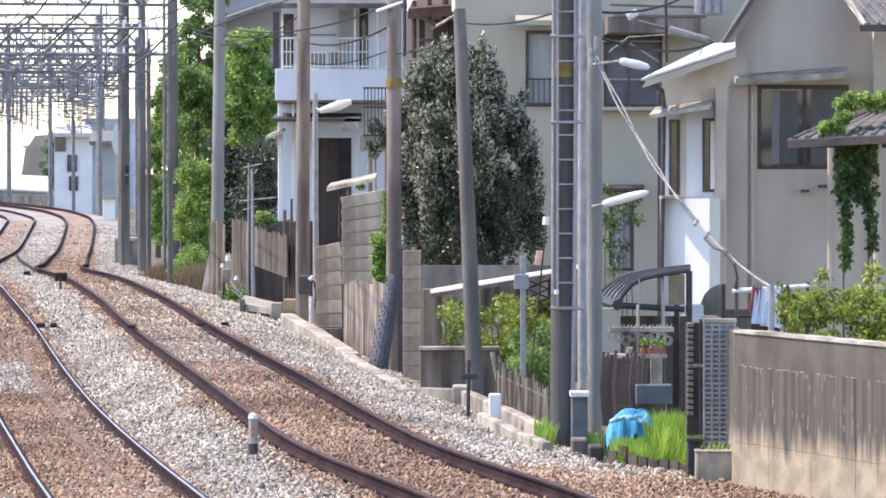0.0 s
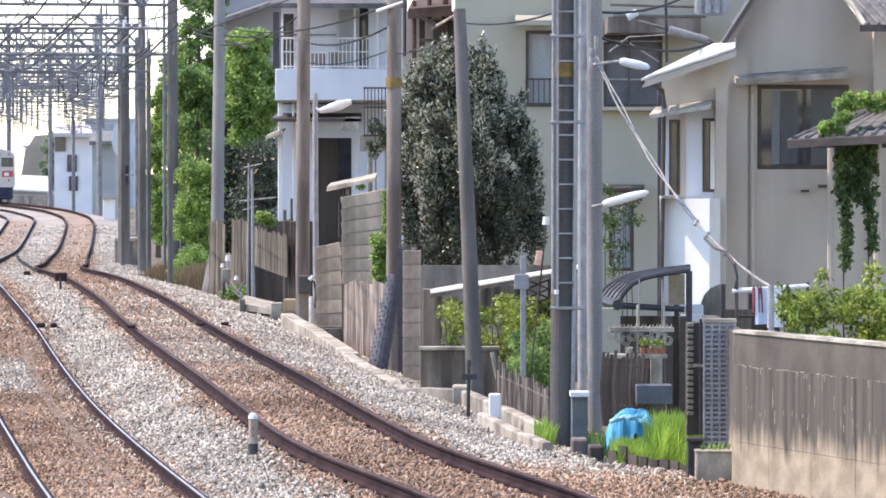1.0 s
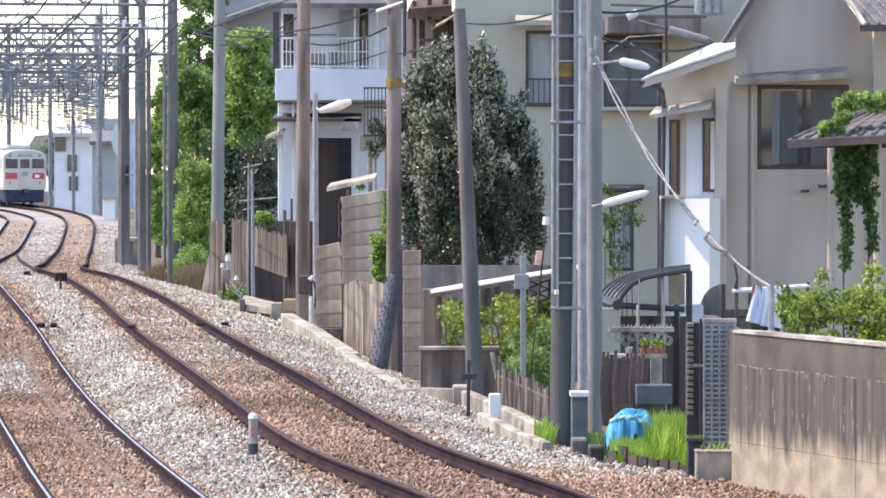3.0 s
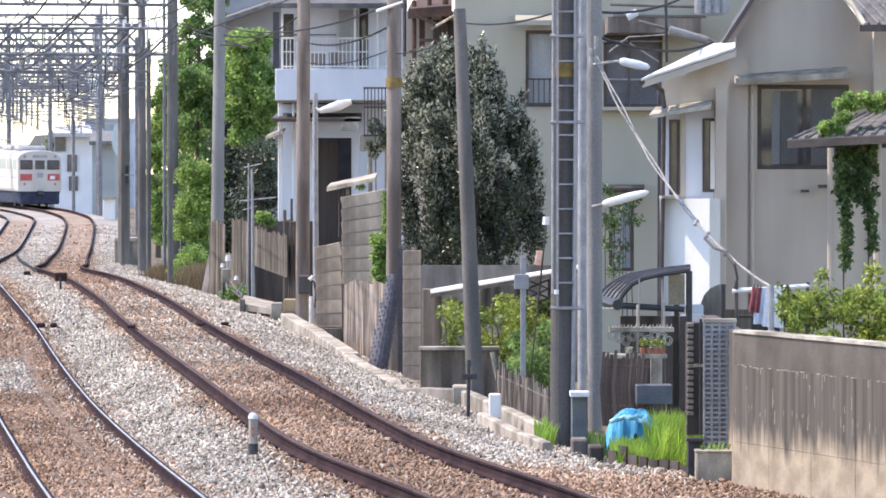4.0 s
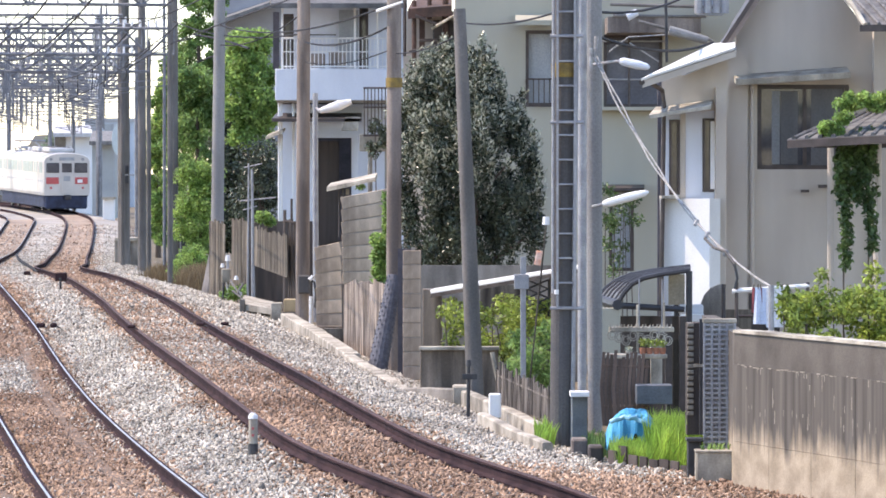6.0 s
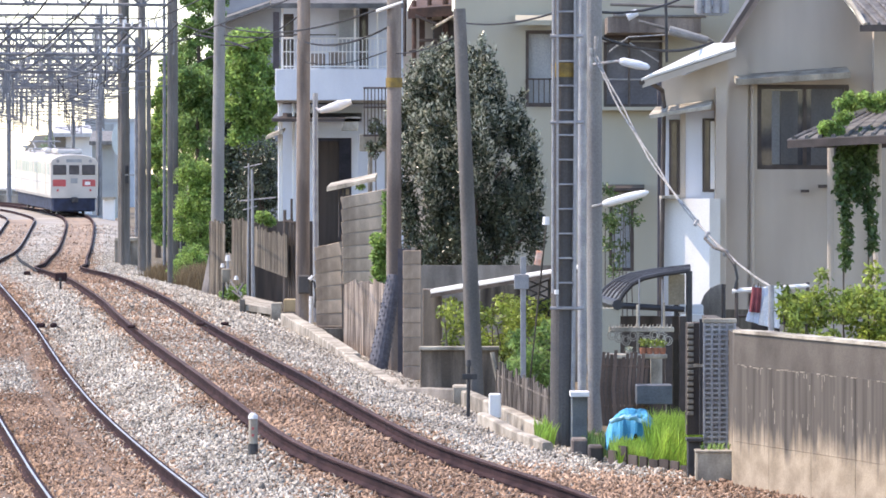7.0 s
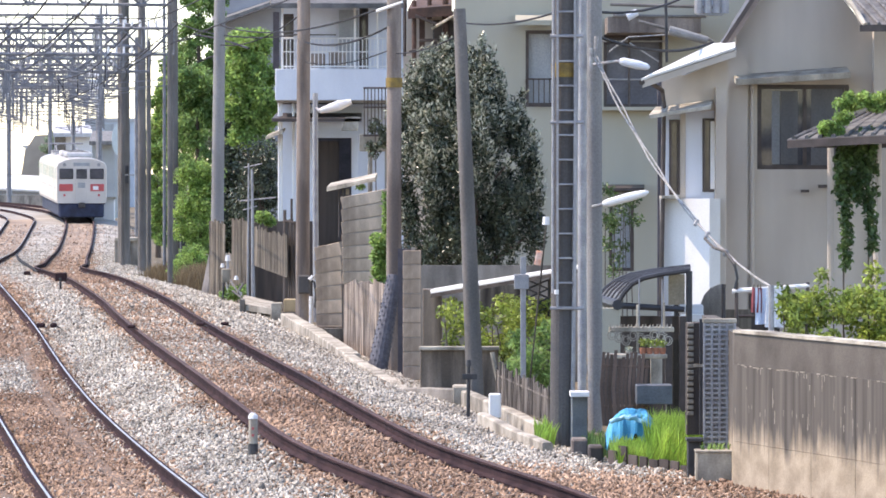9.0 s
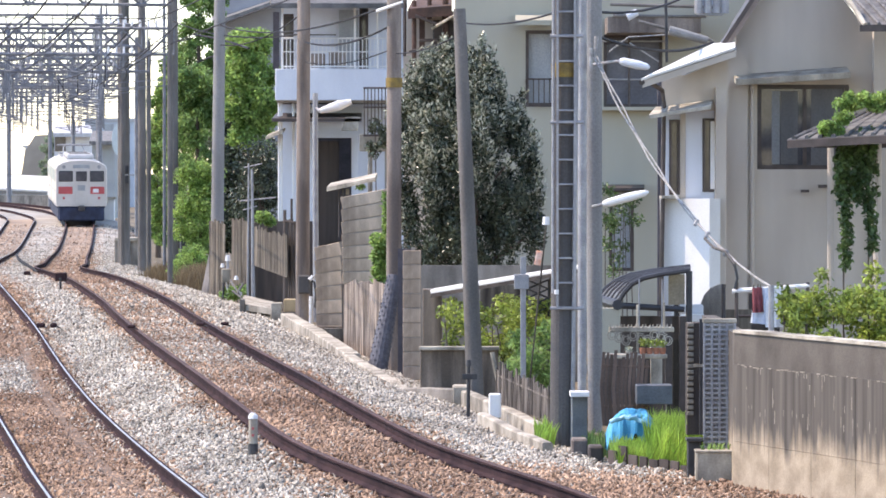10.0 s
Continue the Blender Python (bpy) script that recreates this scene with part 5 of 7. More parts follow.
def white_wing():
    Y = 55.93
    th = thing("house_wing", 3.751, Y, GZ, 0, "white plaster house wing with a bright sheet roof", "house")
    x0, x1 = 3.338, 4.301
    h1 = (3.441, 3.605, 2.513, 3.657)
    h2 = (3.949, 4.129, 2.556, 3.674)
    part("wall", wall_with_hole(x0, x1, GZ, 4.318, Y, 0.14, [h1, h2], [(x0, 4.318), (x1, 4.318), (x1, 4.619)]), M_PLASTER, th)
    # dark-coloured sheet in place of the shade indoors
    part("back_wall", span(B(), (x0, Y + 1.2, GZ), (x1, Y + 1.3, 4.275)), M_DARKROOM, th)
    part("upper_band", span(B(), (x0 - 0.01, Y - 0.02, 3.794), (x1 + 0.04, Y, 4.33)), M_STUCCO, th, "beige band under the eaves")
    part("gable_band", prism(B(), [(x0 + 0.35, 4.33), (x1 + 0.04, 4.33), (x1 + 0.04, 4.60)], "y", Y - 0.02, Y - 0.002), M_STUCCO, th)
    part("beige_strip", span(B(), (3.61, Y - 0.02, 2.46), (3.69, Y - 0.002, 3.79)), M_STUCCO, th)
    for h in (h1, h2):
        w = part("window", B_frame(h[0], h[1], h[2], h[3], Y + 0.02, 0.035), M_BROWNMETAL, th, "narrow dark-framed window")
        part("pane", span(B(), (h[0] + 0.03, Y + 0.05, h[2] + 0.03), (h[1] - 0.03, Y + 0.06, h[3] - 0.03)), M_GLASS, w)
    part("window_shade", span(B(), (4.067, Y - 0.06, 2.6), (4.135, Y - 0.05, 3.629)), M_WHITE, th, "white strip beside the window")
    eave, corner, back = (2.951, 54.7, 4.253), (4.394, 55.3, 4.735), (4.529, 57.0, 4.879)
    inner = (4.187, 57.0, 4.853)
    part("roof", slab(B(), [eave, corner, back, inner], 0.035), M_WHITEROOF, th, "bright white sheet roof")
    lowered = [(p[0] + 0.02, p[1] + 0.03, p[2] - 0.04) for p in (eave, corner, back, inner)]
    part("fascia", slab(B(), lowered, 0.10), M_STUCCO, th, "beige fascia under the roof sheet")
    part("gutter", rod(B(), (2.961, 54.721, 4.195), (3.189, 56.686, 4.268), 0.045, 0.045, 8), M_BROWNMETAL, th)
    bm = B()
    chain(bm, [(3.096, 55.023, 4.202), (3.318, 55.628, 4.097), (3.344, 55.628, 3.883), (3.286, 55.628, GZ)], 0.035, 8)
    part("downpipe", bm, M_BROWNMETAL, th, "dark brown downpipe")
    part("awning", slab(B(), [(3.071, 54.872, 3.71), (3.999, 54.872, 3.862), (4.11, 55.93, 3.966), (3.233, 55.93, 3.846)], 0.06), M_KERB, th, "small grey sheet awning")
    part("bay", box_wall("", (3.35, 55.779), (4.012, 55.779 - 0.5), GZ, 2.456, 0.3, M_PLASTER), M_WHITE, th, "white projecting bay")
    part("bay_cap", span(B(), (3.293, 55.326, 2.458), (3.583, 55.915, 2.5)), M_KERB, th)
    part("corner_board", span(B(), (3.294, 55.628, GZ), (3.336, 55.779, 2.456)), M_WHITE, th)
    part("side_return", span(B(), (4.13, 55.628, GZ), (4.284, 55.9, 4.136)), M_STUCCO, th, "beige corner strip")
    # rounded white screen and ledge in front
    sc = thing("garden_screen", 3.723, 51.395, GZ, 0, "white screen with a rounded shoulder", "screen")
    pts = [(3.589, GZ), (3.937, GZ), (3.937, 1.295), (3.858, 1.287), (3.747, 1.239), (3.66, 1.144), (3.605, 1.002), (3.589, 0.875)]
    part("panel", prism(B(), pts, "y", 51.395, 51.395 + 0.06), M_CONC, sc)
    part("edge", rod(B(), (3.917, 51.244, GZ), (3.917, 51.244, 1.299), 0.03), M_DARK, sc)
    part("ledge", span(B(), (3.276, 50.791, 0.899), (3.604, 51.091, 1.024), 0.01), M_WHITE, sc)
    part("ledge_block", span(B(), (3.415, 50.64, 0.796), (3.602, 50.94, 0.905), 0.01), M_WHITE, sc)


white_wing()


def laundry():
    rack = thing("laundry_pole", 4.458, 49.884, GZ, 0, "white laundry pole on dark uprights", "laundry pole")
    part("bar", rod(B(), (3.931, 49.884, 1.242), (4.975, 49.884, 1.319), 0.03, 0.03, 8), M_WHITE, rack)
    part("upper_bar", rod(B(), (4.088, 50.488, 1.253), (4.787, 50.488, 1.276), 0.018, 0.018, 8), M_WHITE, rack)
    for x in (3.99, 4.957):
        part("upright", rod(B(), (x, 49.884, GZ), (x, 49.884, 1.365), 0.025, 0.025, 8), M_BROWNMETAL, rack)
    part("crosspiece", rod(B(), (4.017, 50.186, 0.892), (5.006, 50.186, 0.892), 0.02, 0.02, 8), M_BROWNMETAL, rack)
    shed = thing("shed_wall", 4.299, 52.151, GZ, 0, "brown board shed wall behind washing", "shed")
    part("board", span(B(), (4.007, 52.151, 0.17), (4.383, 52.201, 0.91)), M_WOOD, shed)
    part("door", span(B(), (4.382, 52.605, 0.147), (4.826, 52.655, 1.119)), M_WOODDARK, shed)
    cloths = []
    towel = mat("towel_pale_blue", (0.62, 0.68, 0.80), (0.52, 0.58, 0.72), 0.9, 3, 50, 0.2)
    white = mat("cloth_white", (0.80, 0.80, 0.82), (0.70, 0.70, 0.74), 0.9, 3, 50, 0.2)
    red = mat("cloth_red", (0.32, 0.09, 0.10), (0.18, 0.05, 0.06), 0.9, 8, 50, 0.2)
    navy = mat("cloth_navy", (0.05, 0.06, 0.12), (0.03, 0.035, 0.07), 0.9, 8, 50, 0.2)
    for name, x, w, h, m, lab, amp in (("towel", 4.358, 0.24, 0.50, towel, "pale blue towel hanging on a laundry pole", 15), ("towel", 4.519, 0.26, 0.54, white, "white towel hanging on a laundry pole", 11),
                                       ("shirt", 4.266, 0.13, 0.34, red, "dark red cloth hanging on a laundry pole", 9), ("trousers", 4.65, 0.12, 0.5, navy, "navy cloth hanging on a laundry pole", 6)):
        z0 = 1.296
        th = thing(name, x, 49.884 - 0.04, z0, 0, lab, "laundry", "washing on the pole")
        bm = B()
        cols, rows = 8, 5
        grid = [[bm.verts.new((x + (i / cols - 0.5) * w * (1 + 0.12 * j / rows), 49.884 - 0.04 + 0.018 * math.sin(i * 1.7 + amp) * (0.3 + j / rows), z0 - h * j / rows)) for i in range(cols + 1)] for j in range(rows + 1)]
        for a, b in zip(grid, grid[1:]):
            for i in range(cols):
                bm.faces.new((a[i], a[i + 1], b[i + 1], b[i]))
        ob = part("cloth", bm, m, th)
        so = ob.modifiers.new("thick", "SOLIDIFY")
        so.thickness = 0.008
        for sx in (-0.35, 0.35):
            part("peg", box(B(), (x + sx * w, 49.884 - 0.04, z0 + 0.01), (0.012, 0.02, 0.06)), M_WOOD, th)
        cloths.append((th, x, 49.884 - 0.04, z0, amp))
    return cloths


CLOTHS = laundry()


def hedge():
    th = thing("hedge", 4.924, 45.349, GZ, 0, "bright green leafy garden shrub behind a wall", "shrub")
    cl = []
    for i in range(110):
        f = rng.random()
        x = 4.297 + f * 1.9
        top = 0.62 + 0.75 * f + 0.12 * math.sin(f * 17)
        cl.append((x, 45.349 + rng.random() * 1.4, GZ + 0.4 + rng.random() * (1.42 + 0.2 * f + 0.1 * math.sin(f * 15)), 0.2, 0.9))
    for x, z in ((4.652, 1.592), (4.707, 1.385), (5.237, 1.661), (5.168, 1.454), (4.239, 1.33), (4.136, 1.385), (4.308, 1.11)):
        cl.append((x, 44.744, z, 0.13, 1.2))
    leaves("foliage", cl, 17000, 0.075, M_LEAF_HEDGE, th, rng)
    bm = B()
    for i in range(9):
        x = 4.332 + i * 0.2
        rod(bm, (x, 45.349 + 0.5, GZ), (x + rng.normal() * 0.1, 45.349 + 0.5, GZ + 1.7), 0.02, 0.008, 5)
    part("stem", bm, M_BARK, th)


hedge()


# ---- ladder, cables and lamps on the near poles ----
def pole_fittings():
    y = 46.709 - 0.19
    lad = thing("ladder", 1.566, y, 1.117, 0, "narrow grey steel ladder strapped to a pole", "ladder")
    for x in (1.449, 1.67):
        part("stile", span(B(), (x - 0.014, y - 0.02, 1.129), (x + 0.014, y + 0.02, 9.0)), M_STEEL, lad)
    z = 1.15
    while z < 8.9:
        part("rung", rod(B(), (1.449, y, z), (1.67, y, z), 0.013, 0.013, 6), M_STEEL, lad)
        z += 0.312
    for yy in (1.15, 3.506, 4.597):
        part("clamp", rod(B(), (1.356, y + 0.01, yy - 0.01), (1.784, y + 0.01, yy - 0.01), 0.022, 0.022, 6), M_STEEL, lad)
    cd = thing("conduit", 1.408, y, GZ, 0, "pale cable conduit running up a pole", "conduit")
    part("pipe", rod(B(), (1.392, y + 0.03, 1.329), (1.406, y + 0.03, 9.0), 0.02, 0.02, 8), M_STEEL, cd)
    part("pipe", rod(B(), (1.642, y + 0.06, GZ), (1.742, y + 0.06, 9.0), 0.028, 0.028, 8), M_STEEL, cd)
    part("insulator", rod(B(), (1.437, y - 0.03, 1.32), (1.437, y - 0.03, 1.377), 0.03, 0.03, 8), M_WHITE, cd)
    # stay cable with white sheath
    g = thing("stay_cable", 1.979, 48.372, GZ, 0, "twisted white stay cables anchored in a garden", "cable")
    p0, p1 = Vector((1.99, 48.674, 4.396)), Vector((3.988, 44.593, 1.473))
    for off in (0.0, 0.05):
        bm = B()
        pts = [p0.lerp(p1, i / 24) + Vector((off * (1 - i / 24) + 0.012 * math.sin(i * 1.3 + off * 60), 0, -0.43 * 4 * (i / 24) * (1 - i / 24))) for i in range(25)]
        chain(bm, pts, 0.011, 6)
        part("strand", bm, M_WIREWHITE, g)
    for f in (0.6, 0.66, 0.76):
        c = p0.lerp(p1, f) - Vector((0, 0, 1.72 * f * (1 - f)))
        part("grip", box(B(), tuple(c), (0.05, 0.05, 0.09), 0.01, 0, 0, 30), M_STEEL, g)
    bm = B()
    chain(bm, [(3.263, 45.802, 2.04), (3.358, 45.651, 1.931), (3.501, 45.5, 1.878), (3.601, 45.349, 1.728), (3.636, 45.349, 1.56), (3.602, 45.349, 1.421)], 0.018, 6)
    part("loop", bm, M_DARK, g, "dark slack loop of cable")
    part("anchor", rod(B(), (p1.x, p1.y, GZ), (p1.x, p1.y, p1.z + 0.02), 0.035, 0.035, 8), M_STEEL, g)
    for a, b in (((1.954, 48.523, 4.503), (1.947, 48.523, 4.198)), ((2.028, 48.523, 4.66), (1.999, 48.523, 4.362))):
        part("insulator", rod(B(), a, b, 0.03, 0.024, 8), M_WIREWHITE, g, "pale tension insulator")
    # lamps
    for a, b, lab, m in (((2.32, 48.372, 4.327), (2.721, 48.372, 4.238), "pale blue street lamp head on an arm", M_PLASTER), ((2.099, 48.372, 2.439), (2.709, 48.372, 2.602), "white tube street lamp on a pole", M_WHITE)):
        lp = thing("street_lamp", a[0], a[1], a[2], 0, lab, "street lamp", "street lamps")
        va, vb = Vector(a), Vector(b)
        bm = B()
        for f0, f1, q0, q1 in ((0, 0.12, 0.03, 0.055), (0.12, 0.6, 0.055, 0.06), (0.6, 0.9, 0.06, 0.045), (0.9, 1, 0.045, 0.015)):
            rod(bm, va.lerp(vb, f0), va.lerp(vb, f1), q0, q1, 12)
        part("hood", bm, m, lp)
        part("arm", rod(B(), va, (1.998, 48.977, a[2] - 0.03), 0.02, 0.02, 6), M_STEEL, lp)
    lp = thing("street_lamp", -2.387, 84.349, 4.326, 0, "white tube street lamp on a pole", "street lamp", "street lamps")
    va, vb = Vector((-2.827, 84.349, 4.236)), Vector((-2.101, 84.349, 4.456))
    part("hood", rod(rod(B(), va, va.lerp(vb, 0.6), 0.06, 0.12, 12), va.lerp(vb, 0.6), vb, 0.12, 0.06, 12), M_WHITE, lp)
    part("arm", rod(B(), va, (-2.93, 84.651, 4.331), 0.03, 0.03, 6), M_STEEL, lp)
    lp = thing("street_lamp", -0.983, 68.023, 5.826, 0, "thin white lamp arm high on a pole", "street lamp", "street lamps")
    part("arm", rod(B(), (-1.148, 64.395, 5.67), (-0.706, 63.791, 5.801), 0.035, 0.02, 8), M_WHITE, lp)
    part("clamp", rod(B(), (-1.148, 64.395, 5.67), (-0.849, 64.244, 5.742), 0.02, 0.02, 6), M_STEEL, lp)


pole_fittings()


# ---- the khaki building behind the tree ----
def back_building():
    Y = 75.581
    th = thing("apartment_building", 2.511, Y, GZ, 0, "khaki stucco building behind a dark evergreen tree", "building")
    x0, x1 = 0.256, 7.626
    h1 = (1.697, 2.337, 4.201, 5.757)
    h2 = (3.302, 4.511, 4.178, 5.664)
    h3 = (3.418, 3.929, 0.807, 2.493)
    part("front_wall", wall_with_hole(x0, x1, GZ, 8.4, Y, 0.2, [h1, h2, h3]), M_STUCCO2, th)
    # dark sheet behind the openings replaces real room shade
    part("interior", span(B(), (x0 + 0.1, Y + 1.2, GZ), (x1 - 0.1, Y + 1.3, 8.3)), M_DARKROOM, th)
    part("side_wall", span(B(), (x0, Y + 0.21, GZ), (x0 + 0.2, Y + 8, 8.4)), M_STUCCO2, th)
    for h in (h1, h3):
        w = part("window", B_frame(h[0], h[1], h[2], h[3], Y + 0.06), M_BROWNMETAL, th, "tall window with frosted panes")
        part("pane", span(B(), (h[0] + 0.05, Y + 0.1, h[2] + 0.05), (h[1] - 0.05, Y + 0.12, h[3] - 0.05)), M_CURTAIN, w)
    bm = B()
    for i in range(6):
        x = h1[0] + 0.05 + i * 0.11
        rod(bm, (x, Y - 0.12, h1[2]), (x, Y - 0.12, h1[2] + 0.55), 0.012, 0.012, 5)
    rod(bm, (h1[0], Y - 0.12, h1[2] + 0.55), (h1[1], Y - 0.12, h1[2] + 0.55), 0.018, 0.018, 5)
    rod(bm, (h1[0], Y - 0.12, h1[2]), (h1[1], Y - 0.12, h1[2]), 0.018, 0.018, 5)
    rod(bm, (h1[0], Y - 0.12, h1[2] + 0.5), (h1[0], Y + 0.05, h1[2] + 0.5), 0.015, 0.015, 5)
    rod(bm, (h1[1], Y - 0.12, h1[2] + 0.5), (h1[1], Y + 0.05, h1[2] + 0.5), 0.015, 0.015, 5)
    part("window_guard", bm, M_BROWNMETAL, th)
    part("awning", slab(B(), [(1.457, 74.07, 5.904), (2.288, 74.07, 5.904), (2.335, 75.581, 6.082), (1.487, 75.581, 6.082)], 0.1), M_STUCCO2, th)
    part("awning", slab(B(), [(3.236, 74.07, 2.524), (4.056, 74.07, 2.524), (4.139, 75.581, 2.586), (3.302, 75.581, 2.586)], 0.06), M_BROWNMETAL, th)
    slate = mat("slate_glass", (0.13, 0.13, 0.155), (0.085, 0.085, 0.105), 0.3, 1.5, 20, 0.02)
    w = part("window", B_frame(h2[0], h2[1], h2[2], h2[3], Y + 0.06), M_BROWNMETAL, th, "wide slate-grey terrace window")
    for k in range(3):
        xa = h2[0] + 0.07 + (h2[1] - h2[0] - 0.14) * k / 3
        part("pane", span(B(), (xa, Y + 0.09 + 0.02 * (k % 2), h2[2] + 0.05), (xa + (h2[1] - h2[0]) / 3 - 0.03, Y + 0.105 + 0.02 * (k % 2), h2[3] - 0.05)), slate, w)
    # balcony with beams
    for z in (5.521, 4.74):
        part("balcony_rail", rod(B(), (h2[0] - 0.05, Y - 0.3, z), (h2[1] + 0.1, Y - 0.3, z), 0.02, 0.02, 6), M_STEEL, th)
    part("balcony_post", rod(B(), (3.809, Y - 0.3, 4.142), (3.809, Y - 0.3, 5.659), 0.03, 0.03, 6), M_BROWNMETAL, th)
    part("balcony_floor", span(B(), (h2[0] - 0.1, Y - 0.35, 4.108), (h2[1] + 0.1, Y + 0.1, 4.178)), M_STUCCO2, th)
    part("parapet", span(B(), (3.315, 74.07, 5.654), (5.195, Y + 0.1, 5.973)), M_POLE_BROWN, th, "dark weathered terrace parapet")
    for a, b in (((3.369, 74.07, 6.223), (5.759, 74.07, 6.154)), ((3.426, 74.07, 5.995), (5.304, 74.07, 5.973)), ((3.922, 73.767, 5.869), (5.397, 73.767, 5.484))):
        part("beam", rod(B(), a, b, 0.035, 0.028, 8), M_POLE, th, "grey balcony beam")
    part("water_tank", span(B(), (5.12, 74.372, 6.031), (5.759, 74.972, 6.487), 0.08), mat("tank_blue", (0.55, 0.62, 0.74), (0.42, 0.5, 0.62), 0.4, 14, 60, 0.2), th, "pale blue tank on the roof terrace")
    part("drum", rod(B(), (4.498, 73.163, 5.665), (5.262, 73.163, 5.463), 0.10, 0.08, 12), M_POLE_PALE, th, "grey rolled blind on the terrace")
    for k, x in enumerate((5.128, 5.31, 5.492, 5.65)):
        part("steel_tank", rod(B(), (x, 73.767, 6.028), (x, 73.767, 6.526), 0.085, 0.085, 12), M_STEEL, th, "shiny upright steel tank")
    for a, b in (((3.306, 73.163, 5.238), (3.688, 73.163, 5.531)), ((3.688, 73.163, 5.531), (4.408, 73.163, 5.575)), ((3.711, 73.163, 5.418), (4.296, 73.163, 5.036))):
        part("conduit", rod(B(), a, b, 0.014, 0.014, 6), M_WIREWHITE, th, "thin pale cable")
    part("bent_pipe", rod(B(), (3.665, 73.163, 5.935), (3.868, 73.163, 6.025), 0.09, 0.07, 10), M_PLASTER, th, "pale blue duct")
    part("pipe", rod(B(), (4.447, 73.465, 6.511), (4.472, 73.465, 5.045), 0.03, 0.03, 6), M_DARK, th)
    vine = thing("climbing_plant", 3.433, 69.535, GZ, 0, "sparse climbing plant on a pale wall", "climbing plant")
    cl = [(3.059 + rng.random() * 0.62, 69.535 + rng.random() * 0.5, 0.76 + rng.random() * 1.75, 0.17, 1.0) for i in range(15)]
    cl += [(3.112, 69.535, 2.526, 0.15, 1.0), (3.701, 69.535, 1.937, 0.13, 1.0)]
    leaves("foliage", cl, 1100, 0.075, M_LEAF_IVY, vine, rng)
    bm = B()
    for i in range(6):
        x = 3.08 + i * 0.11
        rod(bm, (x, 69.535 + 0.2, GZ), (x + 0.1 * math.sin(i), 69.535 + 0.2, 2.151), 0.014, 0.006, 5)
    part("stem", bm, M_BARK, vine)


back_building()


# ---- lean-to, garden walls and bushes beneath the tree ----
def lean_to():
    th = thing("lean_to", 0.77, 58.198, GZ, 0, "garden lean-to with a bright white sheet roof edge", "shed")
    part("roof", slab(B(), [(-0.195, 57.442, 0.982), (2.1, 55.93, 1.42), (2.15, 57.15, 1.425), (-0.20, 58.66, 0.99)], 0.03), M_WHITEROOF, th, "bright white roof sheet")
    part("fascia", slab(B(), [(-0.194, 57.291, 0.96), (2.095, 55.779, 1.389), (2.097, 55.855, 1.387), (-0.194, 57.366, 0.958)], 0.06), M_WOODDARK, th)
    part("pillar", span(B(), (-0.324, 58.349, -0.604), (-0.018, 58.649, 0.996), 0.01), M_OLDWALL, th, "pale corner pillar")
    part("back_wall", span(B(), (-0.372, 61.977, -0.917), (2.346, 62.097, 1.279)), M_CONC, th)
    part("low_wall", span(B(), (-0.337, 54.721, -0.723), (0.826, 54.861, 0.221), 0.01), M_OLDWALL, th, "stained grey low wall")
    part("coping", span(B(), (-0.353, 54.645, 0.208), (0.841, 54.845, 0.259), 0.006), M_KERB, th)
    part("sill", rod(B(), (0.599, 58.953, 0.604), (1.733, 58.953, 0.604), 0.03, 0.03, 6), M_BROWNMETAL, th)
    part("panel", span(B(), (0.614, 60.465, 0.574), (1.312, 60.515, 0.993)), M_WOOD, th, "brown board panel")
    part("post", rod(B(), (1.688, 57.442, GZ), (1.688, 57.442, 1.221), 0.035, 0.035, 6), M_BROWNMETAL, th)
    lat = thing("trellis", 1.465, 56.686, 0.614, 0, "dark expanding trellis under a lean-to roof", "trellis")
    for i in range(4):
        for s in (-1, 1):
            z0 = 0.632 + i * 0.14
            part("slat", rod(B(), (1.465 - s * 0.16, 56.686 + s * 0.01, z0), (1.465 + s * 0.16, 56.686 + s * 0.01, z0 + 0.14), 0.014, 0.014, 5), M_DARK, lat)
    for x in (1.299, 1.63):
        part("upright", rod(B(), (x, 56.686 + 0.03, GZ), (x, 56.686 + 0.03, 1.199), 0.014, 0.014, 5), M_DARK, lat)
    bush = thing("bush", 0.912, 55.93, GZ, 0, "bright yellow-green bush under a lean-to", "bush")
    cl = [(0.095 + rng.random() * 1.55, 55.779 + rng.random() * 1.4, GZ + 0.6 + rng.random() * 0.85, 0.22, 0.9) for i in range(34)]
    cl += [(0.647 + rng.normal() * 0.1, 55.326, 0.686 + rng.normal() * 0.05, 0.14, 1) for i in range(4)]
    cl += [(0.136, 57.442, 0.734, 0.2, 1.0), (0.119, 57.442, 0.247, 0.18, 1.0)]
    leaves("foliage", cl, 5200, 0.075, M_LEAF_HEDGE, bush, rng)
    bm = B()
    for i in range(7):
        x = 0.138 + i * 0.22
        rod(bm, (x, 55.93, GZ), (x + rng.normal() * 0.1, 55.93, GZ + 1.2), 0.018, 0.008, 5)
    part("stem", bm, M_BARK, bush)
    bush = thing("bush", 1.351, 52.907, GZ, 0, "dark green bush behind a slat fence", "bush")
    cl = [(0.985 + rng.random() * 0.6, 52.302 + rng.random() * 0.8, GZ + 0.3 + rng.random() * 1.0, 0.2, 0.9) for i in range(16)]
    leaves("foliage", cl, 2600, 0.07, M_LEAF_MID, bush, rng)
    part("stem", rod(B(), (1.269, 52.907, GZ), (1.269, 52.907, GZ + 1.0), 0.02, 0.01, 5), M_BARK, bush)
    # bent steel post with cross-piece
    p = thing("steel_post", 1.139, 52.151, GZ, 0, "grey steel post with a short cross-piece", "post")
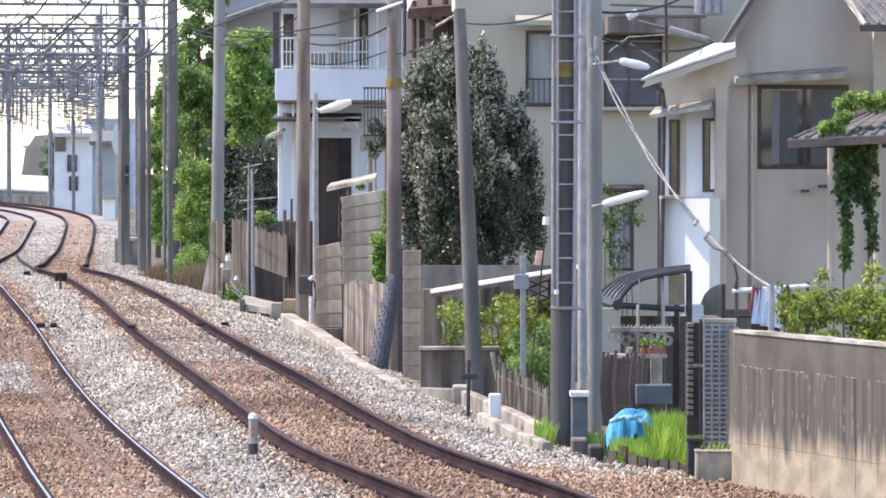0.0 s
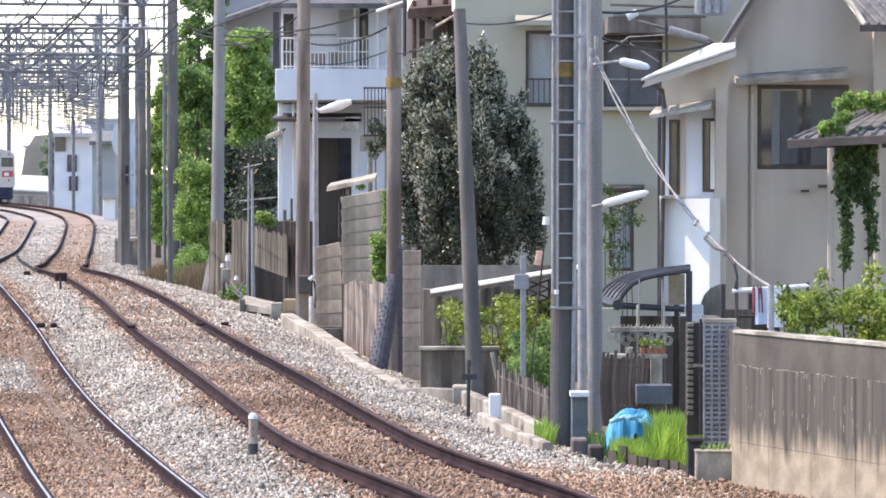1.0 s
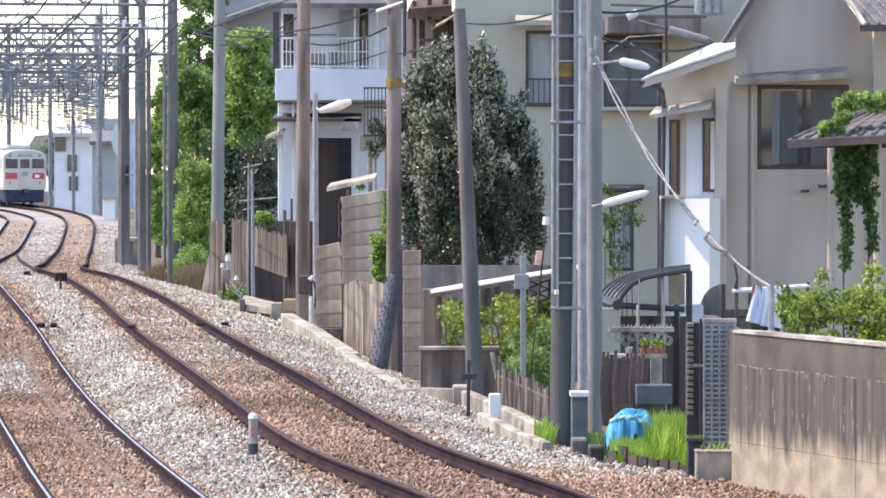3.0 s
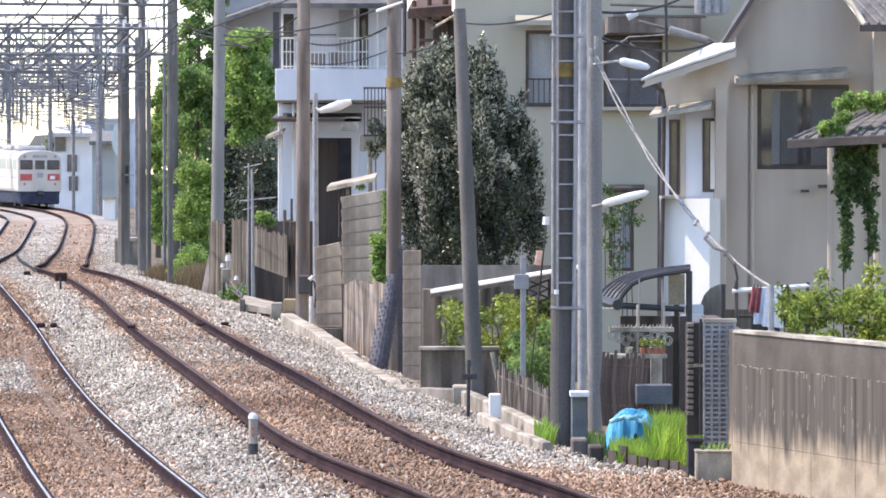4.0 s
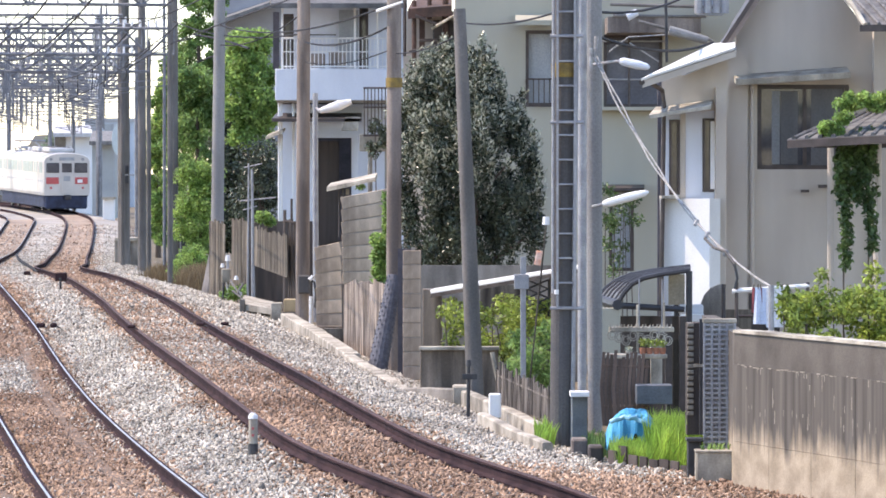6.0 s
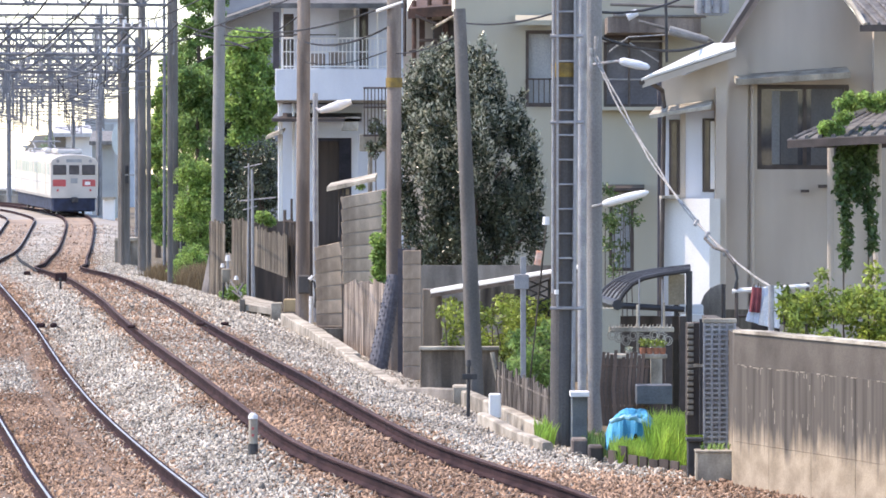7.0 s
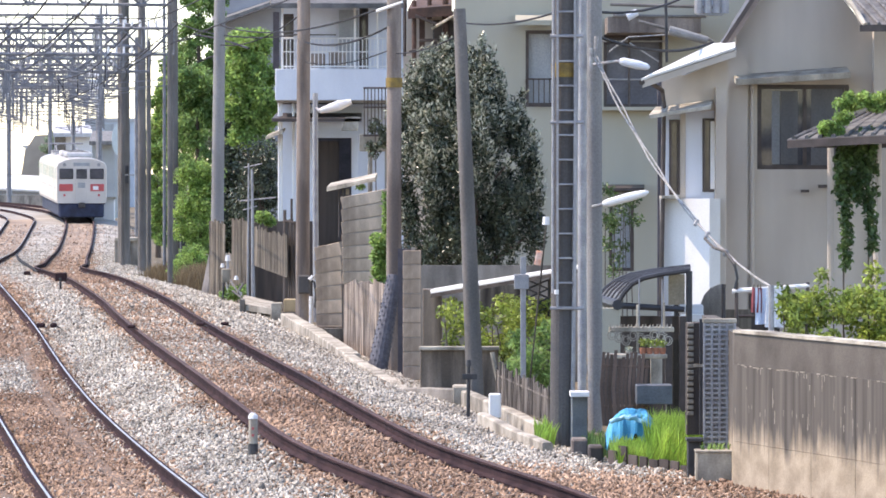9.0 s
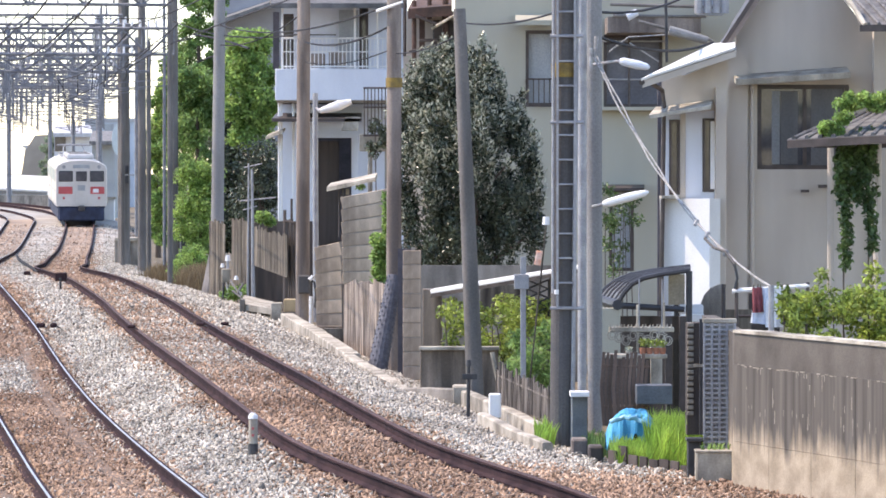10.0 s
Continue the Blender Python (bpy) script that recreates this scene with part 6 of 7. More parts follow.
    part("shaft", span(B(), (1.1, 52.151, -0.312), (1.18, 52.221, 1.656), 0.006), M_STEEL, p)
    part("crosspiece", span(B(), (1.008, 52.0, 1.204), (1.216, 52.04, 1.412), 0.006), M_STEEL, p)
    # thin pole with a white head and an orange tag
    p = thing("marker_pole", 1.336, 50.791, GZ, 0, "thin leaning pole with an orange and white tag", "pole")
    part("rod", rod(B(), (1.141, 50.791, GZ), (1.43, 50.791, 2.158), 0.012, 0.012, 6), M_WOOD, p)
    part("knob", rod(B(), (1.422, 50.791, 2.134), (1.43, 50.791, 2.244), 0.05, 0.045, 10), M_WHITE, p, "white round head")
    part("tag", box(B(), (1.317, 50.64, 1.677), (0.09, 0.03, 0.2), 0.01, 0, 0, 10), mat("tag_orange", (0.75, 0.33, 0.2), (0.7, 0.5, 0.42), 0.6, 9, 40, 0.05), p, "faded orange tag")
    p = thing("low_fence_stake", 0.696, 51.395, GZ, 0, "white leaning stake at the end of a fence", "stake")
    part("stake", rod(B(), (0.792, 51.395, -0.186), (0.688, 51.395, 0.337), 0.03, 0.03, 6), M_KERB, p)


lean_to()


def markers():
    p = thing("signal_marker", 0.345, 49.884, -0.465, 0, "black post with a cross-piece by the kerb", "marker post")
    part("shaft", rod(B(), (0.345, 49.884, -0.634), (0.346, 49.884, 0.289), 0.026, 0.026, 8), M_DARK, p)
    part("crosspiece", span(B(), (0.26, 49.733, 0.052), (0.46, 49.763, 0.128), 0.004), M_DARK, p)
    part("cap", rod(B(), (0.346, 49.884, 0.227), (0.346, 49.884, 0.312), 0.04, 0.03, 8), M_DARK, p)
    p = thing("marker_stone", 0.689, 48.674, -0.436, 0, "white boundary marker standing on a kerb", "marker post")
    bm = B()
    span(bm, (0.607, 48.674, -0.406), (0.772, 48.794, -0.075), 0.02)
    part("body", bm, M_WHITE, p)
    part("base", span(B(), (0.622, 48.674, -0.473), (0.757, 48.794, -0.398), 0.004), M_DARK, p)
    px, py = -2.183, 42.174
    p = thing("line_marker", px, py, -0.3, 0, "short white round-topped post between tracks", "marker post")
    part("foot", rod(B(), (px, py, -0.45), (px, py, -0.25), 0.058, 0.058, 12), M_DARK, p, "dark foot")
    part("shaft", rod(B(), (px, py, -0.257), (px, py, 0.042), 0.052, 0.052, 12), M_KERB, p)
    part("cap", rod(rod(B(), (px, py, 0.036), (px, py, 0.075), 0.058, 0.05, 12), (px, py, 0.075), (px, py, 0.101), 0.05, 0.025, 12), M_WHITE, p)
    for z in (-0.153, -0.075):
        part("mark", box(B(), (px, py - 0.05, z), (0.03, 0.012, 0.03)), M_RED, p, "small red mark")
    cab = thing("ground_cable", -15.3, 134, -0.605, 0, "thick black cable lying loose in the ballast", "cable")
    part("cable", chain(B(), [(-17.078, 147, -0.515), (-16.179, 140, -0.521), (-15.3, 134, -0.515), (-14.571, 129, -0.483), (-13.742, 123, -0.416), (-12.91, 117, -0.394)], 0.055, 6), M_WIRE, cab)
    # joint box on a stake beside the rail
    p = thing("rail_joint_box", -9.774, 95.233, -0.6, 0, "dark rusty box on a stake beside the rail", "track box")
    part("box", span(B(), (-10.07, 95.233, -0.001), (-9.776, 95.533, 0.218), 0.02), M_RUST, p)
    part("stake", rod(B(), (-9.893, 94.93, -0.46), (-9.891, 94.93, 0.095), 0.03, 0.03, 6), M_DARK, p)
    for (a, b, c, d, e) in (((-7.208, 65.756, 0.127) + (0.2, 0.1)), ((-6.927, 65.302, 0.146) + (0.14, 0.1)), ((-5.588, 65.756, 0.107) + (0.2, 0.07)), ((-4.542, 68.779, 0.021) + (0.2, 0.07)), ((-4.042, 68.023, 0.063) + (0.2, 0.07)), ((-10.616, 93.721, 0.275) + (0.2, 0.12))):
        q = thing("bond_box", a, b, c - 0.12, 0, "small dark bond box lying in the ballast", "track box", "bond boxes")
        part("box", box(B(), (a, b, c - 0.02), (d * 0.75, 0.22, e * 0.8), 0.02), M_RUST, q)
        part("cable", rod(B(), (a, b, c - 0.03), (a + 0.09, b + 0.3, c - 0.08), 0.015, 0.015, 5), M_DARK, q)


markers()


# ---- block walls, boards and stay by the brown pole ----
def block_wall(label, x0, x1, z0, z1, y, rake=0.0, bw=0.40, bh=0.195, name="block_wall"):
    """Coursed concrete blocks with recessed joints, the upper courses raked; every block is a piece of its own."""
    th = thing(name, x0, y, z0, 0, label, "wall")
    W = pose(x0, y, z0)
    L, Hh = x1 - x0, z1 - z0
    bm = prism(B(), [(0.01, 0), (L - 0.01, 0), (L - 0.01, Hh + rake * L - 0.02), (0.01, Hh - 0.02)], "y", 0.014, 0.13)
    bm.transform(W)
    part("core", bm, M_MORTAR, th)
    shared = {}
    rows = max(1, round(Hh / bh))
    bh = Hh / rows
    for r in range(rows):
        k = rake * (r + 0.5) / rows
        x = -bw / 2 if r % 2 and bw < L else 0.0
        while x < L - 0.02:
            a, b = max(x, 0), min(x + bw, L)
            key = round(b - a, 3)
            if b - a > 0.05:
                if key not in shared:
                    q = span(B(), (0, 0, 0), (b - a - 0.010, 0.14, bh - 0.014), 0.007)
                    q.transform(W)
                    ob = part("block", q, M_BLOCK, th)
                    shared[key] = ob.data
                else:
                    ob = new("block", shared[key])
                    ob.parent = th
                ob.matrix_basis = pose(a, rng.normal() * 0.004, r * bh + k * a, 0, -math.degrees(math.atan(k)) + rng.normal() * 0.25)
            x += bw
    return th


block_wall("low stained concrete panel wall beside a brown pole", -2.788, -2.203, -0.586, 1.195, 80.872, rake=0.24, bw=0.9, bh=0.29)
block_wall("tall weathered concrete panel wall with raked courses", -1.944, -1.005, 0.682, 2.376, 71.047, rake=0.2, bw=1.4, bh=0.25)
block_wall("narrow pier of stained blocks with dark joints", -0.669, -0.358, GZ, 1.563, 61.221, bw=0.33, bh=0.24, name="block_pier")


def board_bits():
    slat_fence("board_fence", "weathered grey boards stained with white streaks", -1.901, 70.6, -0.697, 66.6, 18, 0.727, 0.851, GZ - 0.05, GZ - 0.05, M_WOODPALE, fill=0.86)
    wl = thing("render_wall", -1.464, 71.047, GZ, 0, "stained pinkish-grey rendered wall below block courses", "wall")
    part("body", span(B(), (-1.922, 70.895, -1.248), (-0.786, 71.035, 0.609)), M_OLDWALL, wl)
    b = thing("base_wall", -2.528, 80.419, GZ, 0, "stained concrete base under a block wall", "wall")
    part("body", span(B(), (-2.861, 80.419, -1.309), (-2.129, 80.719, -0.541)), M_OLDWALL, b)
    part("skirt", span(B(), (-2.545, 72.5, GZ - 0.2), (-1.908, 72.62, -0.247)), M_OLDWALL, b)
    dr = thing("dark_door", -0.569, 62.733, GZ, 0, "dark narrow door behind a tree", "door")
    part("leaf", span(B(), (-0.775, 62.884, -0.876), (-0.523, 62.934, 1.546)), M_DARKROOM, dr)
    part("frame", span(B(), (-0.541, 62.733, -0.867), (-0.483, 62.793, 1.568)), M_KERB, dr)
    # leaning stay with a spiral guard
    st = thing("stay_guard", -1.162, 63.488, GZ, 0, "blue-grey studded wrap round a leaning pole foot", "pole stay")
    a, c = Vector((-1.143, 63.186, GZ)), Vector((-0.844, 63.791, 1.035))
    part("tube", rod(B(), a, c, 0.175, 0.125, 16), mat("stay_wrap", (0.12, 0.122, 0.145), (0.075, 0.077, 0.095), 0.75, 12, 90, 0.3), st)
    d = (c - a).normalized()
    u = d.orthogonal().normalized()
    v = d.cross(u)
    tube = st.children[0]
    stud = None
    for i in range(22):
        f = 0.02 + 0.96 * i / 21
        rr = 0.175 - 0.05 * f
        for k in range(9):
            ang = (k + 0.5 * (i % 2)) * math.tau / 9
            at = a.lerp(c, f) + (u * math.cos(ang) + v * math.sin(ang)) * rr
            if stud is None:
                ob = part("stud", box(B(), (0, 0, 0), (0.024, 0.024, 0.026), 0.004), M_STUD, None)
                stud = ob.data
            else:
                ob = new("stud", stud)
            ob.parent = tube
            ob.matrix_basis = Matrix.Translation(at - WM[st].translation)
    iv = thing("ivy", -1.211, 70.14, GZ, 0, "bright ivy hanging on a block wall", "ivy")
    cl = [(-1.198 + rng.normal() * 0.07, 69.837, 0.707 + i * 0.07, 0.13 + 0.04 * rng.random(), 1.0) for i in range(13)]
    cl += [(-1.079, 70.14, 2.415 - i * 0.12, 0.1, 1) for i in range(7)] + [(-1.607, 71.651, 2.565, 0.1, 0.8)]
    leaves("foliage", cl, 2600, 0.08, M_LEAF_BRIGHT, iv, rng)
    part("stem", rod(B(), (-1.112, 70.291, GZ), (-1.07, 70.291, 2.419), 0.014, 0.01, 5), M_BARK, iv)
    # small sheet roof at the top of the tall wall
    rf = thing("sheet_roof", -1.774, 72.558, 2.476, 0, "small pale sheet roof over a side gate", "roof")
    part("sheet", slab(B(), [(-2.28, 71.953, 2.546), (-1.317, 71.349, 2.746), (-1.322, 74.07, 2.832), (-2.267, 74.07, 2.627)], 0.08), M_KERB, rf)
    part("post", span(B(), (-1.92, 72.558, 2.398), (-1.853, 72.638, 2.521)), M_KERB, rf)
    part("bracket", rod(B(), (-2.054, 72.558, 2.565), (-2.054, 72.558, 1.561), 0.02, 0.02, 6), M_BROWNMETAL, rf)
    part("pole", rod(B(), (-1.984, 72.86, GZ), (-1.984, 72.86, 2.564), 0.03, 0.03, 6), M_BROWNMETAL, rf)


board_bits()


# ---- the white house with a balcony ----
def white_house():
    Y = 90.698
    th = thing("house", -2.706, Y, GZ, 0, "white two-storey house with a railed balcony", "house")
    x0, x1 = -4.028, -0.908
    Yw = 92.209
    door = (-3.234, -2.298, GZ, 3.708)
    up1 = (-2.099, -1.872, 5.422, 7.008)
    up2 = (-4.028 + 0.02, -3.744, 5.422, 6.796)
    part("front_wall", wall_with_hole(x0, x1, GZ, 8.6, Yw, 0.2, [door, up1, up2]), M_PLASTER, th)
    # dark sheet paints the shade inside door and windows
    part("interior", span(B(), (x0 + 0.1, Yw + 1.5, GZ), (x1, Yw + 1.6, 8.5)), M_DARKROOM, th)
    part("side_wall", span(B(), (x0, Yw + 0.21, GZ), (x0 + 0.2, Yw + 8, 8.6)), M_PLASTER, th)
    part("door_frame", B_frame(door[0] - 0.1, door[1] + 0.16, GZ, door[3] + 0.08, Yw - 0.1, 0.1), M_PLASTER, th)
    part("door_panel", span(B(), (-3.177, Yw + 0.12, GZ), (-2.61, Yw + 0.15, 3.609)), M_WOODDARK, th)
    for h in (up1, up2):
        w = part("window", B_frame(h[0], h[1], h[2], h[3], Yw + 0.05), M_BROWNMETAL, th)
        part("pane", span(B(), (h[0] + 0.05, Yw + 0.1, h[2] + 0.05), (h[1] - 0.05, Yw + 0.12, h[3] - 0.05)), M_GLASS, w)
    part("shutter", span(B(), (-4.248, Yw - 0.3, 5.376), (-4.092, Yw - 0.2, 6.832)), M_DARKROOM, th, "dark upright shutter")
    bal = part("balcony", span(B(), (-4.1, 89.791, 4.584), (-1.159, 90.991, 5.356), 0.015), M_PLASTER, th, "pale blue-white balcony parapet")
    part("floor", span(B(), (-4.066, 89.942, 4.531), (-1.162, 92.142, 4.614)), M_CONC, bal)
    zt, zb = 6.106, 5.36
    part("top_rail", rod(B(), (-3.953, 89.942, 6.106), (-1.299, 89.942, 6.106), 0.022, 0.022, 6), M_WHITE, bal)
    part("low_rail", rod(B(), (-3.954, 89.942, 5.416), (-1.3, 89.942, 5.416), 0.018, 0.018, 6), M_WHITE, bal)
    for i in range(27):
        x = -3.929 + i * 0.098
        part("baluster", rod(B(), (x, 89.942, zb), (x, 89.942, zt), 0.011, 0.011, 5), M_WHITE, bal)
    for x in (-3.922, -2.154, -1.602):
        part("post", rod(B(), (x, 89.791, zb), (x, 89.791, 6.928), 0.03, 0.03, 6), M_WHITE, bal)
    for x0, z0, x1, z1 in ((-3.275, 5.417, -2.925, 5.767), (-2.827, 5.417, -2.407, 5.809)):
        part("storage_box", span(B(), (x0, 91.0, z0), (x1, 91.0 + 0.4, z1), 0.02), M_POLE_BROWN, bal, "brown storage box on the balcony")
    part("mid_rail", rod(B(), (-3.954, 89.942, 5.775), (-1.299, 89.942, 5.775), 0.014, 0.014, 6), M_WHITE, bal)
    part("door_screen", span(B(), (-2.604, 92.058, 5.447), (-2.122, 92.108, 6.888)), M_CURTAIN, th, "grey screen door behind the balcony")
    part("laundry_bar", rod(B(), (-3.32, 90.395, 6.206), (-2.626, 90.395, 6.206), 0.015, 0.015, 6), M_DARK, bal)
    part("upper_roof", slab(B(), [(-4.138, 88.581, 6.901), (-0.871, 88.581, 6.901), (-0.981, 99.767, 8.11), (-4.813, 99.767, 8.11)], 0.12), M_TILE, th)
    part("lower_canopy", slab(B(), [(-4.155, 89.186, 4.134), (-1.975, 89.186, 4.134), (-2.042, 92.209, 4.317), (-4.168, 92.209, 4.317)], 0.08), M_BROWNMETAL, th, "dark canopy over the entrance")
    part("side_awning", slab(B(), [(-4.321, 89.488, 3.698), (-3.895, 89.186, 3.86), (-3.924, 91.453, 3.94), (-4.303, 91.453, 3.8)], 0.08), M_KERB, th)
    part("lamp_box", prism(B(), [(-2.469, 3.846), (-2.085, 3.846), (-2.003, 4.175), (-2.359, 4.175)], "y", 89.186, 89.186 + 0.4), M_KERB, th, "pale box lamp over the door")
    for x in (-4.033, -3.977, -3.683):
        part("downpipe", rod(B(), (x, 90.395, GZ), (x, 90.395, 4.54), 0.035, 0.035, 6), M_WHITE, th)
    # ladder-like rack and planters beside the balcony
    rk = thing("balcony_rack", -1.475, 78.605, 2.9, 0, "brown metal balcony rack with pots", "rack")
    for i in range(7):
        x = -1.681 + i * 0.075
        part("bar", rod(B(), (x, 78.605, 3.625), (x, 78.605, 4.64), 0.012, 0.012, 5), M_BROWNMETAL, rk)
    for z in (4.64, 4.229, 3.625):
        part("rail", rod(B(), (-1.705, 78.605, z), (-1.136, 78.605, z), 0.02, 0.02, 6), M_BROWNMETAL, rk)
    part("shelf", span(B(), (-1.796, 78.907, 3.288), (-1.141, 79.407, 3.652), 0.01), M_KERB, rk, "pale concrete ledge")
    part("prop", rod(B(), (-1.569, 79.058, GZ), (-1.569, 79.058, 3.289), 0.05, 0.05, 8), M_CONC, rk)
    part("prop", rod(B(), (-1.204, 79.058, GZ), (-1.204, 79.058, 3.289), 0.05, 0.05, 8), M_CONC, rk)
    cl = [(-1.62 + rng.random() * 0.45, 78.302, 2.9 + rng.random() * 1.1, 0.14, 1) for i in range(9)]
    cp = thing("climbing_plant", -1.433, 78.302, GZ, 0, "sparse dark plant on a balcony ledge", "plant")
    leaves("foliage", cl, 700, 0.08, M_LEAF_DARK, cp, rng)
    part("stem", rod(B(), (-1.397, 78.302, GZ), (-1.445, 78.302, 3.923), 0.02, 0.01, 5), M_BARK, cp)


white_house()


def roof_behind_pole():
    """The brick-red house corner that shows above the tree."""
    th = thing("house", -0.301, 81.628, GZ, 0, "house with rusty red eaves behind a tree", "house")
    part("wall", span(B(), (-0.88, 81.628, -0.366), (0.351, 84.628, 6.411)), M_STUCCO, th)
    rr = mat("rusty_sheet", (0.115, 0.065, 0.052), (0.06, 0.04, 0.034), 0.8, 5, 50, 0.2)
    part("eave", slab(B(), [(-0.763, 80.116, 6.396), (0.197, 80.116, 6.469), (0.203, 82.384, 6.773), (-0.684, 82.384, 6.697)], 0.22), rr, th, "rusty red eave")
    part("eave_return", span(B(), (-0.523, 81.023, 5.266), (-0.398, 81.223, 6.385)), rr, th)
    part("shutter_box", span(B(), (-0.224, 80.872, 5.584), (0.273, 81.172, 6.18), 0.02), M_BROWNMETAL, th, "dark shutter box")
    part("pipe", rod(B(), (-0.845, 80.872, 6.627), (-0.845, 80.872, 5.386), 0.04, 0.04, 6), M_BROWNMETAL, th)
    part("bracket", rod(B(), (-0.222, 80.419, 5.989), (0.314, 78.605, 6.233), 0.04, 0.03, 6), M_KERB, th)
    for x, y0, y1, w in ((-0.632, 6.588, 5.154, 0.05), (0.05, 6.737, 5.525, 0.07), (-0.297, 6.737, 6.193, 0.05)):
        part("stanchion", rod(B(), (x, 80.57, y1), (x, 80.57, y0), w, w, 8), rr, th, "rusty brown stanchion")
    for a, b in (((-0.742, 80.419, 5.47), (0.346, 80.419, 5.693)), ((-0.519, 80.419, 5.717), (0.198, 80.419, 5.742)), ((-0.603, 80.116, 6.248), (-0.111, 80.116, 6.051))):
        part("rail", rod(B(), a, b, 0.035, 0.035, 6), M_BROWNMETAL, th)


roof_behind_pole()


def wood_yard():
    slat_fence("board_fence", "weathered brown board fence below a green tree", -5.564, 96.744, -4.815, 94.477, 12, 1.611, 1.574, ground_z(95.233), ground_z(95.233), M_WOOD)
    slat_fence("board_fence", "weathered pale board fence below a green tree", -6.445, 101.279, -5.923, 99.767, 9, 1.488, 1.488, ground_z(101.279), ground_z(101.279), M_WOOD)
    slat_fence("hanging_fence_panel", "tilted dark weathered slat panel with two rails", -4.661, 90.698, -3.647, 86.163, 22, 1.477, 1.335, 0.528, 0.354, M_WOOD, rails=(0.03, 0.5, 0.95), fill=0.8)
    th = thing("dark_shed", -4.241, 90.698, GZ, 0, "dark posts and added dark walls standing in for shade", "shed")
    # dark board walls added to stand in for shadow between the posts
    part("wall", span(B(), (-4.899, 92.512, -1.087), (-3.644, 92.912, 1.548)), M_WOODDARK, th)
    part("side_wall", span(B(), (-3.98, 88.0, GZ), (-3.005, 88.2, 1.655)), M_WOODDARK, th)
    part("post", rod(B(), (-3.623, 86.919, GZ), (-3.597, 86.919, 1.723), 0.05, 0.05, 6), M_WOODDARK, th)
    part("post", rod(B(), (-4.726, 91.453, GZ), (-4.754, 91.453, 2.9), 0.05, 0.03, 6), M_STEEL, th, "thin grey pole")
    for x, y, top, r in ((-3.73, 86.6, 1.941, 0.045), (-3.578, 86.8, 2.206, 0.035), (-3.483, 86.4, 1.638, 0.06)):
        part("post", rod(B(), (x, y, GZ), (x, y, top), r, r * 0.85, 7), M_WOODDARK, th, "dark weathered upright post")
    part("cross_rail", rod(B(), (-3.73, 86.55, 1.691), (-3.483, 86.35, 1.641), 0.03, 0.03, 6), M_WOODDARK, th)
    th = thing("antenna", -4.794, 92.209, 1.482, 0, "grey television antenna on a pole", "antenna")
    part("mast", rod(B(), (-4.907, 92.209, ground_z(92.209)), (-4.879, 92.209, 3.042), 0.03, 0.02, 6), M_STEEL, th)
    for a, b in (((-4.992, 92.209, 2.943), (-4.538, 92.209, 3.042)), ((-5.093, 92.209, 2.106), (-4.199, 92.209, 2.191)), ((-5.022, 92.209, 1.879), (-4.667, 92.209, 1.978))):
        part("element", rod(B(), a, b, 0.018, 0.018, 5), M_STEEL, th)
    # trackside apparatus at the foot of the pole
    th = thing("trackside_apparatus", -5.507, 93.721, GZ, 0, "pale hydrant-like trackside apparatus with pipes", "apparatus")
    part("head", rod(B(), (-5.495, 93.721, 0.564), (-5.495, 93.721, 0.708), 0.075, 0.05, 10), M_WHITE, th)
    part("stem", rod(B(), (-5.492, 93.721, ground_z(93.721)), (-5.495, 93.721, 0.593), 0.04, 0.04, 8), M_STEEL, th)
    part("box", span(B(), (-5.636, 93.419, 0.025), (-5.406, 93.619, 0.37), 0.02), M_KERB, th)
    part("leg", rod(B(), (-5.604, 93.419, ground_z(93.721)), (-5.579, 93.419, 0.025), 0.03, 0.03, 6), M_DARK, th)
    for a, b in (((-5.336, 92.209, 0.119), (-5.026, 90.698, -0.199)), ((-4.983, 91.453, 0.057), (-5.082, 90.698, -0.171)), ((-5.193, 90.698, -0.101), (-4.937, 90.093, -0.261))):
        part("lever", rod(B(), a, b, 0.03, 0.022, 6), M_POLE_DARK, th)
    for q in ((-5.194, 92.209, 0.176), (-5.054, 91.453, -0.196), (-5.58, 92.965, 0.468)):
        part("valve_cap", rod(B(), (q[0], q[1], q[2] - 0.05), (q[0], q[1], q[2] + 0.05), 0.06, 0.04, 10), M_WHITE, th, "white valve cap")
    cl = [(-5.844 + rng.random() * 0.8, 92.965 + rng.random() * 2, ground_z(93.721) + 0.25 + rng.random() * 0.3, 0.2, 0.8) for i in range(7)]
    bs = thing("weeds_clump", -5.391, 94.477, ground_z(93.721), 0, "low green weeds round trackside apparatus", "weeds")
    leaves("foliage", cl, 900, 0.1, M_LEAF_MID, bs, rng)
    part("stem", rod(B(), (-5.391, 94.477, ground_z(93.721)), (-5.391, 94.477, 0.0), 0.02, 0.01, 5), M_BARK, bs)
    cb = thing("cable_riser", -2.967, 82.535, GZ, 0, "white cable riser and dark hose beside a pole", "cable")
    part("pipe", rod(B(), (-2.971, 82.535, GZ), (-2.973, 82.535, 0.042), 0.045, 0.04, 8), M_WHITE, cb)
    bm = B()
    chain(bm, [(-2.998, 82.535, 0.424), (-2.896, 82.535, 0.36), (-2.858, 82.535, 0.106), (-2.884, 82.535, -0.212)], 0.025, 6)
    part("hose", bm, M_DARK, cb)
    part("junction_box", span(B(), (-3.279, 82.75, 0.094), (-2.998, 82.95, 0.515), 0.03), M_POLE_DARK, cb, "dark junction box")
    part("collar", rod(B(), (-2.998, 82.535, 0.411), (-2.922, 82.535, 0.5), 0.05, 0.04, 8), M_WHITE, cb)
    bx = thing("timber_box", -3.541, 84.651, GZ, 0, "pale timber box on a grey footing", "box")
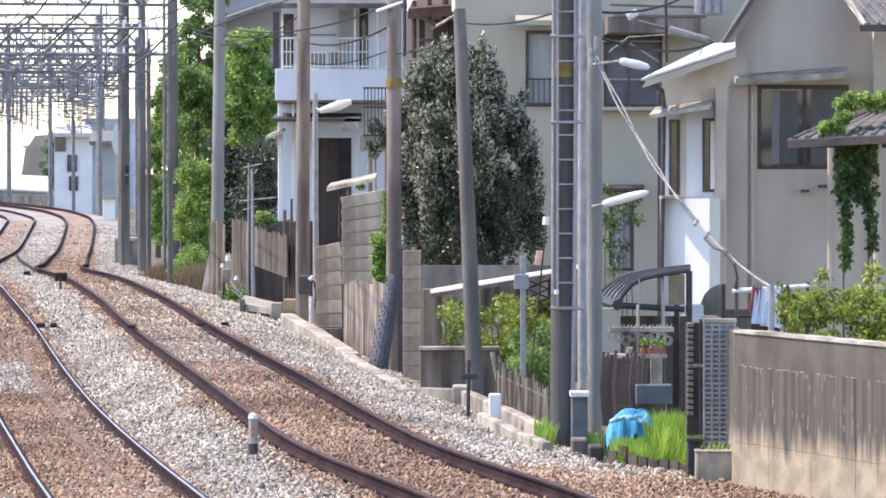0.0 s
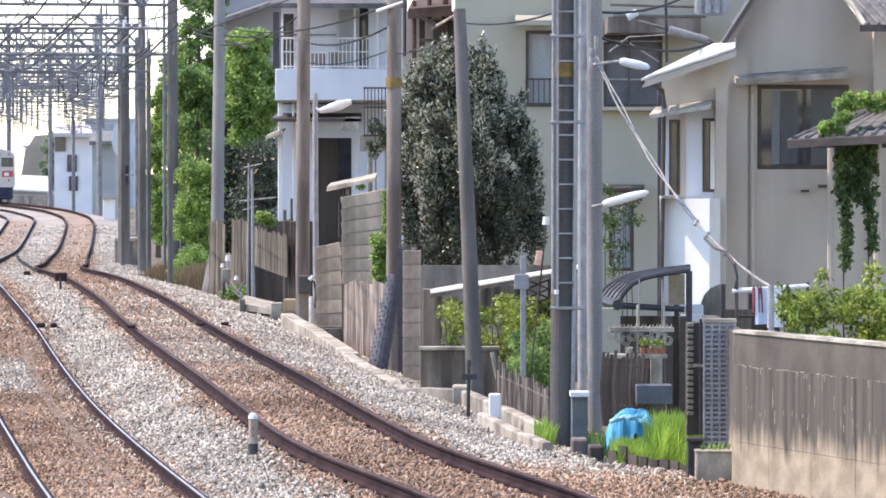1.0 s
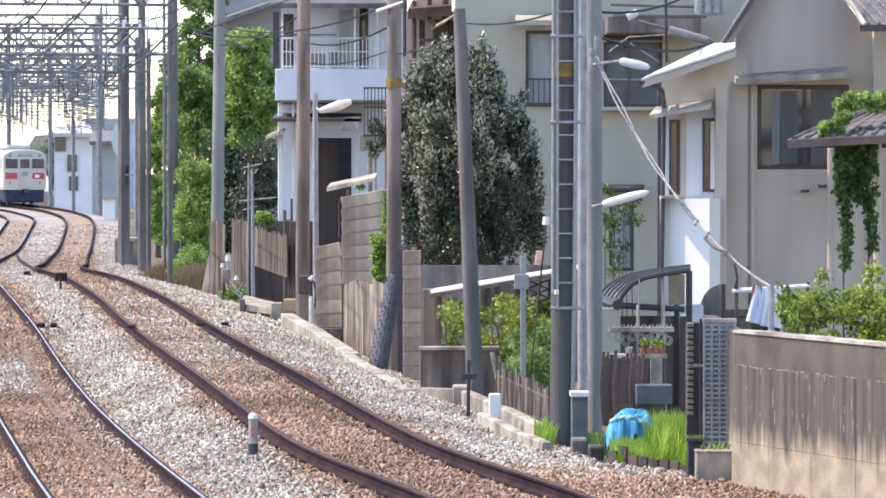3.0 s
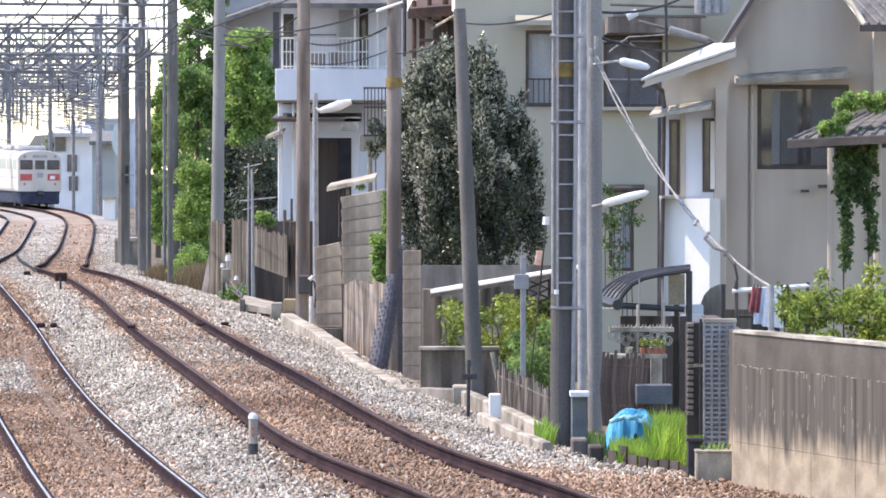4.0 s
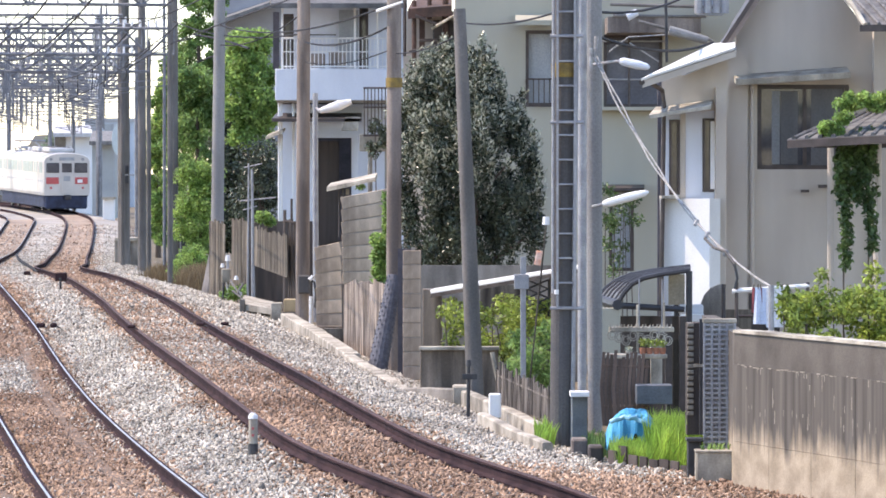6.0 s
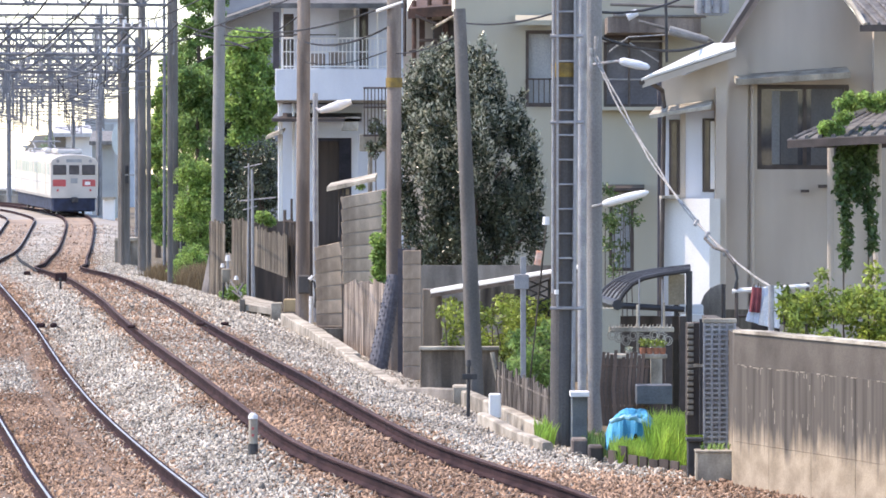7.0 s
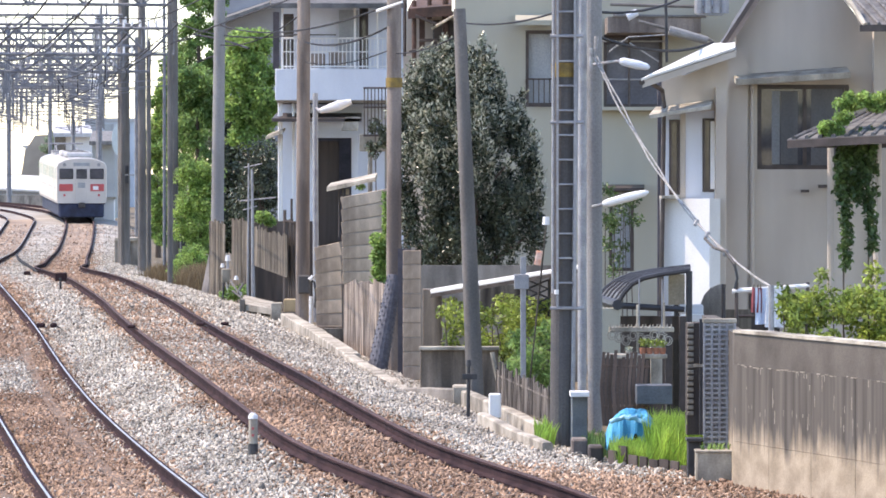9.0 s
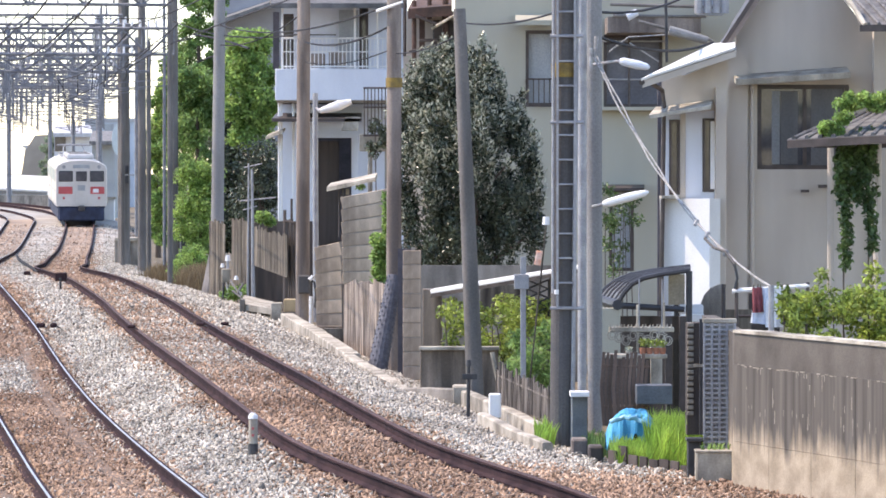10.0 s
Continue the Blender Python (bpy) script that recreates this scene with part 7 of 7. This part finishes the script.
    part("box", span(B(), (-3.675, 84.651, -0.383), (-3.336, 85.051, -0.096), 0.01), mat("new_timber", (0.55, 0.42, 0.25), (0.45, 0.34, 0.2), 0.8, 5, 50, 0.2, streak=6), bx)
    part("footing", span(B(), (-3.701, 84.651, -0.879), (-3.31, 85.101, -0.383), 0.01), M_CONC, bx)


wood_yard()


# ---- trees ----
def limbs(bm, base, top, n, spread, r0):
    a, b = Vector(base), Vector(top)
    rod(bm, a, b, r0, r0 * 0.35, 10)
    for i in range(n):
        f = 0.3 + 0.65 * i / n
        p = a.lerp(b, f)
        ang = i * 2.4
        q = p + Vector((math.cos(ang) * spread * (1.1 - f), math.sin(ang) * spread * (1.1 - f), spread * 0.55))
        rod(bm, p, q, r0 * 0.4 * (1.1 - f), r0 * 0.12, 6)
    return bm


def tree_dark():
    X0, Y = 0.532, 65.907
    th = thing("tree", X0, Y, GZ, 0, "dense dark glossy-leaved evergreen tree by a wall", "tree")
    part("trunk", limbs(B(), (X0, Y, GZ), (X0, Y, 4.842), 14, 1.2, 0.15), M_BARK, th)
    # half width of the crown by height, then three uneven leaders at the top
    prof_z = [0.88, 1.40, 2.082, 2.9, 3.718, 4.433, 4.944]
    prof_w = [1.12, 1.42, 1.48, 1.38, 1.16, 0.80, 0.36]
    cl = []
    for i in range(260):
        z = prof_z[0] + (prof_z[-1] - prof_z[0]) * rng.random() ** 0.9
        half = float(np.interp(z, prof_z, prof_w))
        a, r = rng.random() * 6.283, max(0.0, half - 0.15) * rng.random() ** 0.4
        cl.append((X0 + math.cos(a) * r - (z - 1.0) * 0.075, Y + math.sin(a) * r, z, 0.13 + 0.10 * rng.random(), 1.9))
    for x, z, n in ((0.726, 5.2, 5), (-0.143, 4.995, 6), (1.391, 4.229, 6), (0.164, 4.842, 4), (1.647, 3.309, 4), (-0.655, 4.331, 4), (-0.55, 4.75, 6), (-0.30, 5.0, 5), (-0.72, 4.1, 4), (0.982, 4.638, 5), (0.471, 5.097, 5), (1.238, 3.871, 4)):
        for k in range(n):
            cl.append((x + rng.normal() * 0.06, Y + rng.normal() * 0.2, z - k * 0.17, 0.08 + 0.03 * k, 2.0))
    leaves("crown", cl, 56000, 0.09, M_LEAF_DARK, th, rng, droop=-0.55, thin=0.36)
    # pale leaves over the upper shell imitate sunlight glinting on the crown
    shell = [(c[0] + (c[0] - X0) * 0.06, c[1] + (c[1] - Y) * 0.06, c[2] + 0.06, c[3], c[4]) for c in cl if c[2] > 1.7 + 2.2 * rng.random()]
    leaves("young_leaves", shell, 17000, 0.085, M_LEAF_PALE, th, rng, "pale grey-green leaves standing in for sun glints", droop=-0.8, thin=0.34)


tree_dark()


def tree_bright(x, y, z0, h, wd, n, mt, label, size=0.12, k=80):
    th = thing("tree", x, y, ground_z(y), 0, label, "tree", "green trees")
    part("trunk", limbs(B(), (x, y, ground_z(y)), (x, y, z0 + h * 0.75), 10, wd * 0.7, 0.15), M_BARK, th)
    cl = []
    for i in range(k):
        z = rng.random()
        half = wd * (0.45 + 0.55 * math.sin(math.pi * min(1, 0.12 + z * 0.8)))
        a, r = rng.random() * 6.283, half * rng.random() ** 0.45
        cl.append((x + math.cos(a) * r, y + math.sin(a) * r, z0 + z * h, 0.22 + 0.3 * rng.random(), 0.75))
    leaves("crown", cl, n, size, mt, th, rng)
    return th


tree_bright(-8.221, 123.953, -0.3, 3.4, 0.75, 11000, M_LEAF_BRIGHT, "bright green shrub-like tree beside the line", k=60)
tree_bright(-9.283, 139.07, 0.2, 6.5, 1.15, 24000, M_LEAF_MID, "mid-green leafy tree beside the line", 0.15, 110)
tree_bright(-9.843, 148.14, 4.2, 7.0, 1.3, 24000, M_LEAF_MID, "tall bright leafy tree beside the line", 0.15, 130)
tree_bright(-6.361, 120.93, 3.6, 3.8, 1.0, 19000, M_LEAF_BRIGHT, "bright green leafy tree beside a house", 0.13, 110)
tree_bright(-6.875, 126.977, 0.2, 5.0, 1.15, 15000, M_LEAF_DARK, "dark green undergrowth tree below brighter ones", 0.14, 100)
tree_bright(-5.241, 105.814, 0.6, 3.1, 0.62, 7000, M_LEAF_DARK, "dark leafy shrub with pale young leaves", 0.1, 50)
tree_bright(-8.063, 119.419, -0.9, 1.2, 0.5, 3500, M_LEAF_BRIGHT, "low green bush at the edge of the line", 0.1, 24)
tree_bright(-12.09, 163.256, -0.6, 8.5, 0.8, 17000, M_LEAF_BRIGHT, "narrow green tree behind catenary poles", 0.17, 70)
tree_bright(-13.827, 178.372, -0.6, 6.5, 0.55, 7000, M_LEAF_BRIGHT, "narrow green tree behind catenary poles", 0.17, 40)

# greyed leaf colour carries the distance haze on these trees
M_LEAF_FAR = leaf_mat("leaf_hazed_grey_green", (0.30, 0.36, 0.24), (0.20, 0.26, 0.17), 0.6, 0.4, 0.4)
tree_bright(-34.049, 320.0, 1.6, 4.6, 1.3, 3000, M_LEAF_FAR, "tree far beyond the line, coloured grey-green for haze", 0.3, 40)
tree_bright(-32.065, 315.0, 1.2, 4.0, 0.9, 2000, M_LEAF_FAR, "small tree far beyond the line, coloured grey-green for haze", 0.3, 30)


def pole_strut():
    th = thing("pole_strut", -6.48, 101.279, ground_z(101.279), 0, "dark slanted tapering rod at the foot of a pole", "pole stay")
    # dark tapering rod slanting up to the pole
    part("strut", rod(B(), (-6.511, 101.279, ground_z(101.279)), (-6.35, 103.698, 1.305), 0.20, 0.10, 10), M_POLE, th)


pole_strut()


def ivy_bits():
    th = thing("fern_tuft", -4.38, 89.942, 1.447, 0, "small bright plant above a fence panel", "plant")
    leaves("foliage", [(-4.413, 90.093, 1.724, 0.22, 0.8), (-4.233, 90.093, 1.627, 0.16, 0.8)], 420, 0.1, M_LEAF_BRIGHT, th, rng)
    part("pot", rod(B(), (-4.344, 90.395, 0.547), (-4.344, 90.395, 1.6), 0.05, 0.06, 8), M_WOODDARK, th)
    h = thing("house", -8.798, 166.279, GZ, 0, "grey house wall behind green trees", "house")
    part("wall", span(B(), (-9.745, 158.721, -0.03), (-6.926, 164.721, 10.945)), mat("grey_render", (0.34, 0.34, 0.36), (0.28, 0.28, 0.30), 0.9, 1, 50, 0.2), h)
    part("roof", slab(B(), [(-9.881, 157.209, 9.18), (-6.739, 157.209, 10.266), (-7.128, 166.279, 11.201), (-10.451, 166.279, 10.053)], 0.2), M_TILE, h)
    d = thing("dark_door", -9.023, 127.733, ground_z(126.977), 0, "dark hut door below green leaves", "hut")
    part("body", span(B(), (-9.335, 127.733, ground_z(126.977) - 0.1), (-8.75, 130.0, 1.103), 0.02), M_DARK, d)
    part("door_edge", rod(B(), (-9.117, 127.43, 1.136), (-9.114, 127.581, ground_z(126.977)), 0.03, 0.03, 5), M_STEEL, d)


ivy_bits()


# ---- the far end of the line ----
def far_end():
    pale = mat("far_white_render", (0.74, 0.75, 0.78), (0.64, 0.66, 0.70), 0.9, 0.6, 30, 0.1)
    th = thing("house", -30.105, 294.767, ground_z(294.767), 0, "white house with dark windows beyond the bend", "house")
    part("wall", span(B(), (-31.193, 294.767, ground_z(300)), (-28.2, 294.767 + 8, 5.8)), pale, th)
    part("roof", slab(B(), [(-31.116, 293.256, 5.785), (-27.96, 293.256, 5.785), (-28.864, 300.814, 6.507), (-31.732, 300.814, 6.507)], 0.3), M_ROOFGREY, th)
    for q in (((-31.128, 294.616, 4.35), (-30.264, 294.916, 5.708)), ((-30.135, 294.616, 2.719), (-29.362, 294.916, 4.078)), ((-30.002, 294.616, 1.178), (-29.275, 294.916, 2.356))):
        part("window", span(B(), *q), M_GLASS, th, "dark window")
    th = thing("house", -24.576, 272.093, ground_z(272.093), 0, "grey-green house beside the distant track", "house")
    part("wall", span(B(), (-25.989, 272.093, ground_z(300)), (-24.315, 272.093 + 6, 4.992)), mat("far_grey_green", (0.40, 0.42, 0.42), (0.33, 0.35, 0.36), 0.9, 0.6, 30, 0.1), th)
    part("roof", slab(B(), [(-26.049, 270.581, 4.98), (-24.051, 270.581, 4.98), (-24.893, 278.14, 5.808), (-26.518, 278.14, 5.808)], 0.3), M_TILE, th)
    # pale blue wall colour stands in for haze over the farthest blocks
    haze = mat("hazed_blue_render", (0.50, 0.55, 0.62), (0.41, 0.46, 0.53), 0.9, 0.4, 20, 0.1)
    for x0, x1, top, y, lab in ((-34.117, -29.49, 7.527, 350.0, "apartment block far beyond the line, coloured pale blue-grey for haze"), (-39.259, -35.864, 4.916, 345.0, "low house far beyond the line, coloured pale for haze")):
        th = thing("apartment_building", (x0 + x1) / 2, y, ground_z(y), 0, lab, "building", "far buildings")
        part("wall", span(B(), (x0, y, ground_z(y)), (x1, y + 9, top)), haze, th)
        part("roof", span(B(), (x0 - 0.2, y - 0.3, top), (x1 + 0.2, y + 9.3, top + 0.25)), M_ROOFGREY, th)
        z = 1.0
        while z < top - 1.2:
            for k in range(3):
                xc = x0 + (x1 - x0) * (k + 0.5) / 3
                w = part("window", span(B(), (xc - 0.45, y - 0.05, z), (xc + 0.45, y + 0.05, z + 1.0)), M_CURTAIN, th)
                part("sill", span(B(), (xc - 0.55, y - 0.12, z - 0.1), (xc + 0.55, y + 0.05, z - 0.02)), M_WHITE, w)
            z += 2.6
    # earth slope and pale sheds at the very end
    bm = B()
    prism(bm, [(-37.791, ground_z(300)), (-34.592, ground_z(300)), (-34.592, 5.998), (-36.092, 5.898), (-36.991, 4.499)], "y", 325.0, 340.116)
    solo("embankment", bm, mat("tan_slope", (0.42, 0.36, 0.29), (0.33, 0.28, 0.23), 0.95, 0.5, 20, 0.3), "tan earth embankment at the end of the line", "embankment", kind="structure")
    th = thing("shed", -34.364, 309.884, ground_z(300), 0, "long pale shed with a rounded white roof", "shed")
    part("wall", span(B(), (-40.228, 309.884, ground_z(300)), (-33.174, 309.884 + 5, 1.089)), mat("pale_blue_sheet", (0.50, 0.56, 0.66), (0.42, 0.48, 0.58), 0.7, 1, 30, 0.1), th)
    part("roof", slab(B(), [(-40.036, 308.372, 1.477), (-32.921, 308.372, 1.098), (-34.179, 317.442, 2.314), (-41.21, 317.442, 2.607)], 0.15), M_WHITEROOF, th)
    th = thing("concrete_edge", -32.736, 296.279, ground_z(300), 0, "low grey platform edge beyond the bend", "platform edge")
    part("body", span(B(), (-37.55, 297.791, ground_z(300)), (-28.436, 299.302, 0.804)), M_CONC, th)
    th = thing("equipment_box", -19.27, 211.628, ground_z(211.628), 0, "white trackside equipment box", "equipment box")
    part("box", span(B(), (-19.595, 211.628, ground_z(211.628)), (-18.944, 211.628 + 0.6, 1.207), 0.03), M_WHITE, th)
    part("lid", span(B(), (-19.636, 211.326, 1.177), (-18.855, 212.126, 1.307)), M_KERB, th)
    # signal lamps on the thick pole
    th = thing("signal", -12.828, 148.593, 2.33, 0, "black two-aspect signal on a catenary pole", "signal")
    part("upper_head", span(B(), (-13.028, 148.593, 2.717), (-12.707, 148.843, 3.06), 0.02), M_DARK, th)
    part("lower_head", span(B(), (-13.028, 148.593, 2.329), (-12.708, 148.843, 2.649), 0.02), M_DARK, th)
    part("bracket", rod(B(), (-12.894, 148.895, 2.671), (-12.591, 149.651, 2.67), 0.03, 0.03, 6), M_STEEL, th)
    part("visor", rod(B(), (-12.841, 148.291, 2.9), (-12.867, 148.593, 2.9), 0.1, 0.1, 10), M_DARK, th)
    th = thing("relay_cabinet", -13.928, 151.163, ground_z(151.163), 0, "grey concrete relay cabinet at a pole foot", "cabinet")
    part("body", span(B(), (-13.462, 150.407, ground_z(151.163)), (-12.509, 152.674, -0.007), 0.02), M_CONC, th)
    part("lid", span(B(), (-13.433, 150.256, -0.036), (-12.392, 151.856, 0.103), 0.01), M_KERB, th)
    th = thing("oval_sign", -14.28, 161.744, 3.522, 0, "pale blue-white oval board on a catenary pole", "sign")
    bm = B()
    pts = [(-14.255 + 0.33 * math.cos(a), 4.218 + 0.72 * math.sin(a)) for a in [i * math.pi / 8 for i in range(16)]]
    part("board", prism(bm, pts, "y", 161.744, 161.744 + 0.06), mat("pale_sign", (0.62, 0.72, 0.74), (0.52, 0.62, 0.64), 0.6, 2, 30, 0.05), th)
    part("hanger", rod(B(), (-14.178, 163.18, 4.23), (-14.205, 161.774, 4.218), 0.04, 0.04, 6), M_STEEL, th)


far_end()


# ---- service wires across the upper part of the view ----
def service_wires():
    runs = [((-9.444, 126.977, 8.089), (-3.156, 83.14, 5.966), 0.3, 0.02), ((-6.315, 104.302, 6.986), (-0.851, 64.395, 5.818), 0.35, 0.02), ((-6.316, 104.302, 6.426), (-3.13, 83.14, 6.476), 0.25, 0.018),
            ((-3.131, 83.14, 5.774), (-0.831, 64.395, 5.472), 0.2, 0.02), ((-10.994, 137.558, 7.761), (-6.315, 104.302, 7.067), 0.3, 0.02), ((-8.159, 120.93, 7.322), (-5.515, 104.302, 6.33), -0.05, 0.035),
            ((-0.831, 64.395, 4.929), (0.269, 56.535, 4.985), 0.08, 0.012), ((0.269, 56.535, 5.158), (1.572, 46.709, 4.945), 0.1, 0.014), ((1.978, 49.128, 4.712), (5.331, 72.558, 5.409), 0.2, 0.025),
            ((1.978, 49.128, 5.013), (4.236, 60.465, 5.872), 0.15, 0.02), ((-12.579, 149.651, 9.108), (-9.426, 126.977, 7.582), 0.1, 0.02), ((-8.067, 120.93, 6.431), (-6.284, 104.302, 6.17), -0.02, 0.03),
            ((-0.851, 64.395, 5.027), (-3.131, 83.14, 5.328), 0.15, 0.012), ((-16.391, 136.047, 8.543), (-9.444, 126.977, 8.128), 0.05, 0.02), ((-17.302, 143.605, 8.46), (-10.993, 137.558, 8.268), 0.05, 0.02)]
    for a, b, drop, r in runs:
        solo("service_wire", chain(B(), sag(a, b, drop, 12), r, 5), M_WIRE, "dark service cable strung between poles", "wire", "service cables")


service_wires()


def motions():
    walk(RAILCAR, [(t, car_pose(s)) for t, s in NOSE])
    for k, (th, x, y, z, amp) in enumerate(CLOTHS):
        rows = []
        for i in range(41):
            t = i * 0.25
            gust = math.sin(t * 4.7 + k * 0.5) + 0.5 * math.sin(t * 9.1 + k)
            rows.append((t, pose(x, y, z, 4 * math.sin(t * 3.9 + k), amp * (0.3 + 0.45 * gust), 6 * math.sin(t * 2.3 + k))))
        walk(th, rows)


motions()
